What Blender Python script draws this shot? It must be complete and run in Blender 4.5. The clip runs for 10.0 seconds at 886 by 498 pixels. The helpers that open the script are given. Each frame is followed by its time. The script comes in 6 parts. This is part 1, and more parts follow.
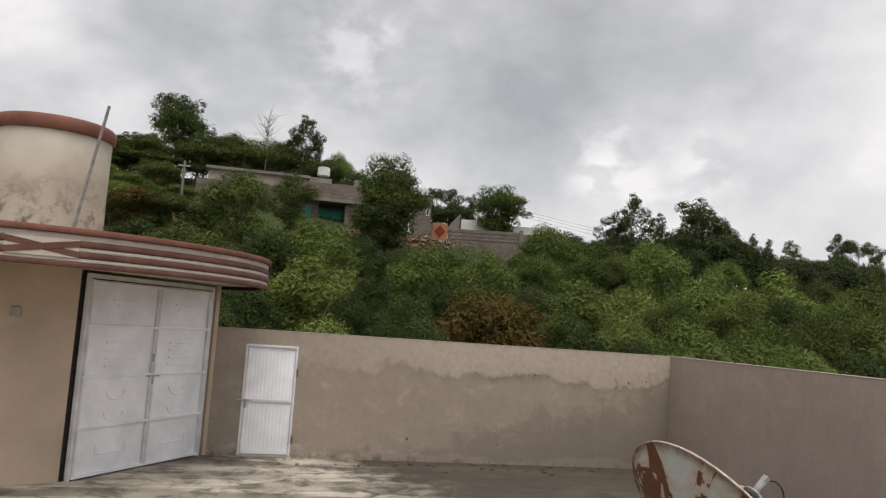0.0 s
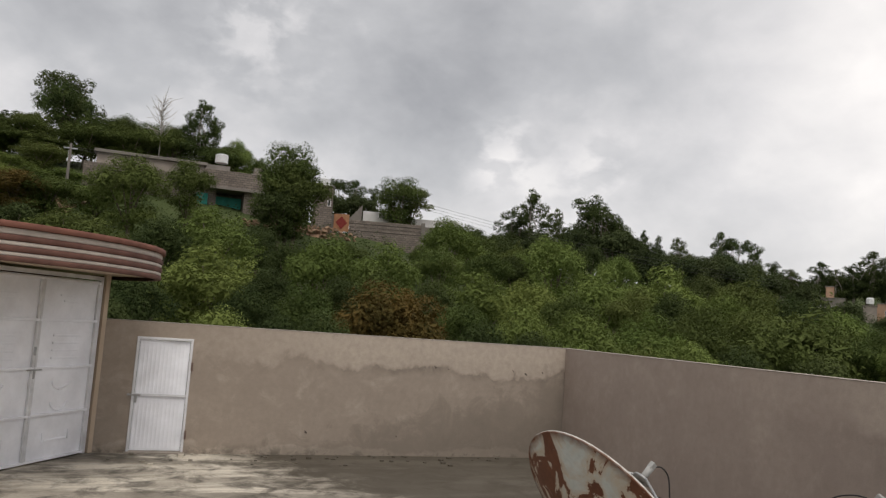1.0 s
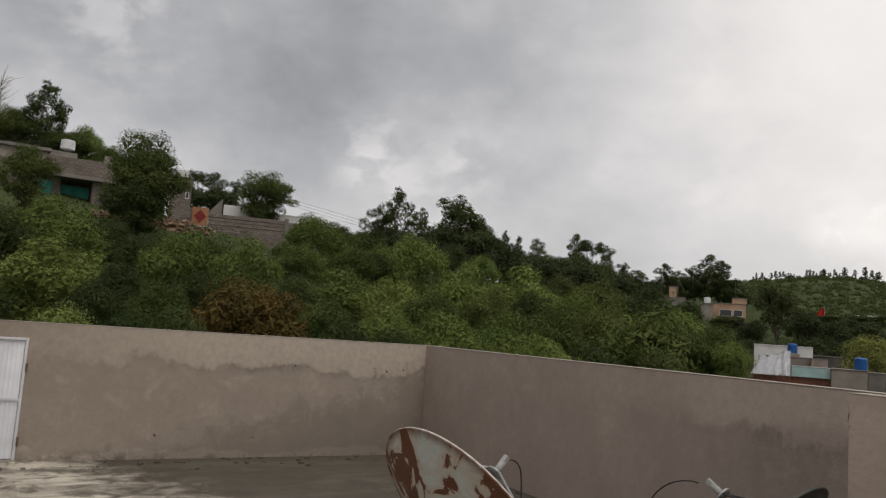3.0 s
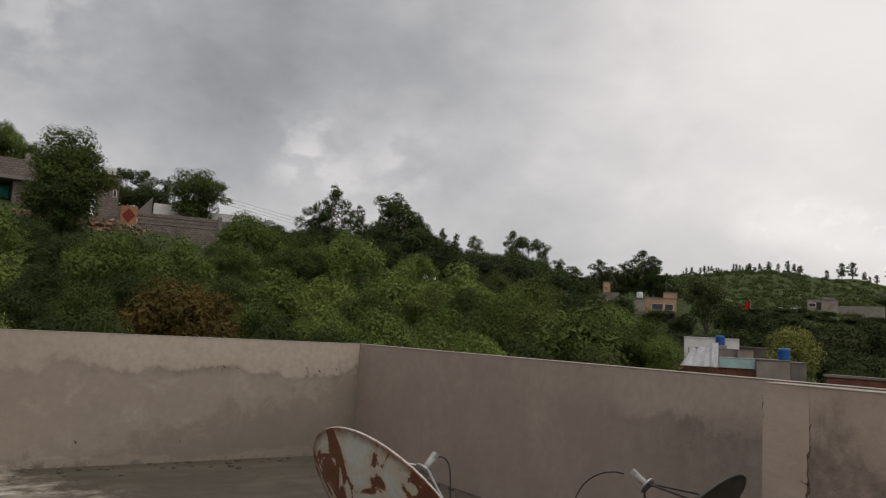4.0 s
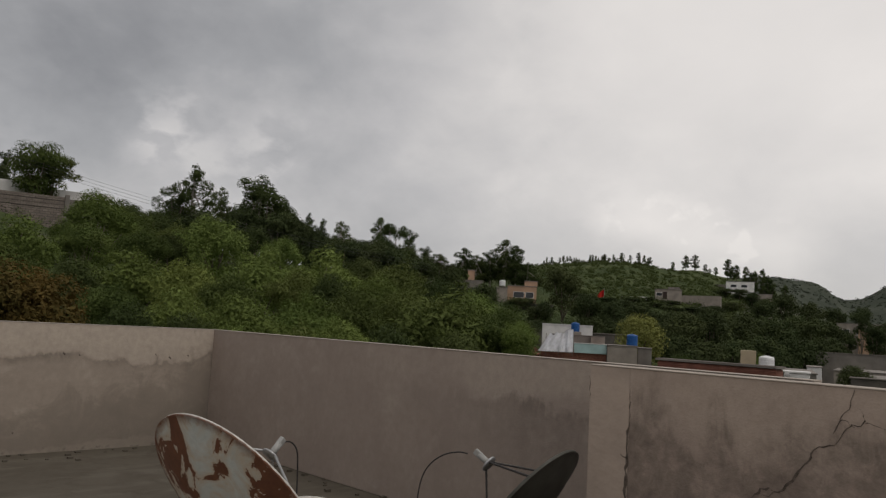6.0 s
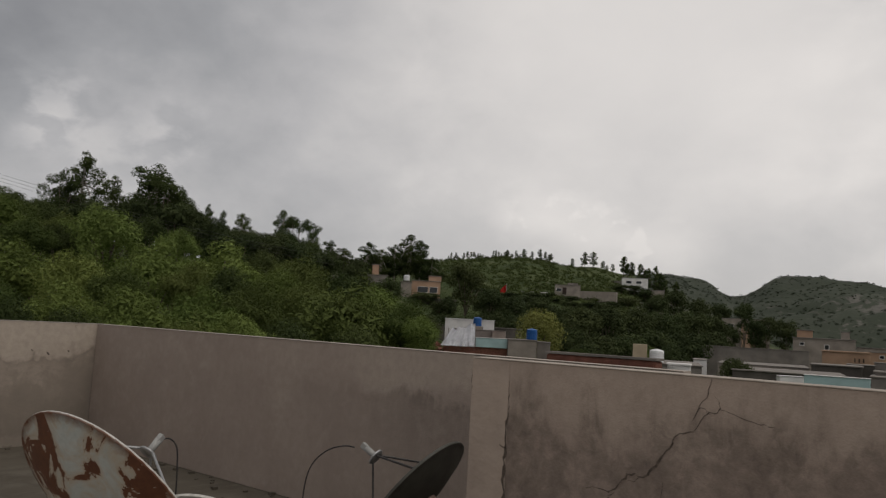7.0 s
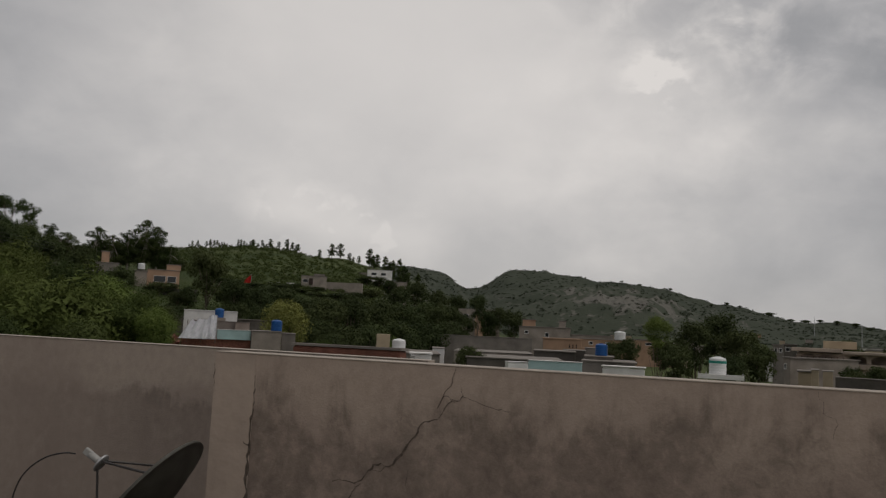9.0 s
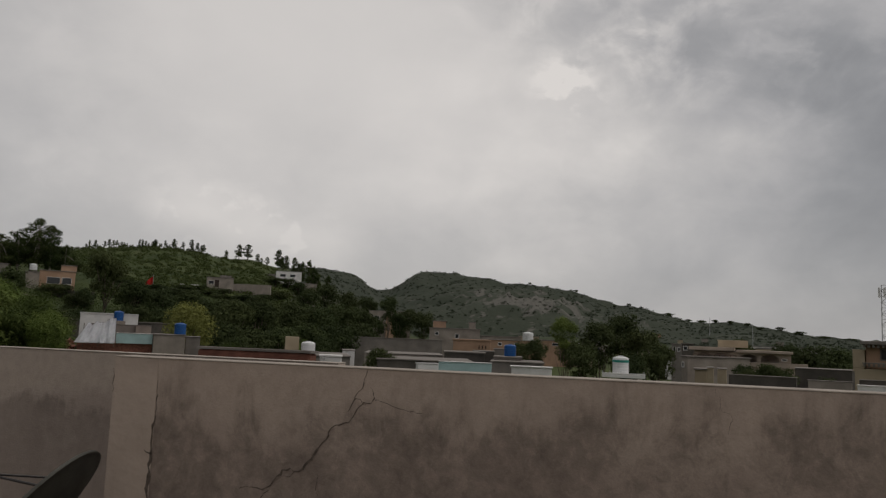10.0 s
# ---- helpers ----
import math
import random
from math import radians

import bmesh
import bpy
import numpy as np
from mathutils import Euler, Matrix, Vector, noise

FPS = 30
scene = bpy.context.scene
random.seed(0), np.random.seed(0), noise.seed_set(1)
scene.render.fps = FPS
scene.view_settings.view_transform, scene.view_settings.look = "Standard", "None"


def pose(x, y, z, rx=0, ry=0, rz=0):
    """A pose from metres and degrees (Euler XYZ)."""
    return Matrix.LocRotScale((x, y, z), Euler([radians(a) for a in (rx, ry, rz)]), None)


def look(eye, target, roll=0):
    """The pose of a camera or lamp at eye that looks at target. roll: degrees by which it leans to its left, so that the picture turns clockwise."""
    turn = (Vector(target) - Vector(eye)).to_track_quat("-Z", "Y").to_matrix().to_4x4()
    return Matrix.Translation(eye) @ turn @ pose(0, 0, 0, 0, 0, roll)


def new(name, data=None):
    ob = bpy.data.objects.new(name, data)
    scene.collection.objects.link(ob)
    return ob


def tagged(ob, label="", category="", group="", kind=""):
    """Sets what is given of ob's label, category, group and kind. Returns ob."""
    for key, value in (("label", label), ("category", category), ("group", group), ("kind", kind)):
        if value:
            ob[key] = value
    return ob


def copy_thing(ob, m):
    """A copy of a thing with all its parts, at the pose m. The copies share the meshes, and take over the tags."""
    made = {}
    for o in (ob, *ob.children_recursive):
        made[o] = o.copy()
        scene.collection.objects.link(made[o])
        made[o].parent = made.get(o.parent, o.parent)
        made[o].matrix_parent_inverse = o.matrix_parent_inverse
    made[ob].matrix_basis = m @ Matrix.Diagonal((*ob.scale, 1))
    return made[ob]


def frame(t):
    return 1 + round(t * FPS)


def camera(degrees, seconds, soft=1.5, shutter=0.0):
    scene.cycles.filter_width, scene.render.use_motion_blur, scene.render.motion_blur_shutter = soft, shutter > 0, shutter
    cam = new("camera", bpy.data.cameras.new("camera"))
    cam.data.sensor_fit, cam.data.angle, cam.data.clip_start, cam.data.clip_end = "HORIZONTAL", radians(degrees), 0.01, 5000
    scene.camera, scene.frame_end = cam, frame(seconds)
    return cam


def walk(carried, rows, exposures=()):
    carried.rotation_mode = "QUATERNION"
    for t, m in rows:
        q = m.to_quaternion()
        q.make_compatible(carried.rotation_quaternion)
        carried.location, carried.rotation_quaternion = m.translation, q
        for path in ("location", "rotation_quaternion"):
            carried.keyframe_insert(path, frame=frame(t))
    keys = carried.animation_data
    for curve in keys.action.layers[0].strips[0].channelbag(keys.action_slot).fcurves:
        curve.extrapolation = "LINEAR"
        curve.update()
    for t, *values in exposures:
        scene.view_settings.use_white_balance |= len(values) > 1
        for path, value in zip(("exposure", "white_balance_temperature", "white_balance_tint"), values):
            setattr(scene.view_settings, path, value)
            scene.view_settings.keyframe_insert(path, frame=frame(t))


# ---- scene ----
cam = camera(60.1, 10.0, soft=1.25, shutter=0.15)
PATH = [
    (0.0, pose(0.000, 0.000, 1.727, 95.72, -3.97, -12.13)),
    (0.5, pose(-0.010, -0.008, 1.732, 95.66, -3.84, -15.93)),
    (1.0, pose(-0.014, -0.004, 1.732, 95.65, -4.09, -19.55)),
    (1.5, pose(-0.011, -0.008, 1.727, 95.70, -4.03, -22.74)),
    (2.0, pose(-0.001, -0.007, 1.735, 95.78, -3.94, -25.67)),
    (3.5, pose(0.057, 0.006, 1.730, 96.31, -3.65, -31.63)),
    (4.0, pose(0.105, -0.009, 1.733, 96.30, -3.04, -34.23)),
    (4.5, pose(0.132, -0.032, 1.729, 96.49, -3.14, -37.30)),
    (5.0, pose(0.129, -0.059, 1.733, 96.51, -3.02, -39.95)),
    (6.5, pose(0.170, -0.187, 1.730, 95.71, -3.26, -47.16)),
    (7.0, pose(0.208, -0.235, 1.730, 95.84, -3.15, -51.29)),
    (7.5, pose(0.229, -0.255, 1.728, 95.62, -3.01, -55.32)),
    (8.0, pose(0.242, -0.237, 1.728, 95.63, -2.90, -59.63)),
    (8.5, pose(0.259, -0.195, 1.731, 95.64, -2.82, -65.12)),
    (9.0, pose(0.272, -0.171, 1.733, 96.12, -2.63, -70.10)),
    (9.5, pose(0.267, -0.163, 1.731, 96.18, -2.62, -73.98)),
    (10.0, pose(0.278, -0.162, 1.733, 96.53, -2.21, -76.75)),
]
walk(cam, PATH, exposures=[(0.0, 0.03, 6620, 11), (2.0, -0.25, 6620, 11), (3.5, -0.45, 6620, 11), (6.5, -0.72, 6620, 11), (8.0, -0.88, 6620, 11), (10.0, -0.98, 6620, 11)])

# ---- world and sun: broken overcast, the sun hidden high behind cloud ----
SUN_AZ, SUN_EL = 182.0, 62.0


def nd(tree, kind, ins=None, **attrs):
    n = tree.nodes.new(kind)
    for k, v in attrs.items():
        setattr(n, k, v)
    for k, v in (ins or {}).items():
        if isinstance(v, bpy.types.NodeSocket):
            tree.links.new(v, n.inputs[k])
        else:
            n.inputs[k].default_value = v
    return n


def math_node(tree, op, a, b=0.0, clamp=False):
    return nd(tree, "ShaderNodeMath", {0: a, 1: b}, operation=op, use_clamp=clamp).outputs[0]


def ramp(tree, fac, stops, ease="LINEAR"):
    r = nd(tree, "ShaderNodeValToRGB", {"Fac": fac})
    r.color_ramp.interpolation = ease
    el = r.color_ramp.elements
    while len(el) < len(stops):
        el.new(0.5)
    for e, (p, c) in zip(el, stops):
        e.position = p
        e.color = (c, c, c, 1) if isinstance(c, (int, float)) else (*c, 1)
    return r.outputs["Color"]


def mixc(tree, fac, a, b, mode="MIX"):
    m = nd(tree, "ShaderNodeMix", {0: fac}, data_type="RGBA", blend_type=mode)
    for i, v in ((6, a), (7, b)):
        if isinstance(v, bpy.types.NodeSocket):
            tree.links.new(v, m.inputs[i])
        else:
            m.inputs[i].default_value = (*v, 1) if len(v) == 3 else v
    return m.outputs[2]


def heading(az, el=0.0):
    a, e = radians(az), radians(el)
    return Vector((math.sin(a) * math.cos(e), math.cos(a) * math.cos(e), math.sin(e)))


def make_world():
    w = bpy.data.worlds.new("overcast_sky")
    scene.world = w
    w.use_nodes = True
    t = w.node_tree
    t.nodes.clear()
    sky = nd(t, "ShaderNodeTexSky", sky_type="NISHITA", sun_disc=False, sun_elevation=radians(SUN_EL), sun_rotation=radians(SUN_AZ))
    co = nd(t, "ShaderNodeTexCoord").outputs["Generated"]
    # cloud sheet: direction stretched flat towards the horizon
    mp = nd(t, "ShaderNodeMapping", {"Vector": co, "Scale": (1.0, 1.0, 1.5), "Location": (0.35, 0.1, 0.0)}).outputs[0]
    big = nd(t, "ShaderNodeTexNoise", {"Vector": mp, "Scale": 3.1, "Detail": 7.0, "Roughness": 0.5, "Distortion": 0.08}).outputs[0]
    fine = nd(t, "ShaderNodeTexNoise", {"Vector": mp, "Scale": 9.0, "Detail": 9.0, "Roughness": 0.54, "Distortion": 0.2}).outputs[0]

    def lobe(az, el, tight, gain):
        d = nd(t, "ShaderNodeVectorMath", {0: co, 1: heading(az, el)}, operation="DOT_PRODUCT").outputs["Value"]
        d = math_node(t, "MAXIMUM", d, 0.0)
        return math_node(t, "MULTIPLY", math_node(t, "POWER", d, tight), gain)

    val = math_node(t, "ADD", math_node(t, "MULTIPLY", big, 0.72), math_node(t, "MULTIPLY", math_node(t, "ADD", fine, 0.18), 0.405))
    puff = ramp(t, nd(t, "ShaderNodeTexNoise", {"Vector": mp, "Scale": 17.0, "Detail": 6.0, "Roughness": 0.5, "Distortion": 0.15}).outputs[0], [(0.44, 0.0), (0.58, 1.0)])
    soft_puff = ramp(t, nd(t, "ShaderNodeTexNoise", {"Vector": mp, "Scale": 13.0, "Detail": 8.0, "Roughness": 0.56, "Distortion": 0.3}).outputs[0], [(0.38, 0.0), (0.50, 0.6), (0.62, 1.0)])
    for az, el, tight, gain in CLOUDS:
        l = lobe(az, el, tight, gain)
        val = math_node(t, "ADD", val, l if gain < 0 or tight < 200 else math_node(t, "MULTIPLY", l, puff))
    # thin smooth veil round the hidden sun's glow evens the texture out
    veil = math_node(t, "MINIMUM", lobe(66.0, 25.0, 10.0, 0.95), 0.9)
    val = mixc(t, veil, val, (0.90, 0.90, 0.90))
    for az, el, tight, gain in LOW_CLOUDS:
        val = math_node(t, "ADD", val, math_node(t, "MULTIPLY", lobe(az, el, tight, gain), soft_puff if gain < 0 else math_node(t, "MAXIMUM", puff, 0.55) if el < 9 else puff))
    col = ramp(t, val, [(0.30, (0.280, 0.286, 0.300)), (0.50, (0.408, 0.414, 0.426)), (0.66, (0.568, 0.564, 0.570)), (0.78, (0.705, 0.692, 0.684)), (0.95, (1.0, 0.965, 0.93))])
    # haze towards the horizon
    z = nd(t, "ShaderNodeSeparateXYZ", {0: co}).outputs[2]
    low = math_node(t, "SUBTRACT", 1.0, math_node(t, "MULTIPLY", z, 5.0), clamp=True)
    col = mixc(t, math_node(t, "MULTIPLY", low, 0.55), col, (0.56, 0.555, 0.555))
    col = mixc(t, 0.06, col, nd(t, "ShaderNodeVectorMath", {0: sky.outputs[0], 1: (0.1, 0.1, 0.1)}, operation="MULTIPLY").outputs[0])
    bg = nd(t, "ShaderNodeBackground", {"Color": col, "Strength": 1.4})
    out = nd(t, "ShaderNodeOutputWorld", {"Surface": bg.outputs[0]})


# azimuth, elevation, tightness and gain of the larger cloud masses
CLOUDS = [
    (6.0, 26.0, 30.0, -0.24), (20.0, 19.0, 90.0, -0.20), (23.0, 13.0, 900.0, 0.17), (30.5, 12.3, 1200.0, 0.16), (27.0, 9.0, 300.0, 0.06),
    (4.0, 20.0, 300.0, 0.16), (-8.0, 27.0, 250.0, 0.14), (36.0, 24.0, 40.0, -0.10), (108.0, 5.0, 40.0, -0.13), (80.0, 13.0, 30.0, 0.24), (-14.0, 22.0, 60.0, -0.08),
]
# cloud under the veil: a lit gap near the horizon, ragged dark bases high on one side
LOW_CLOUDS = [
    (57.0, 8.6, 1800.0, 0.12), (59.5, 8.1, 1800.0, 0.14), (62.0, 7.5, 1800.0, 0.15), (64.5, 6.9, 1800.0, 0.15), (67.0, 6.3, 1800.0, 0.13), (69.0, 5.8, 1800.0, 0.09),
    (97.0, 27.0, 70.0, -0.08), (88.0, 25.0, 250.0, -0.13), (94.0, 20.5, 400.0, -0.14), (103.0, 19.0, 300.0, -0.14), (85.5, 18.8, 1500.0, 0.24), (91.0, 22.5, 1500.0, 0.12), (80.0, 27.0, 300.0, -0.08),
]
make_world()
sun_data = bpy.data.lights.new("sun", "SUN")
sun_data.energy, sun_data.angle, sun_data.color = 1.85, radians(30), (1.0, 0.96, 0.9)
sun = new("sun", sun_data)
sun.matrix_world = look(heading(SUN_AZ, SUN_EL) * 50, (0, 0, 0))


# ---- materials ----
def material(name, build):
    m = bpy.data.materials.new(name)
    m.use_nodes = True
    t = m.node_tree
    t.nodes.clear()
    out = nd(t, "ShaderNodeOutputMaterial")
    shader = build(t)
    t.links.new(shader, out.inputs["Surface"])
    return m


def coords(t):
    return nd(t, "ShaderNodeNewGeometry").outputs["Position"]


def noise_at(t, co, scale, detail=5.0, rough=0.55, dist=0.0, stretch=None, shift=(0, 0, 0)):
    if stretch or any(shift):
        co = nd(t, "ShaderNodeMapping", {"Vector": co, "Scale": stretch or (1, 1, 1), "Location": shift}).outputs[0]
    return nd(t, "ShaderNodeTexNoise", {"Vector": co, "Scale": scale, "Detail": detail, "Roughness": rough, "Distortion": dist}).outputs[0]


def bsdf(t, color, rough=0.85, bump=None, strength=0.3, dist=0.01, metal=0.0, spec=0.3):
    b = nd(t, "ShaderNodeBsdfPrincipled", {"Roughness": rough, "Metallic": metal, "Specular IOR Level": spec})
    if isinstance(color, bpy.types.NodeSocket):
        t.links.new(color, b.inputs["Base Color"])
    else:
        b.inputs["Base Color"].default_value = (*color, 1)
    if bump is not None:
        bm_ = nd(t, "ShaderNodeBump", {"Height": bump, "Strength": strength, "Distance": dist})
        t.links.new(bm_.outputs[0], b.inputs["Normal"])
    return b.outputs[0]


def simple(name, color, rough=0.7, var=0.18, scale=6.0, bump=0.15, metal=0.0, spec=0.3):
    """Paint, cement or cloth with two scales of variation."""
    def build(t):
        co = coords(t)
        n1, n2 = noise_at(t, co, scale), noise_at(t, co, scale * 9, 3)
        lo, hi = [c * (1 - var) for c in color], [min(1, c * (1 + var)) for c in color]
        c = mixc(t, ramp(t, n1, [(0.3, 0.0), (0.7, 1.0)]), lo, hi)
        c = mixc(t, math_node(t, "MULTIPLY", ramp(t, n2, [(0.55, 0.0), (0.75, 1.0)]), var), c, [v * 0.55 for v in color])
        return bsdf(t, c, rough, n2, bump, 0.01, metal, spec)
    return material(name, build)


def plaster(name, base, damp, pale, mould, pale_fac, mould_fac):
    """Cement plaster with pale dry patches and ragged dark damp; the stain fields are given as node builders."""
    def build(t):
        co = coords(t)
        n1 = noise_at(t, co, 1.3, 6, 0.6, 0.3)
        n2 = noise_at(t, co, 14.0, 6, 0.65)
        n3 = noise_at(t, co, 90.0, 3, 0.6)
        drip = noise_at(t, co, 3.0, 5, 0.6, 0.2, (1.0, 1.0, 0.25))
        c = mixc(t, ramp(t, n1, [(0.3, 0.0), (0.72, 1.0)]), base, damp)
        c = mixc(t, math_node(t, "MULTIPLY", ramp(t, drip, [(0.45, 0.0), (0.72, 1.0)]), 0.25), c, damp)
        mott = noise_at(t, co, 3.4, 9, 0.68, 0.5, None, (11, 4, 2))
        c = mixc(t, math_node(t, "MULTIPLY", ramp(t, mott, [(0.50, 0.0), (0.64, 1.0)]), 0.5), c, damp)
        c = mixc(t, math_node(t, "MULTIPLY", ramp(t, mott, [(0.34, 1.0), (0.46, 0.0)]), 0.45), c, pale)
        c = mixc(t, pale_fac(t, co), c, pale)
        c = mixc(t, mould_fac(t, co), c, mould)
        c = mixc(t, math_node(t, "MULTIPLY", ramp(t, n2, [(0.38, 0.0), (0.68, 1.0)]), 0.35), c, [v * 0.66 for v in base])
        c = mixc(t, math_node(t, "MULTIPLY", ramp(t, n3, [(0.5, 0.0), (0.7, 1.0)]), 0.25), c, [v * 0.6 for v in base])
        h = math_node(t, "ADD", math_node(t, "MULTIPLY", n2, 0.6), math_node(t, "MULTIPLY", n3, 0.4))
        return bsdf(t, c, 0.92, h, 0.35, 0.012, 0, 0.2)
    return material(name, build)


def axis_of(t, co, i):
    return nd(t, "ShaderNodeSeparateXYZ", {0: co}).outputs[i]


def pale_north(t, co):
    # dry band under the coping with a ragged lower edge, growing along the wall
    n = noise_at(t, co, 1.6, 7, 0.6, 0.4)
    z, x = axis_of(t, co, 2), axis_of(t, co, 0)
    edge = math_node(t, "ADD", z, math_node(t, "MULTIPLY", math_node(t, "SUBTRACT", n, 0.5), 0.85))
    up = ramp(t, math_node(t, "SUBTRACT", edge, 0.55), [(0.60, 0.0), (0.66, 0.8), (0.80, 1.0)])
    along = ramp(t, math_node(t, "MULTIPLY", x, 0.2), [(0.05, 0.25), (0.45, 1.0)])
    n2 = noise_at(t, co, 1.1, 5, 0.6, 0.2, None, (3.0, 0, 7.0))
    foot = ramp(t, math_node(t, "ADD", z, math_node(t, "MULTIPLY", n2, 0.6)), [(0.38, 1.0), (0.41, 0.0)])
    top = math_node(t, "MULTIPLY", up, math_node(t, "MULTIPLY", along, 0.95))
    return math_node(t, "MAXIMUM", top, math_node(t, "MULTIPLY", foot, 0.6))


def mould_and_corner_north(t, co):
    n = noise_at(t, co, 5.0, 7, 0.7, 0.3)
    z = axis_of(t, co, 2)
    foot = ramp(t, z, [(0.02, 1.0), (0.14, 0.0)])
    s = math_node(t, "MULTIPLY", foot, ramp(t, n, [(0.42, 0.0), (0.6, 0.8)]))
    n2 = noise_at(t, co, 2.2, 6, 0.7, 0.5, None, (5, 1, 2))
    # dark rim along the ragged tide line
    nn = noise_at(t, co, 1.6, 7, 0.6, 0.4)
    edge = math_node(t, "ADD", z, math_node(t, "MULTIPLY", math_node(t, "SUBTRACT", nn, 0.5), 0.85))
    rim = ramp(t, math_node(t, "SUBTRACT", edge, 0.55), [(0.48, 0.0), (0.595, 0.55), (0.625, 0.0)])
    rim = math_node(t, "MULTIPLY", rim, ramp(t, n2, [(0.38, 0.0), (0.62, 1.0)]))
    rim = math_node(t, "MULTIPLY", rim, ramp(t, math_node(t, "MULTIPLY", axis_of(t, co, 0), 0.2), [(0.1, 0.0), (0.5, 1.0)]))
    # algae at the foot, with a ragged darkening that grows towards the far corner
    corner_dark = math_node(t, "ADD", math_node(t, "MULTIPLY", axis_of(t, co, 0), 0.24), math_node(t, "MULTIPLY", math_node(t, "SUBTRACT", n2, 0.5), 1.6))
    corner_dark = ramp(t, math_node(t, "SUBTRACT", corner_dark, math_node(t, "MULTIPLY", z, 0.9)), [(0.24, 0.0), (0.32, 0.20), (0.46, 0.36), (1.0, 0.55)])
    s = math_node(t, "MAXIMUM", s, corner_dark)
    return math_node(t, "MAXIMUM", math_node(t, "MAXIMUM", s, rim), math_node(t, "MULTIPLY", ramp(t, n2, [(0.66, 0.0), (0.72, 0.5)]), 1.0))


def pale_east(t, co):
    n = noise_at(t, co, 1.5, 7, 0.6, 0.4)
    z, y = axis_of(t, co, 2), axis_of(t, co, 1)
    edge = math_node(t, "ADD", z, math_node(t, "MULTIPLY", math_node(t, "SUBTRACT", n, 0.5), 0.5))
    up = ramp(t, math_node(t, "SUBTRACT", edge, 0.5), [(0.66, 0.0), (0.76, 1.0)])
    along = ramp(t, math_node(t, "MULTIPLY", y, 0.1), [(0.46, 1.0), (0.53, 0.0)])
    return math_node(t, "MULTIPLY", math_node(t, "MULTIPLY", up, along), 0.85)


def mould_east(t, co):
    # dark damp hanging from a ragged tide line at the end of the wall, faint blotches along the rest
    z, y = axis_of(t, co, 2), axis_of(t, co, 1)
    n, fine = noise_at(t, co, 2.3, 8, 0.66, 0.4), noise_at(t, co, 12.0, 8, 0.72, 0.3)
    drip = noise_at(t, co, 5.0, 7, 0.66, 0.3, (1.0, 1.0, 0.3))
    edge = math_node(t, "ADD", math_node(t, "SUBTRACT", 1.17, z), math_node(t, "MULTIPLY", math_node(t, "SUBTRACT", n, 0.5), 0.75))
    edge = math_node(t, "ADD", edge, math_node(t, "MULTIPLY", math_node(t, "SUBTRACT", drip, 0.5), 0.45))
    wet = ramp(t, edge, [(0.0, 0.0), (0.03, 0.25), (0.10, 0.72), (0.22, 0.55), (0.65, 0.42), (1.0, 0.5)])
    along = ramp(t, math_node(t, "ADD", math_node(t, "MULTIPLY", y, 0.1), math_node(t, "MULTIPLY", n, 0.12)), [(0.475, 0.80), (0.545, 0.26), (0.66, 0.08)])
    grain = ramp(t, math_node(t, "ADD", math_node(t, "MULTIPLY", drip, 0.5), math_node(t, "MULTIPLY", fine, 0.5)), [(0.40, 0.45), (0.58, 1.0)])
    return math_node(t, "MULTIPLY", math_node(t, "MULTIPLY", wet, along), grain)


def mould_near(t, co):
    # black mould that starts at a ragged line under the dry top and runs down in streaks
    z = axis_of(t, co, 2)
    n, fine = noise_at(t, co, 2.0, 8, 0.64, 0.5, None, (4, 9, 1)), noise_at(t, co, 13.0, 9, 0.74, 0.4)
    drip = noise_at(t, co, 4.2, 8, 0.68, 0.3, (1.0, 1.0, 0.26))
    edge = math_node(t, "ADD", math_node(t, "SUBTRACT", 1.52, z), math_node(t, "MULTIPLY", math_node(t, "SUBTRACT", n, 0.5), 0.55))
    edge = math_node(t, "ADD", edge, math_node(t, "MULTIPLY", math_node(t, "SUBTRACT", drip, 0.5), 0.85))
    edge = math_node(t, "SUBTRACT", edge, math_node(t, "MULTIPLY", axis_of(t, co, 1), 0.05))
    wet = ramp(t, edge, [(0.0, 0.0), (0.08, 0.22), (0.20, 0.78), (0.45, 0.72), (0.9, 0.85)])
    grain = ramp(t, math_node(t, "ADD", math_node(t, "MULTIPLY", n, 0.45), math_node(t, "MULTIPLY", math_node(t, "ADD", fine, 0.18), 0.405)), [(0.42, 0.22), (0.50, 0.70), (0.57, 1.0)])
    speck = ramp(t, fine, [(0.62, 0.0), (0.70, 0.35)])
    return math_node(t, "MAXIMUM", math_node(t, "MULTIPLY", wet, grain), math_node(t, "MULTIPLY", speck, 0.6))


def pale_near(t, co):
    n = noise_at(t, co, 1.5, 7, 0.6, 0.4)
    edge = math_node(t, "ADD", axis_of(t, co, 2), math_node(t, "MULTIPLY", math_node(t, "SUBTRACT", n, 0.5), 0.5))
    return math_node(t, "MULTIPLY", ramp(t, math_node(t, "SUBTRACT", edge, 0.5), [(0.66, 0.0), (0.80, 1.0)]), 0.5)


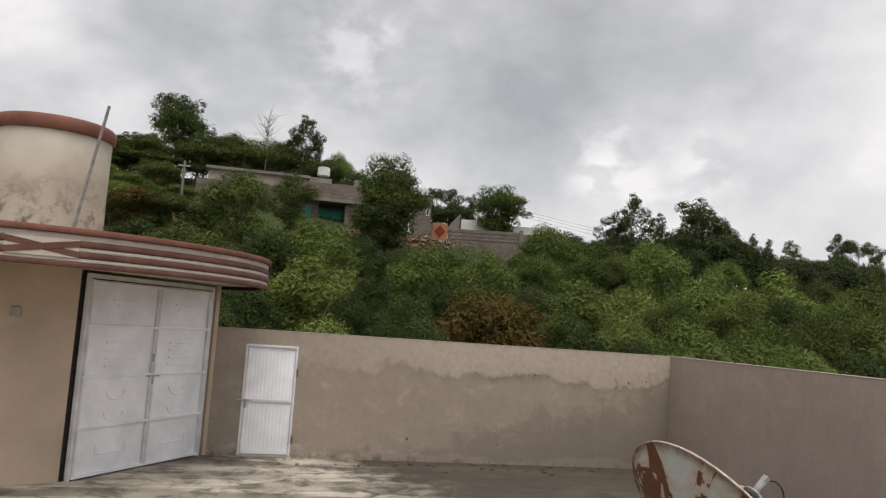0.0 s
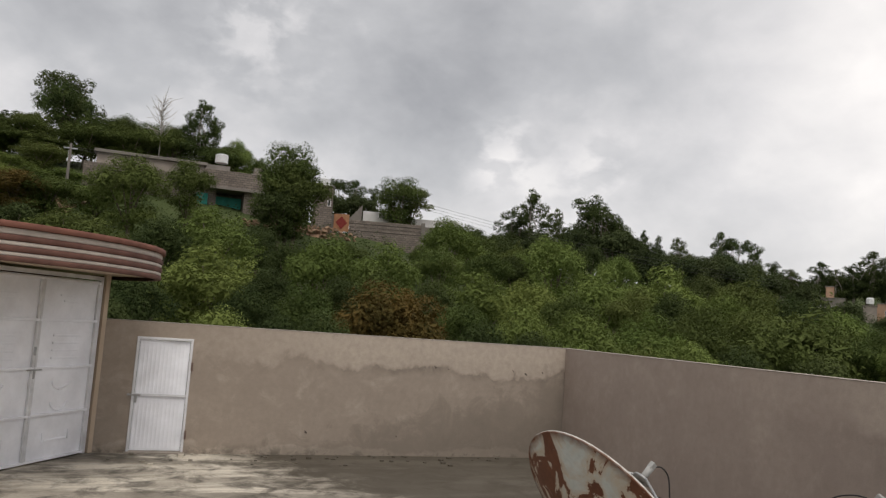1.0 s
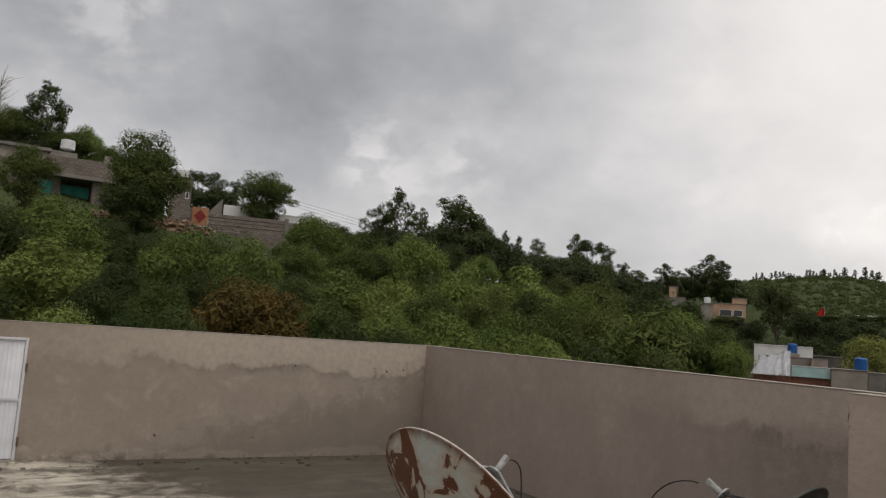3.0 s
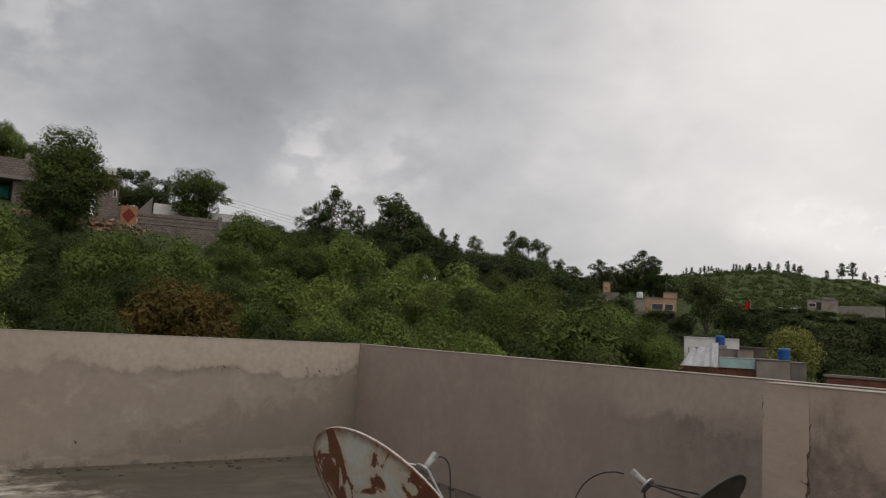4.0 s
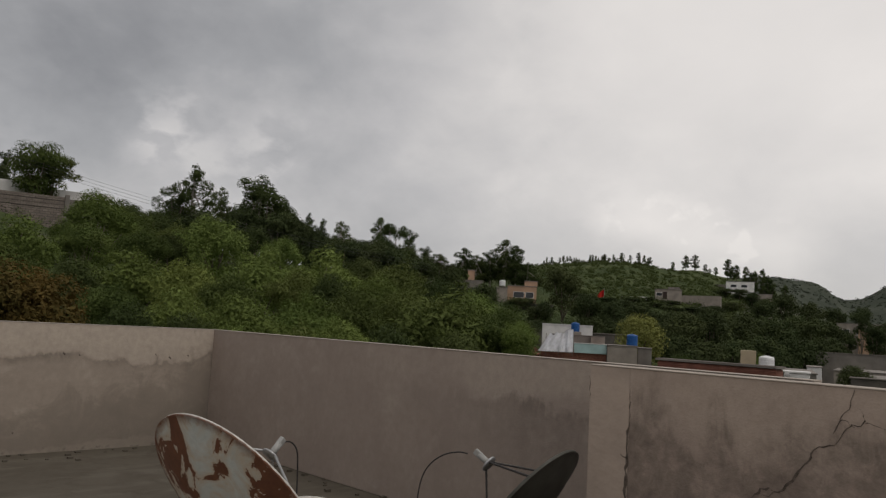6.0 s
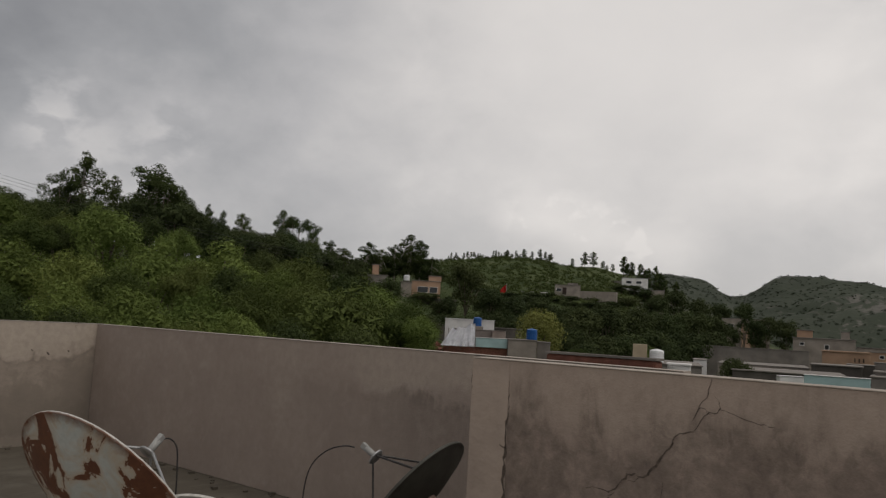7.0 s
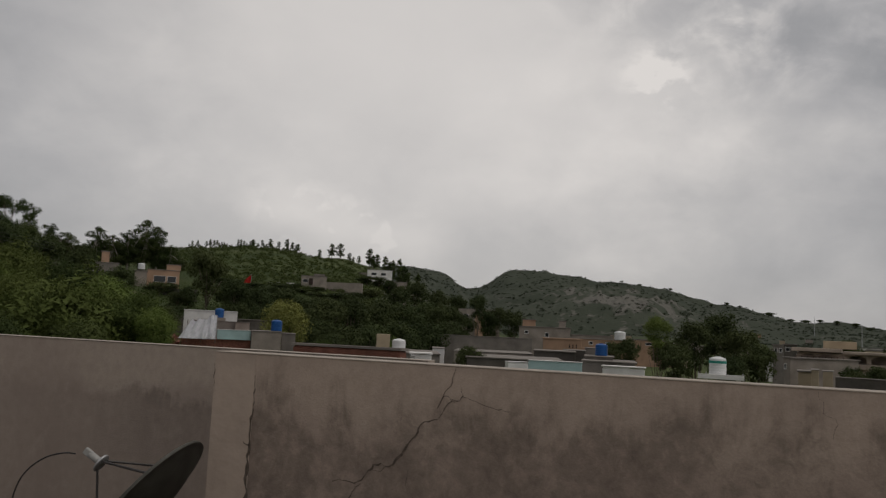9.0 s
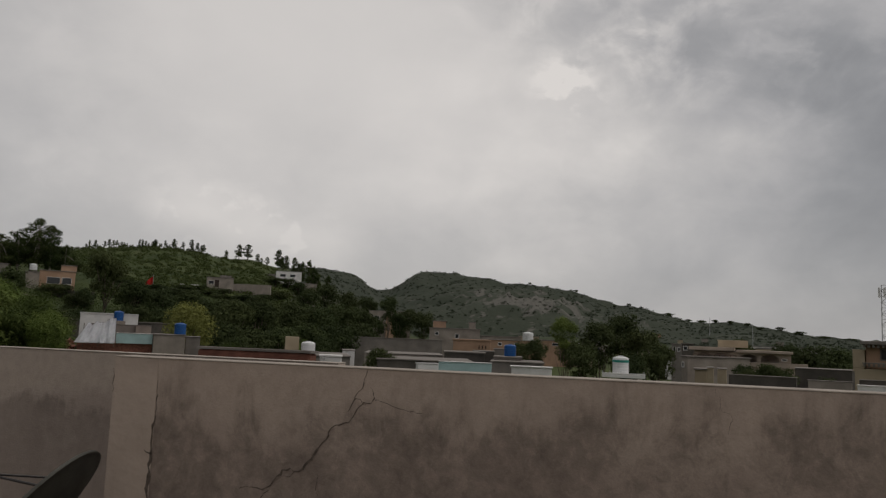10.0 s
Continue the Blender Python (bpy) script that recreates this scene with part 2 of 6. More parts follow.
M = {}
M["plaster_n"] = plaster("plaster_north", (0.365, 0.305, 0.251), (0.308, 0.256, 0.210), (0.470, 0.400, 0.330), (0.10, 0.088, 0.072), pale_north, mould_and_corner_north)
M["plaster_e"] = plaster("plaster_east", (0.405, 0.335, 0.284), (0.328, 0.266, 0.228), (0.450, 0.378, 0.318), (0.095, 0.076, 0.068), pale_east, mould_east)
M["plaster_s"] = plaster("plaster_near", (0.398, 0.320, 0.268), (0.315, 0.250, 0.213), (0.445, 0.365, 0.303), (0.080, 0.064, 0.055), pale_near, mould_near)
M["plaster_h"] = simple("stairhead_plaster", (0.50, 0.402, 0.306), 0.9, 0.12, 2.0, 0.2)
M["plaster_p"] = simple("pillar_plaster", (0.375, 0.306, 0.256), 0.92, 0.14, 3.0, 0.3)
M["crack"] = simple("crack_shadowed_mortar", (0.10, 0.08, 0.066), 0.95, 0.4, 40.0, 0.3)
M["coping"] = simple("cement_coping", (0.345, 0.300, 0.258), 0.9, 0.2, 8.0, 0.3)


def floor_build(t):
    co = coords(t)
    n1 = noise_at(t, co, 0.55, 7, 0.62, 0.4)
    n2 = noise_at(t, co, 2.6, 8, 0.68, 0.5)
    n3 = noise_at(t, co, 30, 5, 0.65)
    flow = noise_at(t, co, 1.6, 6, 0.6, 0.6, (0.35, 1.6, 1))
    c = mixc(t, ramp(t, n1, [(0.34, 0.0), (0.66, 1.0)]), (0.17, 0.15, 0.12), (0.46, 0.415, 0.345))
    c = mixc(t, math_node(t, "MULTIPLY", ramp(t, flow, [(0.48, 0.0), (0.60, 1.0)]), 0.85), c, (0.64, 0.585, 0.49))
    c = mixc(t, math_node(t, "MULTIPLY", ramp(t, n2, [(0.48, 0.0), (0.64, 1.0)]), 0.85), c, (0.075, 0.067, 0.055))
    c = mixc(t, math_node(t, "MULTIPLY", ramp(t, n3, [(0.5, 0.0), (0.75, 1.0)]), 0.4), c, (0.09, 0.08, 0.065))
    # old wet algae in the far corner
    x, y = axis_of(t, co, 0), axis_of(t, co, 1)
    s = math_node(t, "ADD", math_node(t, "MULTIPLY", x, 0.75), math_node(t, "MULTIPLY", y, 0.25))
    s = math_node(t, "ADD", s, math_node(t, "MULTIPLY", n2, 2.2))
    c = mixc(t, math_node(t, "MULTIPLY", ramp(t, math_node(t, "MULTIPLY", s, 0.1), [(0.365, 0.0), (0.455, 1.0)]), 0.92), c, (0.066, 0.055, 0.041))
    return bsdf(t, c, 0.9, math_node(t, "ADD", n2, math_node(t, "MULTIPLY", n3, 0.4)), 0.5, 0.012, 0, 0.25)


M["floor"] = material("roof_concrete", floor_build)
M["white_paint"] = simple("white_gate_paint", (0.86, 0.87, 0.91), 0.5, 0.1, 3.0, 0.1, 0, 0.4)
M["white_rail"] = simple("white_rail_paint", (0.66, 0.66, 0.68), 0.5, 0.15, 6.0, 0.1)
M["rust_edge"] = simple("rusty_bolt_iron", (0.16, 0.11, 0.09), 0.7, 0.3, 25.0, 0.2, 0.3)
M["maroon"] = simple("maroon_paint", (0.185, 0.078, 0.056), 0.75, 0.25, 5.0, 0.2)
M["maroon_dark"] = simple("dark_maroon_paint", (0.125, 0.060, 0.046), 0.8, 0.3, 5.0, 0.2)
M["pipe_grey"] = simple("dull_grey_pipe", (0.20, 0.19, 0.185), 0.6, 0.25, 12.0, 0.1, 0.2)
M["cream"] = simple("cream_paint", (0.50, 0.44, 0.385), 0.8, 0.14, 6.0, 0.15)
# near-black: a balcony door, and the shade painted for an open bay
M["dark_gap"] = simple("opening_shade_and_door", (0.045, 0.03, 0.025), 0.8, 0.2, 5.0, 0.1)
M["dark_iron"] = simple("dark_iron", (0.055, 0.05, 0.048), 0.55, 0.3, 30.0, 0.1, 0.4)
M["galv"] = simple("grey_galvanised_steel", (0.36, 0.36, 0.36), 0.45, 0.15, 15.0, 0.1, 0.6)
M["cable"] = simple("black_cable", (0.025, 0.022, 0.022), 0.6, 0.1, 10.0, 0.05)
M["plastic"] = simple("pale_plastic", (0.31, 0.305, 0.29), 0.45, 0.08, 10.0, 0.05)


def tank_build(t):
    co = coords(t)
    n = noise_at(t, co, 2.0, 6, 0.6, 0.3)
    m = noise_at(t, co, 6.0, 8, 0.75, 0.3)
    z = axis_of(t, co, 2)
    c = mixc(t, ramp(t, n, [(0.3, 0.0), (0.7, 1.0)]), (0.36, 0.315, 0.262), (0.47, 0.42, 0.36))
    low = ramp(t, math_node(t, "SUBTRACT", z, 2.2), [(0.3, 1.0), (0.95, 0.0)])
    c = mixc(t, math_node(t, "MULTIPLY", low, ramp(t, m, [(0.48, 0.0), (0.60, 1.0)])), c, (0.13, 0.10, 0.085))
    return bsdf(t, c, 0.92, m, 0.3, 0.02, 0, 0.2)


M["tank_wall"] = material("tank_cement", tank_build)


def dish_build(t):
    co = nd(t, "ShaderNodeTexCoord").outputs["Object"]
    n = noise_at(t, co, 3.3, 7, 0.60, 0.9, None, (1.7, 0.4, 0.2))
    n2 = noise_at(t, co, 16.0, 6, 0.7, 0.3)
    r = nd(t, "ShaderNodeVectorMath", {0: co}, operation="LENGTH").outputs["Value"]
    edge = ramp(t, math_node(t, "ADD", r, math_node(t, "MULTIPLY", n2, 0.10)), [(0.70, 0.0), (0.76, 0.9)])
    patch = ramp(t, math_node(t, "ADD", n, math_node(t, "MULTIPLY", n2, 0.12)), [(0.566, 0.0), (0.582, 1.0)])
    halo = ramp(t, math_node(t, "ADD", n, math_node(t, "MULTIPLY", n2, 0.2)), [(0.47, 0.0), (0.62, 0.6)])
    c = mixc(t, ramp(t, n2, [(0.3, 0.0), (0.7, 1.0)]), (0.36, 0.385, 0.37), (0.46, 0.485, 0.465))
    c = mixc(t, halo, c, (0.36, 0.24, 0.13))
    rust = mixc(t, n2, (0.045, 0.016, 0.010), (0.17, 0.065, 0.03))
    c = mixc(t, math_node(t, "MAXIMUM", patch, edge), c, rust)
    return bsdf(t, c, 0.7, n2, 0.25, 0.004, 0.0, 0.3)


M["dish_rust"] = material("rusted_dish_paint", dish_build)
M["dish_dark"] = simple("dark_olive_dish_paint", (0.06, 0.058, 0.048), 0.55, 0.25, 8.0, 0.1)
M["dish_rim"] = simple("pale_dish_rim", (0.50, 0.48, 0.44), 0.6, 0.25, 20.0, 0.1)


def foliage(name, dark, light, warm):
    def build(t):
        co = coords(t)
        ob = nd(t, "ShaderNodeObjectInfo").outputs["Random"]
        n = noise_at(t, co, 0.9, 3, 0.6)
        n2 = noise_at(t, co, 7.0, 2, 0.6)
        f = math_node(t, "ADD", math_node(t, "MULTIPLY", n, 0.72), math_node(t, "MULTIPLY", n2, 0.28))
        c = mixc(t, ramp(t, f, [(0.36, 0.0), (0.64, 1.0)]), dark, light)
        c = mixc(t, math_node(t, "MULTIPLY", ob, 0.6), c, warm)
        tone = math_node(t, "FRACT", math_node(t, "MULTIPLY", ob, 7.31))
        c = mixc(t, math_node(t, "MULTIPLY", tone, 0.68), c, [v * 0.7 for v in dark])
        d = nd(t, "ShaderNodeBsdfPrincipled", {"Base Color": c, "Roughness": 0.75, "Specular IOR Level": 0.08})
        tr = nd(t, "ShaderNodeBsdfTranslucent", {"Color": c})
        return nd(t, "ShaderNodeMixShader", {0: 0.22, 1: d.outputs[0], 2: tr.outputs[0]}).outputs[0]
    return material(name, build)


M["leaf_light"] = foliage("light_green_leaves", (0.096, 0.140, 0.034), (0.214, 0.276, 0.078), (0.200, 0.222, 0.060))
M["leaf_mid"] = foliage("green_leaves", (0.060, 0.090, 0.025), (0.138, 0.174, 0.050), (0.132, 0.140, 0.040))
M["leaf_dark"] = foliage("dark_green_leaves", (0.040, 0.062, 0.021), (0.094, 0.122, 0.040), (0.090, 0.102, 0.034))
M["leaf_brown"] = foliage("bronze_green_leaves", (0.050, 0.050, 0.016), (0.185, 0.112, 0.032), (0.125, 0.090, 0.028))
M["leaf_deep"] = foliage("deep_green_leaves", (0.038, 0.056, 0.022), (0.090, 0.112, 0.044), (0.085, 0.092, 0.036))
M["leaf_weep"] = foliage("yellow_green_leaves", (0.170, 0.185, 0.050), (0.300, 0.310, 0.100), (0.27, 0.26, 0.08))
# far scrub: green leaves greyed in colour to stand for haze
M["leaf_far"] = foliage("haze_grey_scrub_leaves", (0.048, 0.060, 0.040), (0.076, 0.088, 0.059), (0.070, 0.080, 0.056))
M["bark"] = simple("grey_brown_bark", (0.15, 0.12, 0.095), 0.9, 0.3, 4.0, 0.5)
M["bark_pale"] = simple("pale_bark", (0.33, 0.30, 0.26), 0.9, 0.25, 4.0, 0.4)


def terrain_build(t):
    co = coords(t)
    n = noise_at(t, co, 0.035, 8, 0.62, 0.3)
    n2 = noise_at(t, co, 0.25, 7, 0.65, 0.3)
    c = mixc(t, ramp(t, n, [(0.35, 0.0), (0.65, 1.0)]), (0.036, 0.052, 0.017), (0.078, 0.094, 0.034))
    c = mixc(t, math_node(t, "MULTIPLY", ramp(t, n2, [(0.52, 0.0), (0.66, 1.0)]), 0.6), c, (0.024, 0.038, 0.014))
    c = mixc(t, math_node(t, "MULTIPLY", ramp(t, n2, [(0.30, 1.0), (0.38, 0.0)]), 0.5), c, (0.16, 0.125, 0.085))
    # bare rock on steep ground
    nz = axis_of(t, nd(t, "ShaderNodeNewGeometry").outputs["Normal"], 2)
    rock = mixc(t, n2, (0.070, 0.066, 0.060), (0.22, 0.205, 0.182))
    steep = ramp(t, math_node(t, "ADD", nz, math_node(t, "MULTIPLY", math_node(t, "SUBTRACT", n2, 0.5), 0.5)), [(0.80, 1.0), (0.90, 0.0)])
    c = mixc(t, math_node(t, "MULTIPLY", steep, 0.45), c, rock)
    # far hill: olive scrub, colour greyed for haze; rock bared on one worn face
    rk = noise_at(t, co, 0.03, 8, 0.7, 0.6)
    rk2 = noise_at(t, co, 0.012, 6, 0.6, 0.4, None, (40, 0, 0))
    fard = nd(t, "ShaderNodeVectorMath", {0: co}, operation="LENGTH").outputs["Value"]
    away = ramp(t, math_node(t, "MULTIPLY", fard, 0.001), [(0.48, 0.0), (0.60, 1.0)])
    scrub = mixc(t, ramp(t, rk2, [(0.35, 0.0), (0.65, 1.0)]), (0.036, 0.044, 0.031), (0.060, 0.068, 0.050))
    c = mixc(t, away, c, scrub)
    face = nd(t, "ShaderNodeVectorMath", {0: co, 1: (722.0, 85.0, 26.0)}, operation="DISTANCE").outputs["Value"]
    near_face = ramp(t, math_node(t, "MULTIPLY", face, 0.004), [(0.04, 0.36), (0.22, 0.16), (0.5, 0.07), (0.9, 0.0)])
    bare = ramp(t, math_node(t, "ADD", noise_at(t, co, 0.045, 9, 0.72, 0.8, (1.0, 1.0, 0.3)), near_face), [(0.66, 0.0), (0.76, 1.0)])
    c = mixc(t, math_node(t, "MULTIPLY", math_node(t, "MULTIPLY", bare, away), 0.8), c, rock)
    return bsdf(t, c, 0.95, n2, 0.6, 0.6, 0, 0.1)


M["terrain"] = material("hillside_ground", terrain_build)


def block_build(t):
    co = coords(t)
    mp = nd(t, "ShaderNodeMapping", {"Vector": co, "Rotation": (radians(90), 0, 0)}).outputs[0]
    br = nd(t, "ShaderNodeTexBrick", {"Vector": mp, "Color1": (0.17, 0.14, 0.118, 1), "Color2": (0.24, 0.20, 0.17, 1), "Mortar": (0.10, 0.088, 0.08, 1), "Scale": 1.0, "Mortar Size": 0.02, "Brick Width": 0.42, "Row Height": 0.21})
    n = noise_at(t, co, 1.4, 6, 0.65)
    c = mixc(t, math_node(t, "MULTIPLY", ramp(t, n, [(0.4, 0.0), (0.7, 1.0)]), 0.5), br.outputs[0], (0.10, 0.085, 0.075))
    return bsdf(t, c, 0.92, br.outputs[1], -0.4, 0.03, 0, 0.2)


M["block"] = material("grey_block_masonry", block_build)
M["cement"] = simple("grey_cement_render", (0.195, 0.174, 0.155), 0.92, 0.22, 0.9, 0.3)
M["pale_cement"] = simple("pale_cement", (0.275, 0.238, 0.205), 0.92, 0.22, 0.8, 0.3)
M["dark_wall"] = simple("dark_stained_cement", (0.088, 0.078, 0.068), 0.95, 0.35, 0.7, 0.4)
M["cream_wall"] = simple("cream_wall_paint", (0.40, 0.325, 0.265), 0.85, 0.2, 0.8, 0.2)
M["white_wall"] = simple("whitewashed_wall", (0.68, 0.66, 0.64), 0.85, 0.14, 0.9, 0.2)
M["peach"] = simple("peach_wall_paint", (0.38, 0.245, 0.165), 0.85, 0.15, 0.8, 0.2)
M["yellow_wall"] = simple("pale_yellow_wall", (0.38, 0.31, 0.215), 0.85, 0.15, 0.8, 0.2)
M["cyan_wall"] = simple("pale_turquoise_paint", (0.36, 0.50, 0.50), 0.7, 0.12, 0.9, 0.1)
M["green_door"] = simple("turquoise_green_paint", (0.03, 0.24, 0.19), 0.6, 0.2, 1.5, 0.1)
M["blue_tank"] = simple("blue_polythene", (0.015, 0.085, 0.27), 0.4, 0.15, 2.0, 0.05)
M["white_tank"] = simple("white_polythene", (0.68, 0.68, 0.68), 0.4, 0.06, 2.0, 0.05)
M["tarp"] = simple("white_plastic_sheet", (0.74, 0.75, 0.78), 0.45, 0.14, 3.0, 0.2)
M["red_cloth"] = simple("red_cloth", (0.55, 0.03, 0.025), 0.8, 0.15, 5.0, 0.1)
M["red_brick"] = simple("red_brick_rubble", (0.20, 0.085, 0.06), 0.9, 0.35, 6.0, 0.5)
M["orange_sign"] = simple("faded_orange_board", (0.34, 0.17, 0.09), 0.8, 0.15, 3.0, 0.1)
M["sign_red"] = simple("dark_red_board", (0.20, 0.03, 0.025), 0.8, 0.15, 3.0, 0.1)
M["glass_dark"] = simple("dark_window_glass", (0.03, 0.032, 0.035), 0.15, 0.2, 3.0, 0.02, 0, 0.5)
M["rubble"] = simple("earth_and_rubble", (0.24, 0.155, 0.10), 0.95, 0.3, 1.2, 0.6)
M["wire"] = simple("power_cable", (0.05, 0.05, 0.05), 0.6, 0.1, 1.0, 0.05)


# ---- building blocks ----
def finish(name, bm, mat, parent=None, label="", smooth=False):
    me = bpy.data.meshes.new(name)
    bm.normal_update()
    bm.to_mesh(me)
    bm.free()
    me.materials.append(mat)
    if smooth:
        me.shade_smooth()
    ob = new(name, me)
    if parent:
        ob.parent = parent
    if label:
        ob["label"] = label
    return ob


def part(name, bm, mat, parent, label="", smooth=False):
    return finish(name, bm, mat, parent, label, smooth)


def box(bm, x0, x1, y0, y1, z0, z1, bevel=0.0, m=None):
    r = bmesh.ops.create_cube(bm, size=1.0)
    bmesh.ops.transform(bm, matrix=Matrix.Translation(((x0 + x1) / 2, (y0 + y1) / 2, (z0 + z1) / 2)) @ Matrix.Diagonal((x1 - x0, y1 - y0, z1 - z0, 1)), verts=r["verts"])
    vs = r["verts"]
    if bevel:
        es = list({e for v in vs for e in v.link_edges})
        out = bmesh.ops.bevel(bm, geom=es, offset=bevel, segments=2, affect="EDGES", profile=0.5)
        vs = list({v for f in out["faces"] for v in f.verts} | {v for v in vs if v.is_valid})
    if m is not None:
        bmesh.ops.transform(bm, matrix=m, verts=vs)
    return vs


def boxes(*specs, bevel=0.0):
    bm = bmesh.new()
    for s in specs:
        box(bm, *s, bevel=bevel)
    return bm


def tube(points, radius, sides=8, taper=None):
    """A round bar along points."""
    bm = bmesh.new()
    pts = [Vector(p) for p in points]
    rings = []
    for i, p in enumerate(pts):
        d = (pts[min(i + 1, len(pts) - 1)] - pts[max(i - 1, 0)]).normalized()
        a = d.orthogonal().normalized() if i == 0 else (rings_dir - d * rings_dir.dot(d)).normalized()
        rings_dir = a
        b = d.cross(a)
        r = radius if taper is None else radius + (taper - radius) * i / (len(pts) - 1)
        rings.append([bm.verts.new(p + (a * math.cos(k * 2 * math.pi / sides) + b * math.sin(k * 2 * math.pi / sides)) * r) for k in range(sides)])
    for r0, r1 in zip(rings, rings[1:]):
        for k in range(sides):
            bm.faces.new((r0[k], r0[(k + 1) % sides], r1[(k + 1) % sides], r1[k]))
    bm.faces.new(rings[0][::-1])
    bm.faces.new(rings[-1])
    return bm


def lathe(profile, sides=32, a0=0.0, a1=360.0, center=(0, 0)):
    """A surface of revolution about z from (radius, z) pairs."""
    bm = bmesh.new()
    full = abs(a1 - a0) >= 359.9
    n = sides if full else sides + 1
    cols = []
    for i in range(n):
        a = radians(a0 + (a1 - a0) * i / sides)
        cols.append([bm.verts.new((center[0] + r * math.cos(a), center[1] + r * math.sin(a), z)) for r, z in profile])
    for i in range(sides):
        c0, c1 = cols[i], cols[(i + 1) % n]
        for j in range(len(profile) - 1):
            bm.faces.new((c0[j], c1[j], c1[j + 1], c0[j + 1]))
    bmesh.ops.remove_doubles(bm, verts=bm.verts, dist=1e-5)
    return bm


def thing(name, at, label, category, group="", rz=0.0):
    e = new(name)
    e.matrix_basis = pose(*at, 0, 0, rz)
    return tagged(e, label, category, group)


def polar(az, d):
    """Plan position at a bearing (clockwise from the far wall's normal) and distance."""
    a = radians(az + 0.08)
    return 0.15 + d * math.sin(a), -0.1 + d * math.cos(a)


def rise(el, d):
    return 1.731 + d * math.tan(radians(el))


# ---- large structure: terrain, house, roof terrace ----
PROFILES = {}


def profile(az, *pairs):
    PROFILES[az] = ([0.0, 14.0] + [p[0] for p in pairs], [-4.6, -4.6] + [p[1] for p in pairs])


profile(-180, (60, -4), (400, 0), (2000, 10))
profile(-70, (24, -3), (50, 3), (80, 12), (120, 18), (400, 20), (2000, 10))
profile(-15, (24, -2.5), (48, 3), (72, 10.5), (95, 17), (130, 19), (400, 15), (2000, 10))
profile(0, (24, -3), (48, 2), (72, 10), (95, 17.5), (130, 18), (400, 15), (2000, 10))
profile(12, (24, -3), (48, 1.5), (72, 8.7), (95, 12), (130, 12), (400, 12), (2000, 10))
profile(25, (24, -3), (48, 0.5), (70, 4), (90, 8), (130, 11), (400, 14), (2000, 10))
profile(36, (24, -4), (48, -1), (75, 4), (110, 9), (150, 11.5), (400, 24), (2000, 10))
profile(47, (24, -4.5), (50, -4), (90, 1), (160, 9), (250, 20), (330, 28), (600, 20), (2000, 15))
profile(57, (24, -5), (60, -4.5), (100, -2.5), (150, 4), (200, 12), (220, 15), (300, 29), (345, 34), (600, 20), (2000, 15))
profile(62, (24, -5), (60, -4.5), (110, -3), (160, 3), (205, 11), (260, 18), (360, 34), (600, 22), (2000, 15))
profile(65, (24, -5), (60, -4.5), (110, -3), (160, 1), (205, 8), (290, 19), (365, 30.5), (560, 26), (780, 64), (2000, 15))
profile(67, (24, -5), (60, -4.5), (130, -4), (220, 3), (330, 15), (430, 22), (780, 66), (2000, 15))
profile(70, (24, -5), (60, -4.5), (150, -4), (300, 0), (450, 6), (780, 60), (2000, 15))
profile(72, (24, -5), (60, -4.5), (150, -4), (300, -2), (500, 3), (950, 58), (2000, 15))
profile(75, (24, -5), (60, -4.5), (150, -4), (300, -4), (600, 2), (720, 34), (900, 77), (2000, 15))
profile(83, (24, -5), (60, -4.5), (150, -4), (300, -4), (620, 4), (700, 36), (900, 68), (2000, 15))
profile(90, (24, -5), (60, -4.5), (150, -4), (300, -4), (600, 3), (720, 24), (900, 46), (2000, 15))
profile(95, (24, -5), (60, -4.5), (150, -4), (300, -4), (600, 2), (900, 29), (2000, 20))
profile(106, (24, -5), (60, -4.5), (150, -4), (300, -4), (600, 0), (900, 13), (2000, 20))
profile(180, (60, -4), (400, 0), (2000, 10))


def ground_height(az, d):
    az = (az + 180) % 360 - 180
    keys = sorted(PROFILES)
    i = max(k for k in range(len(keys) - 1) if keys[k] <= az)
    a0, a1 = keys[i], keys[i + 1]
    f = (az - a0) / (a1 - a0)
    f = f * f * (3 - 2 * f)
    z0, z1 = np.interp(d, *PROFILES[a0]), np.interp(d, *PROFILES[a1])
    return float(z0 + (z1 - z0) * f)


def relief(x, y, d):
    amp = min(d / 60.0, 1.0) * 0.5 + min(d / 900.0, 1.0) * 7.0
    p = Vector((x, y, 0))
    return amp * (noise.noise(p * (0.02 if d < 200 else 0.012)) * 0.6 + noise.noise(p * 0.05) * 0.35 + noise.noise(p * 0.11) * 0.2) - (max(0.0, d - 450) / 450.0) * 6.0 * (abs(noise.noise(p * 0.018)) + 0.5 * abs(noise.noise(p * 0.041 + Vector((9, 3, 0)))) - 0.22) * (1 if d < 1100 else 0)


def cliff(x, y):
    """Ribs and gullies of the worn rock face on the far hill."""
    f = max(0.0, 1.0 - math.hypot(x - 722.0, (y - 85.0) * 0.8) / 95.0)
    p = Vector((x * 0.02, y * 0.06, 0))
    return f * 22.0 * (abs(noise.noise(p)) + 0.6 * abs(noise.noise(p * 2.3)) - 0.35)


def ground_at(az, d):
    x, y = polar(az, d)
    return ground_height(az, d) + relief(x, y, d) + cliff(x, y)


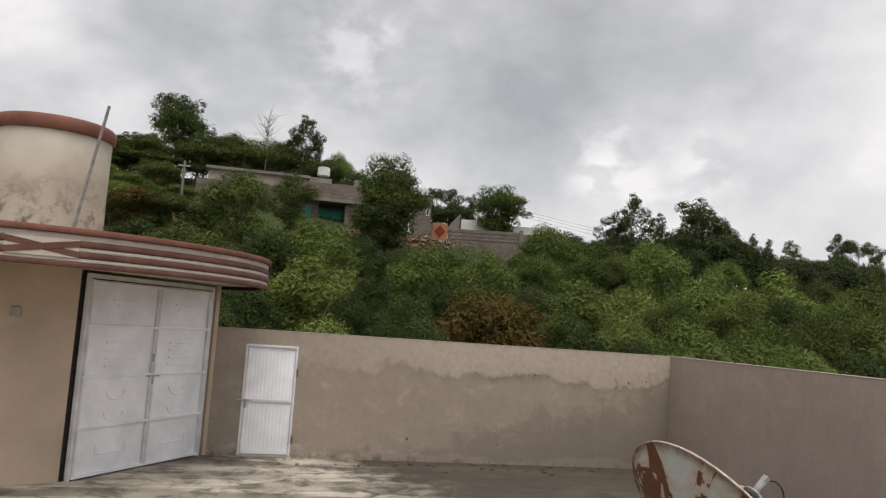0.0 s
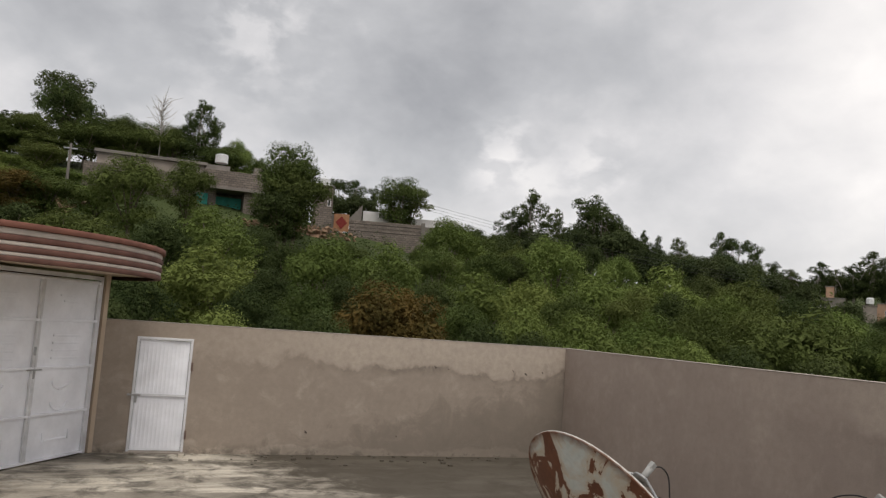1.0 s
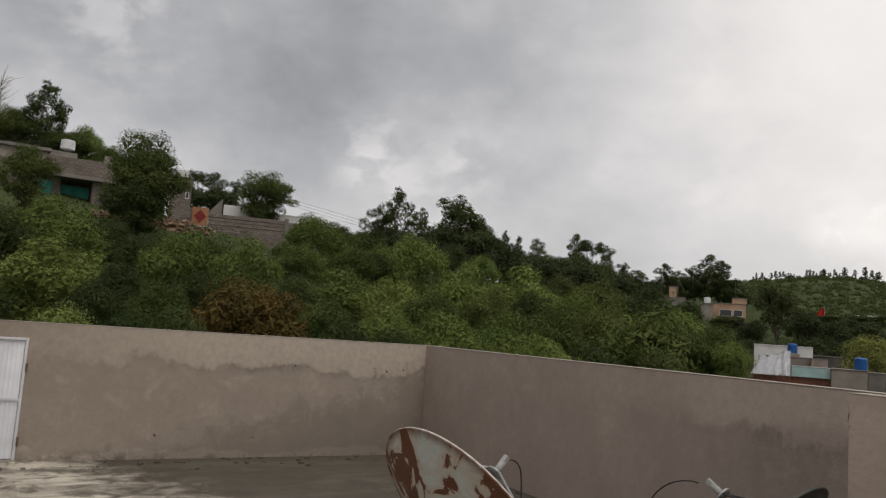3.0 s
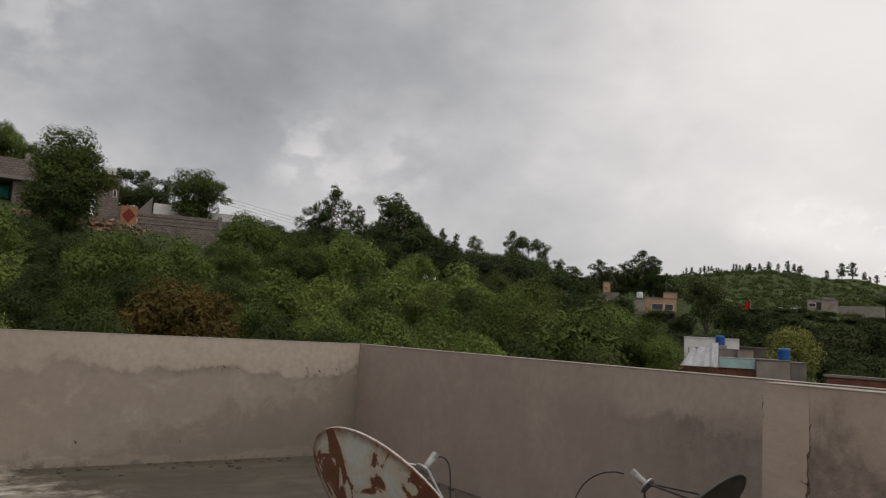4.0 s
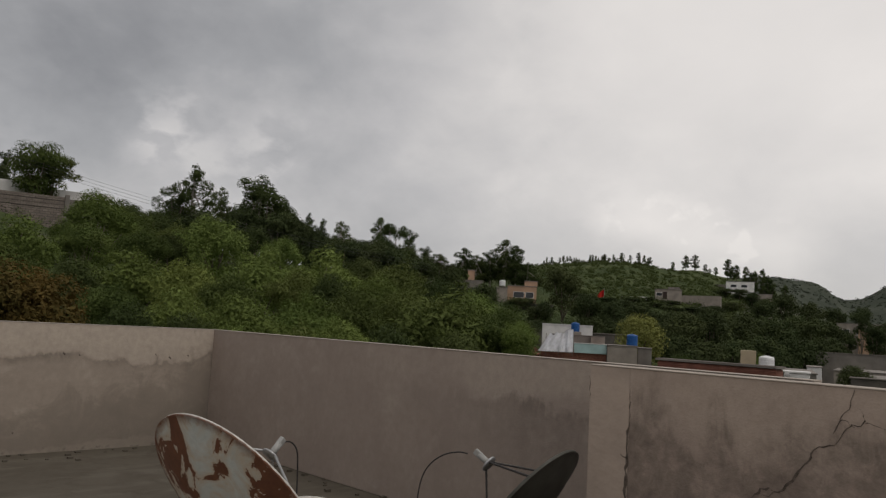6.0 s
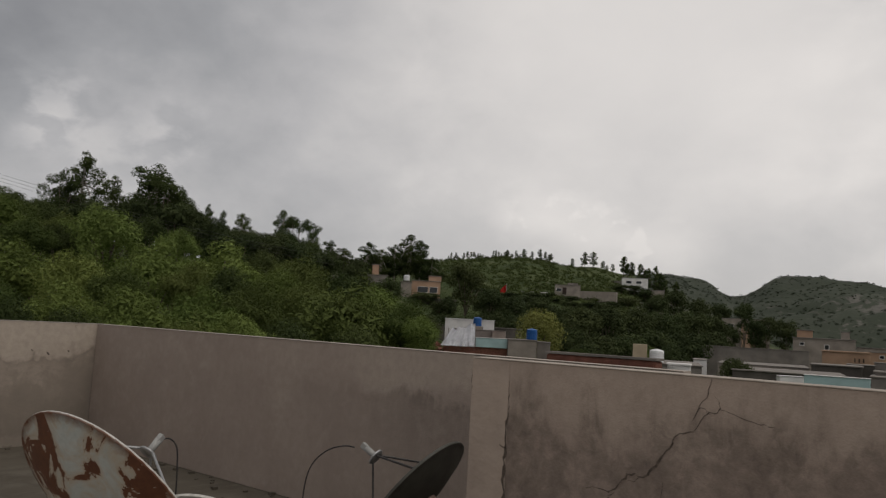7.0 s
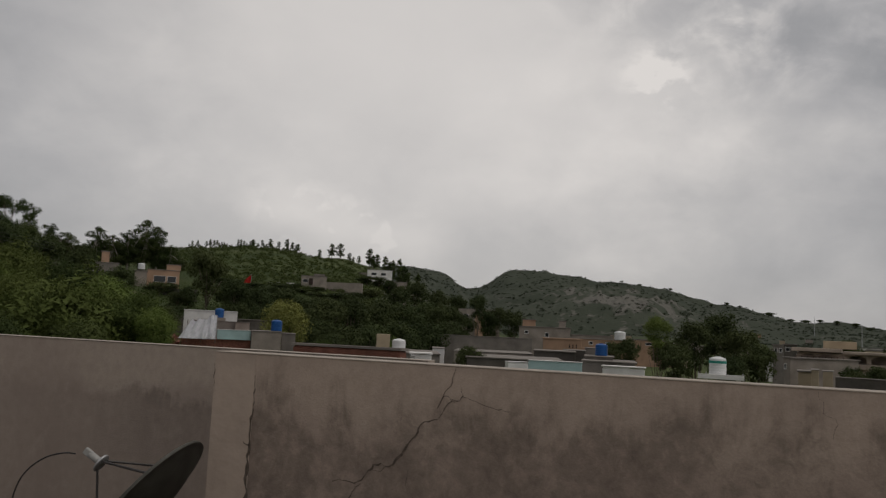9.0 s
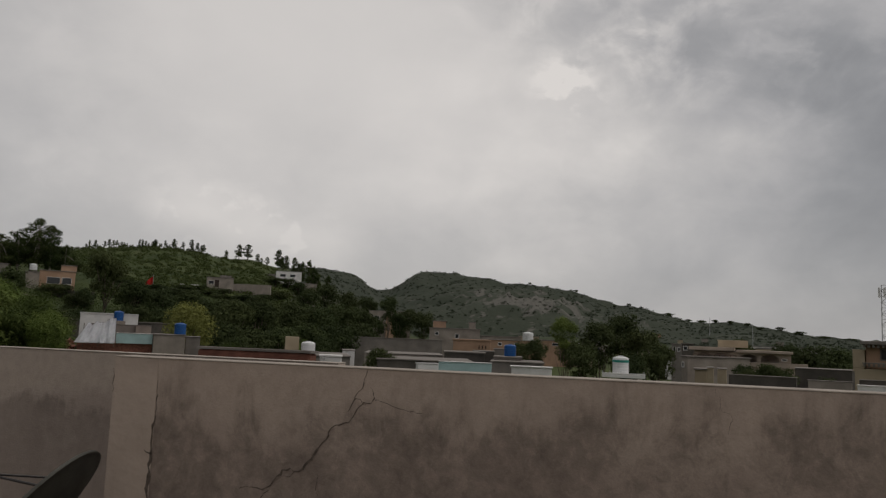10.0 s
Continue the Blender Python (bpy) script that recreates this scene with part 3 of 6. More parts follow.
def make_ground():
    dists = [0, 6, 12, 17, 22] + [24 * 1.045 ** k for k in range(68)] + [490 + 11 * k for k in range(48)] + [1080, 1200, 1500, 2000, 3000, 4500]
    azs = list(np.arange(-180, -20, 6.0)) + list(np.arange(-20, 112, 0.5)) + list(np.arange(112, 180, 6.0))
    verts, faces = [], []
    for a in azs:
        for d in dists:
            x, y = polar(a, d)
            verts.append((x, y, ground_height(a, d) + relief(x, y, d) + cliff(x, y)))
    n, m = len(azs), len(dists)
    for i in range(n):
        for j in range(m - 1):
            a, b = i * m + j, ((i + 1) % n) * m + j
            faces.append((a, a + 1, b + 1, b))
    me = bpy.data.meshes.new("ground")
    me.from_pydata(verts, [], faces)
    me.materials.append(M["terrain"])
    me.shade_smooth()
    tagged(new("ground", me), "green and rocky hillside ground", "ground", kind="structure")


make_ground()

WALL_Y, WALL_X, SIDE_X, SIDE_Y = 9.70, 5.30, 3.83, 2.43   # inner faces of the parapets and the end of the near one
TOP, TOP_NEAR, THICK = 1.518, 1.562, 0.14


def structure(name, bm, mat, label, category, smooth=False):
    return tagged(finish(name, bm, mat, None, label, smooth), kind="structure", category=category)


structure("floor", boxes((-7.5, WALL_X + THICK, -6.0, WALL_Y + THICK, -0.16, 0.0)), M["floor"], "stained grey concrete roof terrace", "floor")
structure("house_walls", boxes((-7.3, 5.2, -5.8, 9.6, -5.4, -0.164)), M["cement"], "cement-rendered house below the terrace", "wall")
DX0, DX1, DZ = -0.345, 0.285, 1.345
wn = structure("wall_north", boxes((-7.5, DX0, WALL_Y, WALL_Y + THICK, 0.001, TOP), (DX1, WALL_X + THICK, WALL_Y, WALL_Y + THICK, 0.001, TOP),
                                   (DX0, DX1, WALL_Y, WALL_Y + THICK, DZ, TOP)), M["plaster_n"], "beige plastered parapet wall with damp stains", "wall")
part("coping", boxes((-7.5, WALL_X + THICK, WALL_Y - 0.004, WALL_Y + THICK + 0.004, TOP + 0.001, TOP + 0.008), bevel=0.003), M["coping"], wn, "pale cement capping")
we = structure("wall_east", boxes((WALL_X, WALL_X + THICK, 1.75, WALL_Y - 0.002, 0.001, TOP), bevel=0.006), M["plaster_e"], "grey-beige plastered parapet wall with dark damp", "wall")
part("coping", boxes((WALL_X - 0.004, WALL_X + THICK + 0.004, 1.75, WALL_Y - 0.006, TOP + 0.001, TOP + 0.008), bevel=0.003), M["coping"], we, "pale cement capping")
ws = structure("wall_near", boxes((SIDE_X, SIDE_X + THICK, -6.0, SIDE_Y - 0.2555, 0.001, TOP_NEAR)), M["plaster_s"], "cracked plastered parapet wall with mould", "wall")
part("coping", boxes((SIDE_X - 0.004, SIDE_X + THICK + 0.004, -6.0, SIDE_Y - 0.003, TOP_NEAR + 0.001, TOP_NEAR + 0.008), bevel=0.003), M["coping"], ws, "pale cement capping")
part("pillar", boxes((SIDE_X - 0.0015, SIDE_X + THICK + 0.02, SIDE_Y - 0.255, SIDE_Y, 0.001, TOP_NEAR)), M["plaster_p"], ws, "pale plastered end pillar")
structure("wall_back", boxes((-7.5, SIDE_X - 0.002, -6.14, -6.0, 0.001, 1.5)), M["plaster_n"], "plain plastered parapet", "wall")
structure("wall_west", boxes((-7.64, -7.5, -6.0, WALL_Y, 0.001, 1.5)), M["plaster_n"], "plain plastered parapet", "wall")
structure("wall_return", boxes((SIDE_X + THICK + 0.03, WALL_X + 0.1, 1.60, 1.74, 0.001, 1.44)), M["plaster_e"], "plain plastered return wall", "wall")


def crack(points, width):
    """An open crack, as a thin jagged sunken-dark strip on the near wall."""
    bm = bmesh.new()
    rng = random.Random(len(points) * 7 + int(points[0][0] * 100))
    pts = []
    for (y0, z0), (y1, z1) in zip(points, points[1:]):
        n = max(2, int(math.hypot(y1 - y0, z1 - z0) / 0.02))
        for k in range(n):
            f = k / n
            pts.append((y0 + (y1 - y0) * f + rng.uniform(-0.007, 0.007), z0 + (z1 - z0) * f + rng.uniform(-0.007, 0.007)))
    pts.append(points[-1])
    prev = None
    for i, (y, z) in enumerate(pts):
        w = width * (0.35 + 0.65 * math.sin(math.pi * (i + 0.6) / (len(pts) + 0.2))) * rng.uniform(0.3, 0.8)
        a, b = bm.verts.new((SIDE_X - 0.0025, y - w / 2, z - w / 2)), bm.verts.new((SIDE_X - 0.0025, y + w / 2, z + w / 2))
        if prev:
            bm.faces.new((prev[0], prev[1], b, a))
        prev = (a, b)
    part("crack", bm, M["crack"], ws, "dark open crack")


def pock(parent, at, normal, r, seed):
    """A ragged hole where plaster has fallen out."""
    rng = random.Random(seed)
    bm = bmesh.new()
    n = Vector(normal)
    u, v = n.orthogonal().normalized(), n.cross(n.orthogonal().normalized())
    ring = []
    for k in range(14):
        a, q = k * 2 * math.pi / 14, r * rng.uniform(0.55, 1.2)
        ring.append(bm.verts.new(Vector(at) + n * 0.002 + u * q * math.cos(a) * 0.7 + v * q * math.sin(a) * 1.4))
    bm.faces.new(ring)
    part("pock", bm, M["crack"], parent, "dark chip in the plaster")


for k, (x, z, r) in enumerate(((1.72, 0.28, 0.018), (3.37, 1.165, 0.018), (3.55, 1.15, 0.01), (4.7, 1.13, 0.02), (4.95, 1.16, 0.016), (4.5, 1.17, 0.012), (2.9, 0.25, 0.012))):
    pock(wn, (x, WALL_Y, z), (0, -1, 0), r, k)

# ---- stairhead with its gate, canopy and tank ----
C0 = (-2.4, 8.7)
GATE_L, GATE_R = Vector((-1.835, 8.04, 0)), Vector((-0.785, 9.665, 0))


def prism(points, z0, z1):
    bm = bmesh.new()
    lo, hi = [bm.verts.new((x, y, z0)) for x, y in points], [bm.verts.new((x, y, z1)) for x, y in points]
    n = len(points)
    for i in range(n):
        bm.faces.new((lo[i], lo[(i + 1) % n], hi[(i + 1) % n], hi[i]))
    bm.faces.new(hi)
    bm.faces.new(lo[::-1])
    bmesh.ops.recalc_face_normals(bm, faces=bm.faces)
    return bm


def make_stairhead():
    e = thing("stairhead", (0, 0, 0), "beige plastered stairhead with a curved striped canopy", "stairhead")
    part("wall", prism([(-1.895, 8.005), (-5.2, 6.45), (-5.3, 6.6), (-1.98, 8.16)], 0.001, 2.03), M["plaster_h"], e, "beige plastered wall")
    part("wall", prism([(-1.86, 8.10), (-1.90, 8.03), (-1.96, 8.16), (-1.9, 8.3)], 0.001, 2.03), M["dark_iron"], e, "dark gate jamb")
    part("wall", prism([(-0.775, 9.69), (-0.74, 9.66), (-0.70, 9.695)], 0.001, 2.03), M["plaster_h"], e)
    part("wall", prism([(-5.25, 6.7), (-5.25, 9.69), (-5.1, 9.69), (-5.1, 6.72)], 0.001, 2.03), M["plaster_h"], e)
    # canopy slab with its ribbed fascia: bands stand proud or lie back
    r = 2.25
    part("canopy_slab", lathe([(0.0, 2.03), (r - 0.06, 2.03), (r - 0.06, 2.27), (0.0, 2.27)], 72, center=C0), M["plaster_h"], e, "beige canopy slab")
    bands = [(1.985, 2.028, "maroon_dark", 0.008), (2.028, 2.062, "cream", 0.0), (2.062, 2.112, "maroon_dark", 0.008), (2.112, 2.148, "cream", 0.0),
             (2.148, 2.198, "maroon_dark", 0.008), (2.198, 2.250, "cream", 0.0), (2.250, 2.302, "maroon", 0.028)]
    for z0, z1, mat, out in bands:
        part("fascia_band", lathe([(r - 0.058, z0 + 0.001), (r + out - 0.004, z0 + 0.001), (r + out, z0 + 0.005), (r + out, z1 - 0.005), (r + out - 0.004, z1 - 0.001), (r - 0.058, z1 - 0.001)], 96, center=C0),
             M[mat], e, {"cream": "cream band", "maroon": "maroon band", "maroon_dark": "dark maroon band"}[mat], True)
    # cream panel with crossed dark bands let into the fascia
    def strip(name, mat, out, rows, label):
        bm = bmesh.new()
        prev = None
        for k, (z0, z1) in enumerate(rows):
            a = radians(-76.0 + (k / (len(rows) - 1) - 0.5) * 13.5)
            v = [bm.verts.new((C0[0] + rr * math.cos(a), C0[1] + rr * math.sin(a), z)) for rr, z in ((r - 0.01, z0), (r + out, z0), (r + out, z1), (r - 0.01, z1))]
            if prev:
                for i in range(3):
                    bm.faces.new((prev[i], v[i], v[i + 1], prev[i + 1]))
            else:
                bm.faces.new(v)
            prev = v
        bm.faces.new(prev[::-1])
        bmesh.ops.recalc_face_normals(bm, faces=bm.faces)
        part(name, bm, M[mat], e, label)

    n = 21
    strip("fascia_panel", "cream", 0.0095, [(2.058, 2.204)] * n, "cream fascia panel")
    for s in (-1, 1):
        rows = []
        for k in range(n):
            u = 2 * k / (n - 1) - 1
            zc = 2.130 + s * 0.043 * math.copysign(abs(u) ** 0.9, u)
            rows.append((zc - 0.025, zc + 0.025))
        strip("fascia_cross", "maroon_dark", 0.013 + 0.0015 * s, rows, "crossed dark maroon band")
    # switch box on the wall
    part("switch_box", boxes((-0.04, 0.04, -0.03, 0.0, -0.045, 0.045), bevel=0.006), M["plastic"], e, "pale square switch box").matrix_basis = pose(-2.37, 7.775, 1.585, 0, 0, 25)
    t = thing("roof_tank", (-2.72, 9.55, 2.272), "round cement water tank with a maroon rim", "tank")
    part("shell", lathe([(0.0, 0.0), (0.62, 0.0), (0.625, 0.1), (0.615, 0.7), (0.62, 1.30), (0.0, 1.30)], 64), M["tank_wall"], t, "stained cement wall", True)
    part("rim", lathe([(0.0, 1.302), (0.63, 1.302), (0.655, 1.33), (0.66, 1.42), (0.63, 1.46), (0.0, 1.47)], 64), M["maroon"], t, "maroon painted rim", True)
    p = thing("leaning_pipe", (0, 0, 0), "grey steel pipe leaning on the water tank", "pipe")
    part("pipe", tube([(-2.28, 8.9, 2.275), (-2.17, 8.975, 3.1), (-2.06, 9.05, 3.92)], 0.017, 10), M["pipe_grey"], p)


make_stairhead()


def make_gate():
    """A two-leaf steel gate; local x runs along it."""
    d = (GATE_R - GATE_L)
    L = d.length
    mid = L * 0.517
    e = thing("double_gate", tuple(GATE_L), "closed white sheet-steel double gate with welded panels", "gate", rz=math.degrees(math.atan2(d.y, d.x)))
    f = part("frame", boxes((0.0, 0.03, -0.02, 0.03, 0.0, 2.0), (L - 0.05, L, -0.02, 0.03, 0.0, 2.0), (0.03, L - 0.05, -0.02, 0.03, 1.955, 2.0), bevel=0.004), M["white_rail"], e)
    for i in range(2):
        x0, x1 = (0.034, mid - 0.004) if i == 0 else (mid + 0.004, L - 0.055)
        leaf = part("leaf", boxes((x0, x1, 0.0, 0.015, 0.02, 1.945), bevel=0.003), M["white_paint"], e, "white sheet-steel leaf")
        for z in (0.03, 0.497, 0.987, 1.486, 1.92):
            part("rail", boxes((x0, x1, -0.032, 0.0, z - 0.013, z + 0.013), bevel=0.003), M["white_paint"], leaf)
        for x in (x0 + 0.012, x1 - 0.012):
            part("stile", boxes((x - 0.013, x + 0.013, -0.028, -0.001, 0.03, 1.92), bevel=0.003), M["white_rail"], leaf)
        cx = (x0 + x1) / 2
        for z, kind in ((0.24, 0), (0.70, 1), (1.2, 2), (1.70, 3)):
            bars = []
            if kind == 0:
                bars = [(cx - 0.16, cx + 0.16, z - 0.03, z - 0.015), (cx - 0.2, cx - 0.185, z - 0.03, z + 0.06), (cx + 0.185, cx + 0.2, z - 0.03, z + 0.06)]
            elif kind == 2:
                bars = [(cx - 0.2, cx + 0.2, z - 0.12 + k * 0.08, z - 0.108 + k * 0.08) for k in range(4)]
            elif kind == 3:
                bars = [(cx - 0.16, cx + 0.16, z + 0.05, z + 0.062), (cx - 0.1, cx + 0.1, z - 0.01, z + 0.002)]
            for a, b, c, d_ in bars:
                part("pressed_bar", boxes((a, b, -0.014, -0.0005, c - 0.004, d_ + 0.004), bevel=0.003), M["white_paint"], leaf)
            if kind == 1:
                for q in (-1, 1):
                    arcpts = [(cx + 0.13 * math.cos(math.pi * k / 12), -0.003, z + q * 0.11 - 0.09 * math.sin(math.pi * k / 12) + 0.03) for k in range(13)]
                    part("pressed_scroll", tube(arcpts, 0.012, 6), M["white_paint"], leaf, smooth=True)
    part("bolt", boxes((mid - 0.10, mid + 0.10, -0.04, -0.02, 0.965, 0.98), bevel=0.004), M["galv"], e, "steel sliding bolt")
    part("hasp", boxes((mid - 0.012, mid + 0.012, -0.036, -0.019, 0.88, 0.962), bevel=0.004), M["galv"], e)
    part("handle", boxes((mid - 0.03, mid - 0.01, -0.04, -0.019, 1.12, 1.21), bevel=0.004), M["galv"], e)


def make_small_door():
    e = thing("small_door", (DX0, WALL_Y, 0.0), "low white sheet-steel door in the parapet", "door")
    w = DX1 - DX0
    part("frame", boxes((0, 0.03, -0.015, 0.06, 0.02, DZ), (w - 0.03, w, -0.015, 0.06, 0.02, DZ), (0.03, w - 0.03, -0.015, 0.06, DZ - 0.03, DZ), bevel=0.004), M["white_rail"], e, "white painted steel frame")
    leaf = part("leaf", boxes((0.033, w - 0.033, 0.012, 0.028, 0.03, DZ - 0.033), bevel=0.003), M["white_paint"], e, "corrugated white steel leaf")
    for k in range(13):
        x = 0.05 + k * (w - 0.1) / 12
        part("rib", boxes((x - 0.009, x + 0.009, 0.004, 0.012, 0.05, DZ - 0.05), bevel=0.003), M["white_paint"], leaf)
    part("rail", boxes((0.03, w - 0.03, -0.012, 0.003, 0.655, 0.685), bevel=0.003), M["white_rail"], leaf, "rust-streaked middle rail")
    part("bolt", boxes((-0.05, 0.10, -0.03, -0.013, 0.66, 0.68), (0.03, 0.06, -0.026, -0.012, 0.58, 0.66), bevel=0.003), M["galv"], leaf, "steel bolt")
    for z in (1.02, 0.22):
        part("hinge", boxes((w - 0.005, w + 0.02, -0.02, -0.002, z - 0.05, z + 0.05), bevel=0.003), M["rust_edge"], e)
    part("threshold", boxes((-0.02, w + 0.02, -0.05, 0.08, 0.001, 0.019), bevel=0.003), M["coping"], e)


make_gate()
make_small_door()


# ---- satellite dishes ----
def bowl(radius, depth, wall=0.006, rings=10, sides=48):
    prof = [(radius * k / rings, depth * ((k / rings) ** 2 - 1)) for k in range(rings + 1)]
    return lathe(prof + [(radius + 0.008, 0.0), (radius + 0.010, -0.012)] + [(radius - 0.004, -0.012)] + [(r, z - wall) for r, z in prof[::-1][1:]], sides)


def smooth_path(points, n=5):
    """A rounded path through the points."""
    p = [Vector(q) for q in points]
    p = [p[0] * 2 - p[1]] + p + [p[-1] * 2 - p[-2]]
    out = []
    for a, b, c, d in zip(p, p[1:], p[2:], p[3:]):
        for k in range(n):
            t = k / n
            out.append(0.5 * (2 * b + (c - a) * t + (2 * a - 5 * b + 4 * c - d) * t * t + (3 * b - a - 3 * c + d) * t ** 3))
    return out + [p[-2]]


def make_dish(name, at, az, el, radius, depth, mat, rim_mat, label, lnb_at, cable, group="satellite dishes"):
    """A dish whose local z is its axis, with feed arms, feed, cable and a stand to the floor."""
    e = new(name)
    axis = heading(az, el)
    e.matrix_basis = Matrix.Translation(at) @ axis.to_track_quat("Z", "Y").to_matrix().to_4x4()
    tagged(e, label, "satellite dish", group)
    inv = e.matrix_basis.inverted()
    loc = lambda p: inv @ Vector(p)
    part("bowl", bowl(radius, depth), mat, e, smooth=True)
    ring = [(radius * math.cos(a * math.pi / 36), radius * math.sin(a * math.pi / 36), 0.002) for a in range(73)]
    part("rim", tube(ring, 0.009, 8), rim_mat, e, "pale rolled rim", True)
    f = loc(lnb_at)
    base = sorted(((radius * 0.98 * math.cos(radians(a)), radius * 0.98 * math.sin(radians(a)), 0.0) for a in (40, 160, 280)))
    for b in base:
        part("feed_arm", tube([b, f + (Vector(b) - f).normalized() * 0.06], 0.008, 8), M["galv"] if mat is M["dish_rust"] else M["dark_iron"], e)
    d = (Vector((0, 0, -depth)) - f).normalized()
    feed = part("feed", tube([f - d * 0.07, f - d * 0.02, f + d * 0.035], 0.024, 14), M["plastic"], e, "pale plastic feed", True)
    q = d.to_track_quat("Z", "Y").to_matrix().to_4x4()
    part("feed_ring", lathe([(0.026, -0.008), (0.060, -0.008), (0.064, 0.0), (0.060, 0.008), (0.026, 0.008)], 24), M["galv"], e, "steel feed plate", True).matrix_basis = Matrix.Translation(f + d * 0.03) @ q
    part("feed_box", boxes((-0.018, 0.018, -0.022, 0.022, -0.028, 0.028), bevel=0.006), M["plastic"], e, "pale plastic housing").matrix_basis = Matrix.Translation(f - d * 0.085) @ q
    part("cable", tube([loc(p) for p in smooth_path(cable)], 0.005, 6), M["cable"], e, "black coaxial cable", True)
    back = Vector((0, 0, -depth - 0.01))
    hub = e.matrix_basis @ back
    foot = Vector((hub.x - axis.x * 0.05, hub.y - axis.y * 0.05, 0.0))
    part("bracket", tube([back, back - Vector((0, 0, 0.05))], 0.09, 12), M["rust_edge"], e)
    part("post", tube([loc((foot.x, foot.y, 0.0)), loc((foot.x, foot.y, max(0.12, hub.z)))], 0.03, 12), M["rust_edge"], e, "rusty steel post")
    for k in range(3):
        a = radians(90 + 120 * k)
        part("stand_leg", tube([loc((foot.x, foot.y, max(0.10, hub.z * 0.6))), loc((foot.x + 0.35 * math.cos(a), foot.y + 0.35 * math.sin(a), 0.008))], 0.012, 8), M["rust_edge"], e)
    return e


def arc(p, q, lift, n=14, side=(0, 0, 0)):
    p, q, s = Vector(p), Vector(q), Vector(side)
    return [p.lerp(q, k / n) + (Vector((0, 0, lift)) + s) * math.sin(math.pi * k / n) for k in range(n + 1)]


make_dish("rusty_dish", (2.748, 4.338, 0.551), 81.3, 36.0, 0.70, 0.17, M["dish_rust"], M["dish_rim"],
          "large rust-blotched pale satellite dish on the roof floor", (3.0, 4.36, 0.845),
          [(3.06, 4.36, 0.90), (3.13, 4.36, 0.90), (3.18, 4.35, 0.84), (3.19, 4.34, 0.70), (3.19, 4.33, 0.5), (3.18, 4.32, 0.2), (3.15, 4.3, 0.01)])
make_dish("dark_dish", (4.44, 3.33, 0.563), -12.4, 36.5, 0.465, 0.10, M["dish_dark"], M["dish_dark"],
          "dark olive satellite dish between the parapets", (4.36, 3.68, 0.785),
          [(4.29, 3.80, 0.825), (4.25, 3.86, 0.83), (4.19, 3.95, 0.80), (4.13, 4.03, 0.72), (4.10, 4.08, 0.6), (4.09, 4.1, 0.4), (4.10, 4.1, 0.1), (4.15, 4.05, 0.01)])
make_dish("small_dish", (3.22, 3.97, 0.372), 60.0, 42.0, 0.36, 0.08, M["dish_rim"], M["dish_rim"],
          "small pale satellite dish low on the roof floor", (3.32, 4.02, 0.44),
          [(3.36, 4.05, 0.46), (3.42, 4.08, 0.38), (3.44, 4.1, 0.2), (3.42, 4.1, 0.01)])


def make_pebbles():
    rng = random.Random(5)
    bm = bmesh.new()
    for k in range(90):
        x, y = rng.uniform(-0.6, 5.2), 9.66 - abs(rng.gauss(0, 0.35))
        if rng.random() < 0.4:
            x, y = 5.26 - abs(rng.gauss(0, 0.25)), rng.uniform(5.0, 9.6)
        s = rng.uniform(0.008, 0.03)
        box(bm, x - s, x + s, y - s * rng.uniform(0.5, 1), y + s, 0.0, s * rng.uniform(0.5, 1.1))
    tagged(finish("floor_debris", bm, M["floor"]), "crumbs of mortar and dirt along the wall foot", "debris", kind="stuff")


make_pebbles()

crack([(1.669, 0.954), (1.638, 0.969), (1.599, 0.967), (1.558, 0.958), (1.512, 0.977), (1.477, 1.021), (1.446, 1.06), (1.409, 1.064), (1.387, 1.053), (1.348, 1.07), (1.306, 1.121), (1.278, 1.164), (1.228, 1.236), (1.21, 1.279), (1.166, 1.296), (1.122, 1.305)], 0.014)
crack([(1.122, 1.305), (1.068, 1.385), (1.054, 1.404), (1.011, 1.397), (0.997, 1.422), (1.005, 1.456), (1.029, 1.482)], 0.007)
crack([(1.126, 1.36), (1.105, 1.422), (1.069, 1.411), (1.039, 1.395)], 0.007)
crack([(1.105, 1.422), (1.066, 1.471), (1.05, 1.502), (1.039, 1.560)], 0.006)
crack([(0.997, 1.422), (0.94, 1.402), (0.883, 1.391), (0.826, 1.376), (0.76, 1.37)], 0.006)
crack([(1.511, 0.963), (1.547, 0.94), (1.555, 0.917), (1.60, 0.84)], 0.007)
crack([(1.271, 1.05), (1.272, 1.0), (1.262, 0.96), (1.221, 0.92), (1.20, 0.86)], 0.005)
crack([(1.387, 1.053), (1.41, 1.035), (1.45, 1.03)], 0.005)
crack([(2.167, 1.282), (2.171, 1.243), (2.184, 1.191), (2.180, 1.137), (2.172, 1.079), (2.186, 1.019), (2.176, 0.962), (2.186, 0.903), (2.174, 0.846), (2.18, 0.7), (2.17, 0.45)], 0.034)
crack([(2.165, 1.45), (2.170, 1.40), (2.166, 1.34), (2.172, 1.29)], 0.008)
crack([(2.215, 1.10), (2.20, 1.085), (2.178, 1.09)], 0.016)
crack([(2.432, 1.50), (2.428, 1.44), (2.431, 1.38)], 0.006)
crack([(-0.55, 1.55), (-0.57, 1.47), (-0.62, 1.43), (-0.60, 1.36)], 0.003)


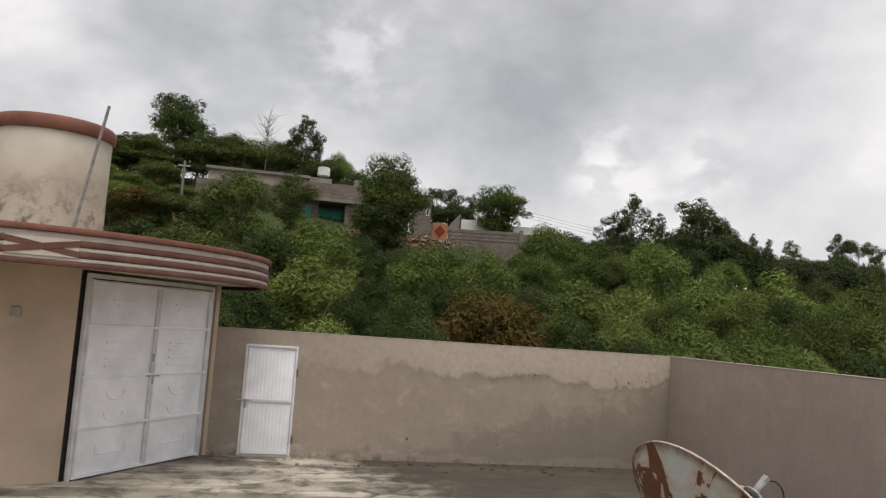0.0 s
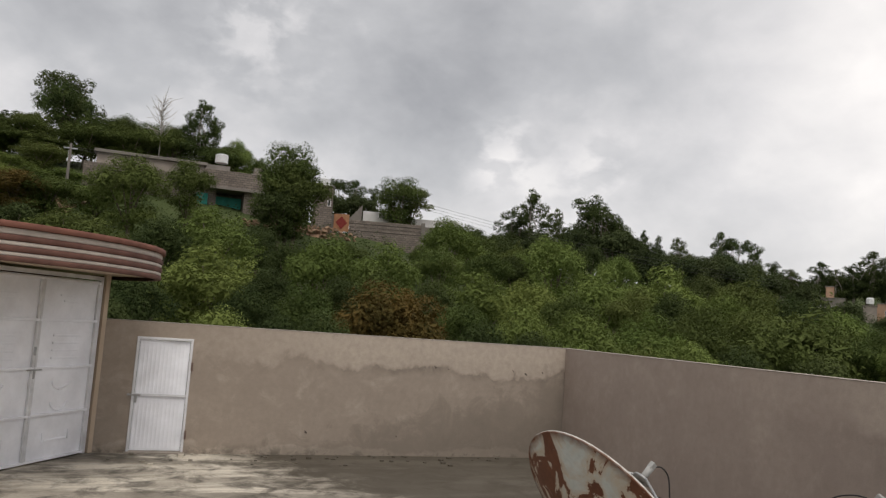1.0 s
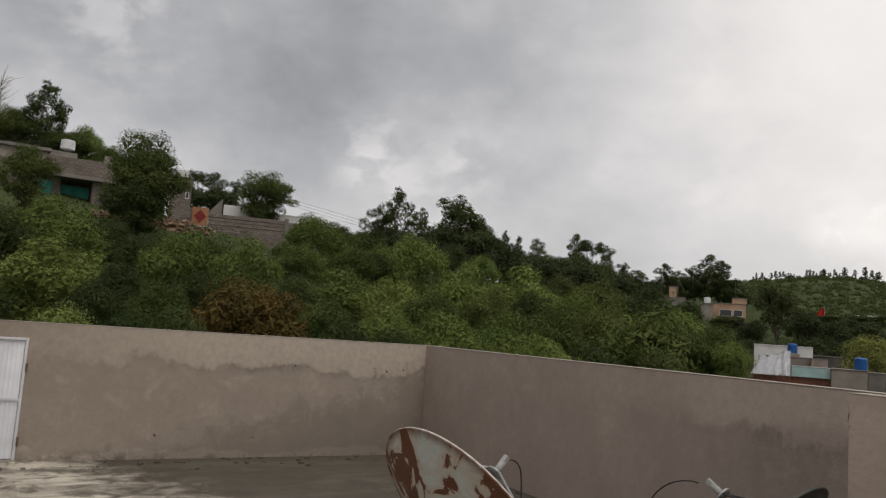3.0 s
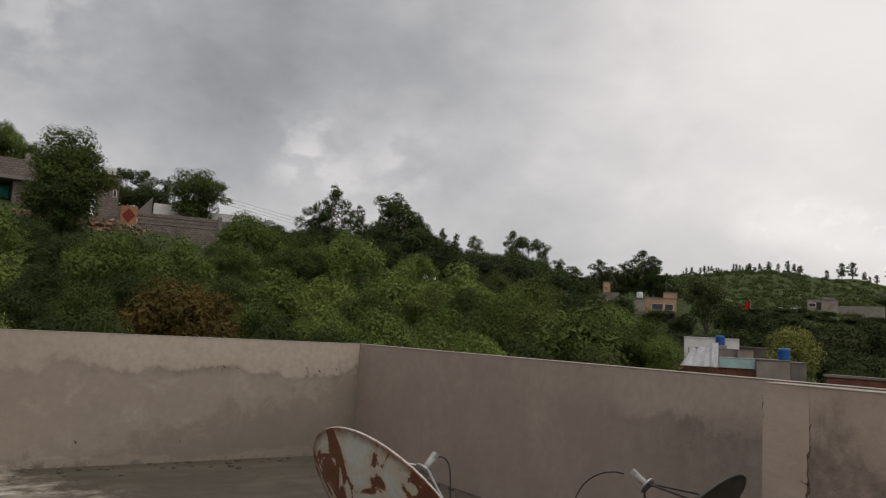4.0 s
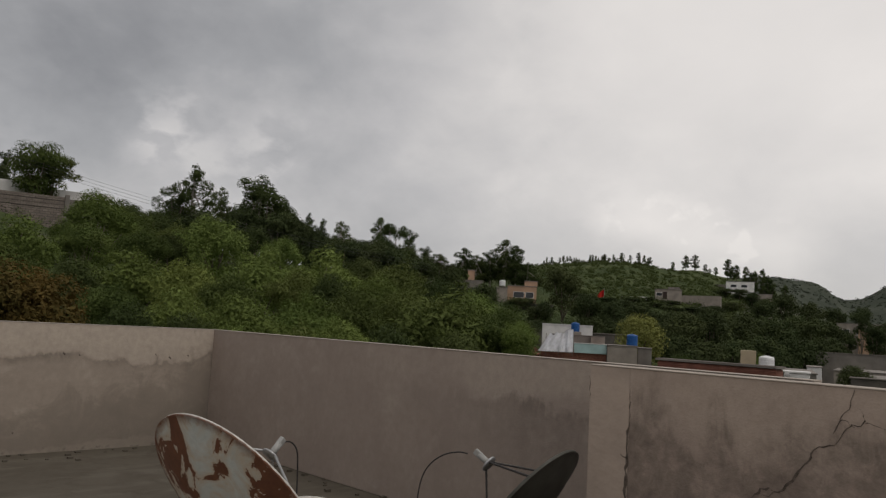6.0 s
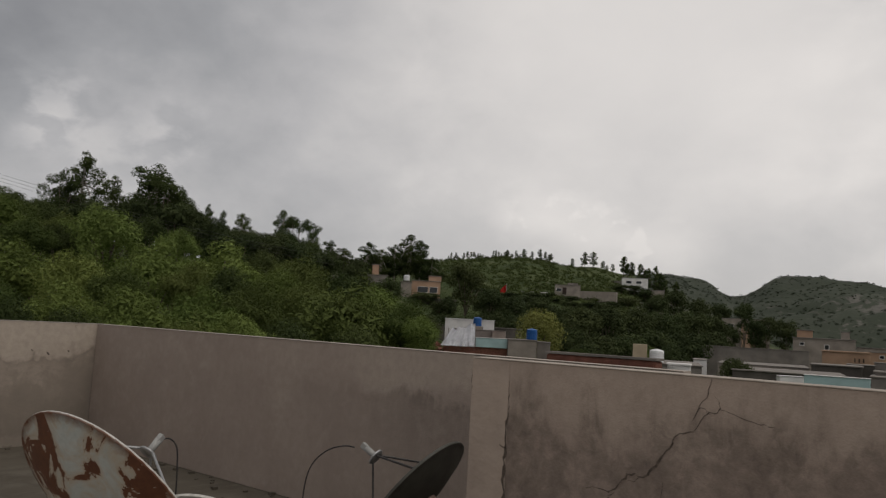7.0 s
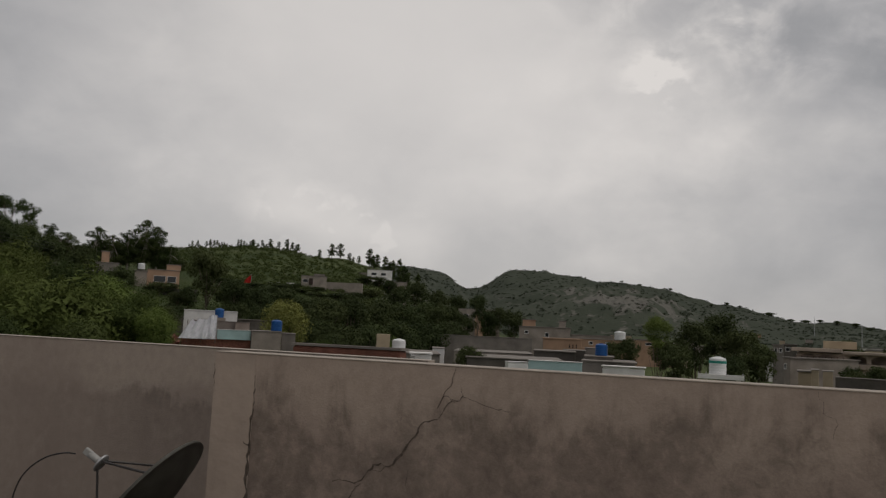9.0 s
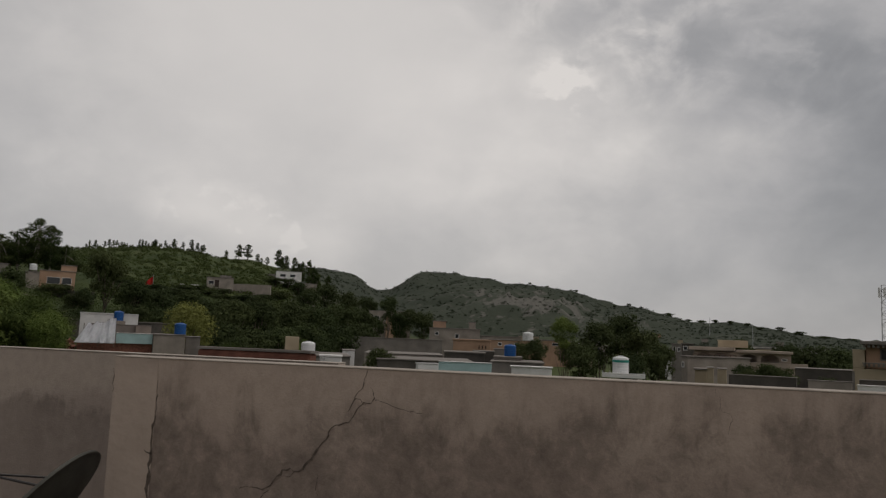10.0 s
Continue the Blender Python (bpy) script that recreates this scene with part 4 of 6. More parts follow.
# ---- trees: tapered trunk and limbs, crowns of many single leaf sprays ----
def leaf_cloud(name, rng, groups, mat, droop=0.5, up=0.35):
    """Leaf sprays in the shells of uneven lobes; a group is (lobes of (x, y, z, rx, rz), count, leaf size, inner radius, outer radius, fray)."""
    quads = []
    for lobes, count, size, r0, r1, fray in groups:
        lb = np.array(lobes)
        w = lb[:, 3] * lb[:, 3]
        at = lb[rng.choice(len(lb), count, p=w / w.sum())]
        d = rng.normal(size=(count, 3))
        d /= np.linalg.norm(d, axis=1)[:, None]
        r = rng.uniform(r0 ** 3, r1 ** 3, count) ** (1 / 3) * (1 + fray * np.abs(rng.normal(size=count)))
        c = at[:, :3] + d * r[:, None] * at[:, [3, 3, 4]]
        nrm = d + rng.normal(size=(count, 3)) * 0.52 + np.array([0, 0, up])
        nrm /= np.linalg.norm(nrm, axis=1)[:, None]
        t = np.cross(nrm, rng.normal(size=(count, 3)) + np.array([0, 0, -droop]))
        t /= np.linalg.norm(t, axis=1)[:, None] + 1e-9
        s = size * rng.uniform(0.55, 1.35, count)[:, None]
        ln, wd, lift = np.cross(nrm, t) * s, t * s * 0.40, nrm * s * 0.12
        quads.append(np.stack([c - ln, c + wd + lift, c + ln, c - wd + lift], 1).reshape(-1, 3))
    v = np.concatenate(quads)
    n = len(v) // 4
    me = bpy.data.meshes.new(name)
    me.vertices.add(len(v))
    me.vertices.foreach_set("co", v.astype(np.float32).ravel())
    k = np.arange(n) * 4
    tri = np.stack([k, k + 1, k + 2, k, k + 2, k + 3], 1).ravel().astype(np.int32)
    me.loops.add(len(tri))
    me.loops.foreach_set("vertex_index", tri)
    me.polygons.add(n * 2)
    me.polygons.foreach_set("loop_start", (np.arange(n * 2) * 3).astype(np.int32))
    me.polygons.foreach_set("loop_total", np.full(n * 2, 3, np.int32))
    me.update(calc_edges=True)
    me.materials.append(mat)
    return me


def clumps_on(rng, lobes, each, scale):
    """Small leaf clumps budding from the upper and outer skin of larger lobes."""
    out = []
    for x, y, z, rx, rz in lobes:
        for k in range(each):
            d = rng.normal(size=3) + np.array([0, 0, 0.45])
            d /= np.linalg.norm(d)
            q = rng.uniform(0.72, 1.0)
            s = rng.uniform(0.7, 1.25) * scale
            out.append((x + d[0] * rx * q, y + d[1] * rx * q, z + d[2] * rz * q, rx * s, rz * s * 0.85))
    return out


def join_tubes(segs, sides=7):
    bm = bmesh.new()
    for pts, r0, r1 in segs:
        b = tube(pts, r0, sides, r1)
        me = bpy.data.meshes.new("tmp")
        b.to_mesh(me)
        b.free()
        bm.from_mesh(me)
        bpy.data.meshes.remove(me)
    return bm


def make_tree(kind, seed, leaves, label, bark="bark", small=False):
    """One tree of height 1 and its parts at the origin, out of the way below the ground; copies stand in the place."""
    rng = np.random.default_rng(seed)
    lobes, limbs = [], []
    if kind == "bushy":          # broad feathery crown nearly to the ground, built of rounded masses
        for k in range(13):
            a = k * 2.399 + rng.uniform(-0.4, 0.4)
            rr = 0.30 * math.sqrt((k + 0.5) / 13) * rng.uniform(0.8, 1.15)
            h = 0.84 - 1.9 * rr * rr - rng.uniform(0.0, 0.16)
            lobes.append((rr * math.cos(a), rr * math.sin(a), h, rng.uniform(0.125, 0.185), rng.uniform(0.10, 0.145)))
        for k in range(7):
            a, rr = k * 0.9 + rng.uniform(-0.3, 0.3), rng.uniform(0.12, 0.24)
            lobes.append((rr * math.cos(a), rr * math.sin(a), rng.uniform(0.26, 0.48), rng.uniform(0.09, 0.13), rng.uniform(0.07, 0.10)))
        lobes += [(0.0, 0.0, 0.55, 0.22, 0.22), (0.0, 0.0, 0.28, 0.14, 0.14)]
        tr = [((0, 0, 0), (0.02, 0.01, 0.2), (0.0, 0.02, 0.42)), 0.028, 0.014]
    elif kind == "tall":         # eucalyptus: bare stem, separate clumps up a high crown
        for k in range(17):
            h = 0.24 + 0.68 * (k + rng.uniform(0, 0.8)) / 17
            rr = rng.uniform(0.05, 0.19) * (1.15 - abs(h - 0.5) * 1.5)
            a = k * 2.399 + rng.uniform(-0.5, 0.5)
            lobes.append((rr * math.cos(a), rr * math.sin(a), h, rng.uniform(0.05, 0.095), rng.uniform(0.045, 0.08)))
        lobes += [(0.0, 0.0, 0.93, 0.05, 0.06), (0.01, 0.0, 0.72, 0.07, 0.13), (0, 0, 0.5, 0.09, 0.14), (0, 0, 0.33, 0.11, 0.1)]
        tr = [((0, 0, 0), (0.01, 0.0, 0.3), (-0.01, 0.01, 0.62), (0.0, 0.0, 0.9)), 0.022, 0.006]
    elif kind == "round":        # open round crown on a clear stem
        for k in range(17):
            a, rr = k * 2.399 + rng.uniform(-0.3, 0.3), 0.32 * math.sqrt((k + 0.5) / 17)
            h = 0.66 + rng.uniform(-0.30, 0.26) * (1.1 - rr)
            lobes.append((rr * math.cos(a), rr * math.sin(a), h, rng.uniform(0.075, 0.12), rng.uniform(0.055, 0.085)))
        tr = [((0, 0, 0), (0.01, 0.0, 0.22), (0.0, 0.01, 0.48)), 0.026, 0.014]
    else:                        # weeping: domed crown with hanging sprays
        for k in range(16):
            a, rr = rng.uniform(0, 6.28), rng.uniform(0.1, 0.36)
            lobes.append((rr * math.cos(a), rr * math.sin(a), 0.78 - rr * rr * 2.6, 0.14, 0.16))
        lobes += [(0, 0, 0.82, 0.2, 0.14), (0, 0, 0.55, 0.3, 0.25)]
        tr = [((0, 0, 0), (0.02, 0.0, 0.25), (0.0, 0.02, 0.5)), 0.03, 0.018]
    top = Vector(tr[0][-1])
    limbs.append(tr)
    for l in lobes[:9]:
        p0 = Vector(tr[0][1]).lerp(top, rng.uniform(0.1, 0.9))
        p1 = Vector(l[:3])
        limbs.append([(p0, p0.lerp(p1, 0.5) + Vector((0, 0, 0.02)), p1), tr[1] * 0.42, tr[1] * 0.12])
    # leaves outside, broad sprays filling the inside, how full the inside is
    count = {"bushy": 13500, "tall": 8600, "round": 6500, "weeping": 6500}[kind]
    size = {"bushy": 0.0098, "tall": 0.0100, "round": 0.0135, "weeping": 0.016}[kind]
    fill = {"bushy": 3000, "tall": 620, "round": 260, "weeping": 900}[kind]
    if small:
        count, size, fill = count // 4, size * 1.9, fill // 2
    # bring the crown to unit height
    k = 0.99 / max(l[2] + l[4] for l in lobes)
    lobes = [(l[0], l[1], l[2] * k, l[3], l[4] * k) for l in lobes]
    e = new("tree")
    e.matrix_basis = pose(0, 0, -60)
    tagged(e, label, "tree")
    t = finish("trunk", join_tubes(limbs, 5 if small else 7), M[bark], e, smooth=True)
    buds = clumps_on(rng, lobes, 8, 0.32 if kind == "bushy" else 0.42)
    cloud = [(lobes, fill, 0.024 if not small else 0.036, 0.35, 0.80, 0.0), (lobes, count // 2, size, 0.74, 1.02, 0.06), (buds, count - count // 2, size, 0.4, 1.0, 0.20)]
    c = new("crown", leaf_cloud("crown", rng, cloud, M[leaves], 1.6 if kind == "weeping" else 0.5, 0.6))
    c.parent = e
    SPREAD[leaves + kind] = 1.94 * max(max(math.hypot(l[0], l[1]) + l[3] for l in lobes) * 0.76, 0.13)
    e["spread"] = SPREAD[leaves + kind]
    return e


SPREAD = {}
SPECIES = {
    "light": [make_tree("bushy", s, "leaf_light", "bushy light-green tree on the slope") for s in (1, 2, 3)],
    "mid": [make_tree("bushy", s, "leaf_mid", "bushy mid-green tree on the slope") for s in (4, 5)],
    "dark": [make_tree("bushy", s, "leaf_deep", "dense dark-green tree among the houses", small=True) for s in (6, 7)],
    "shade": [make_tree("bushy", 21, "leaf_dark", "dense dark-green shrub on the slope")],
    "brown": [make_tree("bushy", 8, "leaf_brown", "dense tree with bronze new leaves")],
    "tall": [make_tree("tall", s, "leaf_dark", "tall dark eucalyptus with a clumped crown", "bark_pale") for s in (9, 10, 11)],
    "open": [make_tree("round", s, "leaf_mid", "open-crowned tree on a clear stem") for s in (12, 13)],
    "roundark": [make_tree("round", s, "leaf_dark", "dark round-crowned tree on the hill") for s in (14, 15)],
    "far": [make_tree("tall", s, "leaf_dark", "small dark tree on the far ridge", small=True) for s in (16, 17)],
    "farround": [make_tree("tall", s, "leaf_dark", "small dark round tree on the far ridge", small=True) for s in (18, 19)],
    "weeping": [make_tree("weeping", 20, "leaf_weep", "domed light-green tree with drooping sprays")],
}
USED = set()
TREES = random.Random(11)
STOUT = {"shade": 1.12, "light": 1.12, "mid": 1.12, "dark": 1.15, "brown": 1.0, "tall": 2.6, "open": 1.25, "roundark": 1.25, "far": 9.0, "farround": 9.0, "weeping": 1.1}


def plant(kind, az, d, el, width=None, group="", base=None, pick=None):
    """A tree at a bearing and distance whose top stands at elevation el; width in degrees."""
    z1 = rise(el, d)
    z0 = ground_at(az, d) - 0.1 if base is None else base
    h = max(1.2, z1 - z0)
    src = SPECIES[kind][TREES.randrange(len(SPECIES[kind])) if pick is None else pick]
    w = h if width is None else (2 * d * math.tan(radians(width / 2))) / src["spread"]
    if kind.startswith("far"):
        w = min(w, h * 1.25)
    x, y = polar(az, d)
    tall = min(h, w * STOUT[kind])
    m = Matrix.Translation((x, y, z0)) @ Matrix.Rotation(TREES.uniform(0, 6.28), 4, "Z") @ Matrix.Diagonal((w, w, tall, 1))
    if src.name not in USED:
        USED.add(src.name)
        src.matrix_basis = m
        ob = src
    else:
        ob = copy_thing(src, pose(0, 0, 0))
        ob.matrix_basis = m
    # a longer stem lifts the crown where the ground falls away
    lift = h / tall - 1.0
    for c in ob.children:
        if c.name.startswith("crown"):
            c.location.z = lift
        else:
            c.scale.z = 1.0 + lift
    if group:
        ob["group"] = group
    return ob


def plant_all():
    hill = "trees on the slope"
    # single trees that stand out
    plant("roundark", -8.0, 92, 14.8, 3.7, hill)
    plant("roundark", -10.4, 95, 11.9, 2.6, hill)
    plant("tall", -11.7, 92, 11.8, 2.0, hill)
    plant("mid", -5.2, 90, 12.7, 4.2, hill)
    plant("mid", -2.6, 92, 12.6, 4.0, hill)
    plant("tall", 0.55, 88, 14.7, 2.6, hill)
    plant("tall", 1.5, 89, 13.6, 1.6, hill)
    plant("mid", -0.8, 90, 12.8, 3.0, hill)
    plant("light", 3.4, 88, 12.3, 2.2, hill)
    plant("mid", 4.8, 92, 11.2, 2.2, hill)
    plant("mid", 7.1, 64, 12.6, 4.8, hill)
    plant("mid", 7.6, 63, 11.0, 5.2, hill)
    plant("shade", 6.6, 62, 9.6, 4.6, hill)
    plant("roundark", 10.8, 95, 10.3, 2.0, hill)
    plant("tall", 12.1, 98, 10.3, 1.8, hill)
    plant("tall", 13.6, 98, 10.0, 1.3, hill)
    plant("mid", 15.4, 80, 10.9, 3.7, hill)
    plant("open", 16.2, 81, 10.2, 3.0, hill)
    plant("tall", 25.4, 88, 10.6, 2.8, hill)
    plant("roundark", 24.2, 88, 8.9, 2.4, hill)
    plant("tall", 27.3, 92, 9.2, 1.9, hill)
    plant("tall", 30.1, 90, 10.4, 3.8, hill)
    plant("roundark", 30.6, 90, 9.6, 4.4, hill)
    plant("tall", 31.9, 92, 8.8, 2.0, hill)
    plant("tall", 33.7, 105, 7.9, 1.3, hill)
    plant("tall", 34.7, 105, 7.6, 0.9, hill)
    plant("tall", 36.1, 105, 7.5, 1.5, hill)
    plant("tall", 39.0, 110, 8.0, 1.6, hill)
    plant("roundark", 39.9, 110, 7.6, 2.2, hill)
    plant("tall", 41.2, 118, 7.2, 1.6, hill)
    for az, el, w in ((42.6, 6.0, 1.5), (43.6, 5.5, 1.6), (45.4, 6.1, 1.5), (46.4, 5.6, 1.4), (47.4, 6.0, 1.6), (48.5, 6.85, 2.0), (49.3, 6.4, 1.6), (50.2, 5.2, 1.5)):
        plant("tall", az, 172, el, w, "dark trees below the ridge")
    for az, el, w in ((21.5, 7.3, 2.2), (23.0, 7.0, 2.4), (28.5, 7.6, 2.4), (32.8, 7.2, 2.2), (35.3, 6.3, 2.4), (37.5, 6.2, 2.6), (38.6, 6.3, 2.4), (42.0, 5.2, 3.0), (44.5, 4.6, 2.6)):
        plant("dark", az, 100, el, w, hill)
    for az, el, w in ((22.4, 6.2, 3.2), (25.0, 6.9, 3.4), (26.6, 7.4, 2.8), (29.0, 7.9, 3.2), (31.6, 7.9, 3.4), (34.2, 6.6, 3.2), (36.4, 6.0, 3.2), (38.2, 5.8, 3.0), (40.4, 5.9, 3.0), (33.0, 7.4, 2.4), (-11.5, 10.6, 4.0), (-9.5, 10.9, 4.0), (-6.8, 11.9, 4.4), (-4.0, 12.2, 4.0), (2.0, 11.6, 3.4), (5.6, 10.4, 3.4), (12.4, 9.2, 3.0), (10.6, 9.0, 2.6), (-13.0, 10.0, 4.0)):
        plant("mid" if az < 8 else "dark", az, 84 if az > 8 else 87, el, w, hill)
    for az, el, w in ((42.2, 4.9, 2.2), (43.4, 4.7, 2.0), (44.6, 4.8, 2.0), (45.8, 5.2, 2.0), (47.0, 5.2, 2.0), (48.2, 5.6, 2.0), (49.2, 5.2, 2.0), (50.4, 4.4, 1.8)):
        plant("dark", az, 178, el, w, "dark trees below the ridge")
    for az, el, w in ((33.6, 6.7, 2.4), (34.9, 6.5, 2.4), (36.6, 6.4, 2.4), (38.0, 6.1, 2.4), (39.4, 6.6, 2.6), (41.0, 6.0, 2.4), (42.4, 5.4, 2.4), (24.0, 7.8, 2.6), (26.0, 7.6, 2.4), (29.0, 8.2, 3.0), (31.2, 8.4, 3.0), (32.2, 7.8, 2.4)):
        plant("shade", az, 104, el, w, hill)
    plant("shade", -8.2, 90, 14.5, 3.6, hill)
    for az, d, el, w, k in ((-13.4, 74, 9.6, 3.8, "light"), (-11.4, 72, 9.0, 3.6, "light"), (-9.4, 76, 10.2, 3.4, "mid"), (-7.9, 73, 8.6, 3.0, "light"), (-12.6, 66, 7.6, 3.8, "mid"), (-9.9, 64, 7.2, 3.6, "light"), (-14.6, 68, 8.6, 4.0, "mid"), (0.9, 60, 7.0, 3.0, "mid"), (-5.6, 62, 8.2, 3.6, "light")):
        plant(k, az, d, el, w, hill)
    for az, el, w in ((-10.2, 12.0, 3.4), (-6.4, 12.4, 3.2), (-4.4, 12.8, 3.4), (-2.8, 12.4, 3.0), (-1.2, 12.6, 3.0), (2.6, 12.0, 2.6), (-12.2, 11.4, 3.4)):
        plant("mid", az, 88, el, w, hill)
    for az, d, el, w, k in ((20.6, 86, 7.6, 3.0, "shade"), (21.8, 70, 6.9, 3.2, "mid"), (23.2, 74, 7.2, 3.0, "shade"), (20.9, 60, 6.3, 3.4, "light"), (24.6, 66, 6.6, 3.0, "mid"), (26.2, 66, 6.6, 3.0, "shade"), (29.6, 66, 6.8, 3.0, "shade"), (17.6, 60, 6.0, 2.8, "mid")):
        plant(k, az, d, el, w, hill)
    plant("brown", 15.0, 21.5, 3.1, 8.0, hill)
    plant("brown", -10.6, 60, 8.2, 4.0, hill)
    # crowns before the upper houses
    for az, d, el, w, k in ((-12.1, 62, 8.5, 4.3, "light"), (-8.7, 60, 8.4, 4.1, "mid"), (-3.7, 55, 10.7, 4.8, "mid"), (0.0, 58, 10.5, 3.5, "mid"), (-7.0, 46, 6.4, 5.7, "mid"), (1.9, 45, 7.4, 6.0, "light"),
                            (-1.5, 42, 6.3, 4.4, "shade"), (-10.7, 50, 6.1, 4.3, "shade"), (5.2, 54, 6.2, 3.2, "shade"), (7.3, 46, 5.4, 3.4, "shade"), (11.6, 56, 5.8, 3.4, "mid"), (14.5, 42, 6.1, 5.0, "light"),
                            (18.5, 46, 6.2, 3.4, "mid"), (19.3, 52, 8.2, 4.4, "light"), (22.3, 48, 6.1, 3.4, "mid"), (24.4, 54, 5.8, 3.4, "shade"), (27.3, 52, 7.2, 4.7, "light"), (31.9, 58, 6.0, 3.2, "light"),
                            (34.9, 46, 5.6, 5.5, "light"), (37.6, 54, 5.0, 3.4, "shade"), (40.3, 50, 5.2, 5.0, "mid"), (43.6, 54, 3.9, 4.0, "shade")):
        plant(k, az, d, el, w, hill)
    # closer rows, then the shrubs over the parapet
    for az, d, el, w, k in ((2.1, 33, 4.8, 8.0, "light"), (-3.1, 28, 2.5, 5.5, "shade"), (-7.6, 30, 3.2, 6.0, "mid"), (9.6, 36, 6.0, 5.6, "light"), (14.0, 36, 4.6, 5.4, "mid"), (6.3, 30, 3.4, 3.6, "shade"),
                            (21.6, 38, 4.4, 6.3, "light"), (25.8, 35, 3.9, 4.9, "light"), (30.5, 44, 5.5, 5.0, "light"), (18.4, 32, 3.4, 4.0, "shade"), (28.4, 33, 3.4, 3.8, "mid"), (33.0, 36, 3.8, 4.2, "mid"), (35.9, 36, 3.6, 3.8, "shade"),
                            (38.6, 38, 3.7, 4.6, "light"), (43.9, 30, 3.9, 9.4, "mid"), (48.7, 29, 2.0, 4.4, "mid"), (49.7, 28, 0.9, 2.8, "light"), (46.6, 33, 3.0, 4.4, "light"), (41.0, 33, 3.2, 4.2, "mid"),
                            (5.0, 24, 2.0, 4.4, "shade"), (8.9, 25, 2.3, 4.6, "mid"), (11.6, 27, 3.2, 3.6, "shade"), (20.4, 25, 2.2, 4.0, "mid"), (24.9, 26, 2.1, 5.0, "light"), (29.5, 24, 1.9, 7.0, "light"), (33.6, 28, 2.3, 5.2, "light"), (37.4, 30, 2.8, 5.2, "mid"),
                            (2.3, 20, 0.3, 7.0, "light"), (6.6, 19, 0.0, 4.2, "shade"), (10.2, 20, 0.6, 4.6, "shade"), (21.7, 18.5, 0.6, 5.0, "shade"), (25.9, 19, 0.2, 4.6, "shade"), (33.3, 20, 0.1, 5.8, "mid"), (29.2, 18, -0.6, 4.6, "light"), (37.0, 21, 0.4, 4.6, "light"), (40.6, 22, 0.2, 5.6, "shade"), (45.0, 22, 0.0, 5.2, "shade"), (-5.0, 21, 0.5, 5.0, "shade"), (-9.0, 24, 1.4, 5.6, "mid")):
        plant(k, az, d, el, w, hill)
    # among the village
    vill = "trees among the village houses"
    plant("dark", 52.8, 110, 5.1, 2.7, vill)
    for az, d, el, w in ((49.6, 135, 2.55, 1.9), (46.9, 118, 3.5, 2.3), (50.9, 112, 2.0, 1.6), (54.7, 118, 3.2, 2.2), (56.4, 122, 2.6, 2.4), (60.0, 108, 2.2, 2.6), (61.6, 100, 2.2, 3.0), (63.2, 104, 2.4, 2.8)):
        plant("dark", az, d, el, w, vill)
    plant("weeping", 58.5, 82, 1.9, 4.0, vill)
    for az, d, el, w in ((64.2, 262, 3.85, 1.3), (65.1, 262, 3.85, 1.2), (65.9, 258, 3.65, 1.2), (66.8, 255, 3.3, 1.2), (98.0, 60, -1.0, 1.5), (99.3, 58, -0.95, 2.0), (100.5, 58, -1.1, 1.7), (59.0, 196, 3.0, 1.2), (60.6, 194, 2.85, 1.4), (63.4, 192, 2.6, 1.4)):
        plant("dark", az, d, el, w, vill)
    plant("dark", 51.6, 120, 2.4, 1.4, vill)
    for az, d, el, w in ((54.4, 140, 2.9, 2.2), (56.3, 140, 2.6, 2.4), (58.3, 135, 2.7, 2.0), (60.3, 120, 2.2, 3.0), (61.9, 118, 2.0, 2.8), (63.5, 115, 2.3, 2.6), (65.4, 125, 2.3, 3.0), (67.3, 130, 2.2, 2.8), (69.3, 140, 2.1, 2.6), (70.8, 150, 2.0, 2.2),
                        (61.0, 85, 0.6, 2.8), (62.8, 82, 0.3, 3.2), (64.9, 84, 0.4, 3.0), (66.8, 90, 0.8, 3.0), (68.8, 95, 0.8, 3.0), (70.5, 100, 0.9, 2.8), (61.8, 66, -0.4, 3.0), (67.8, 75, -0.2, 2.6), (72.2, 46, -0.9, 2.0),
                        (72.6, 170, 2.9, 1.5), (73.4, 160, 1.8, 1.6), (75.2, 160, 1.9, 1.8), (74.1, 165, 2.0, 1.2), (50.0, 95, 0.9, 2.2), (52.6, 100, 1.0, 2.4), (54.8, 105, 1.5, 2.2), (56.6, 110, 1.4, 2.2),
                        (57.4, 175, 2.7, 1.8), (62.4, 190, 2.5, 1.6), (64.6, 210, 2.9, 1.6), (66.6, 230, 3.0, 1.8), (68.0, 250, 3.6, 1.6), (69.6, 260, 3.1, 1.8), (71.0, 270, 2.8, 1.6),
                        (88.2, 58, 1.6, 2.6), (89.8, 60, 2.3, 3.0), (91.2, 58, 1.2, 2.6), (92.4, 52, 0.3, 2.4), (87.0, 55, 0.1, 2.6), (90.4, 50, -0.4, 2.8), (86.0, 58, 0.2, 1.8), (83.6, 80, 0.2, 1.8), (82.5, 90, -0.1, 1.6),
                        (97.8, 95, 0.7, 1.6), (100.6, 130, 0.6, 2.0), (102.3, 85, 0.55, 3.0), (103.9, 80, 0.45, 3.0), (100.9, 88, 0.4, 2.6), (101.2, 95, -0.3, 2.2), (99.6, 52, -0.9, 1.4), (103.2, 48, -1.6, 2.0), (98.2, 48, -1.3, 1.6)):
        plant("dark", az, d, el, w, vill)
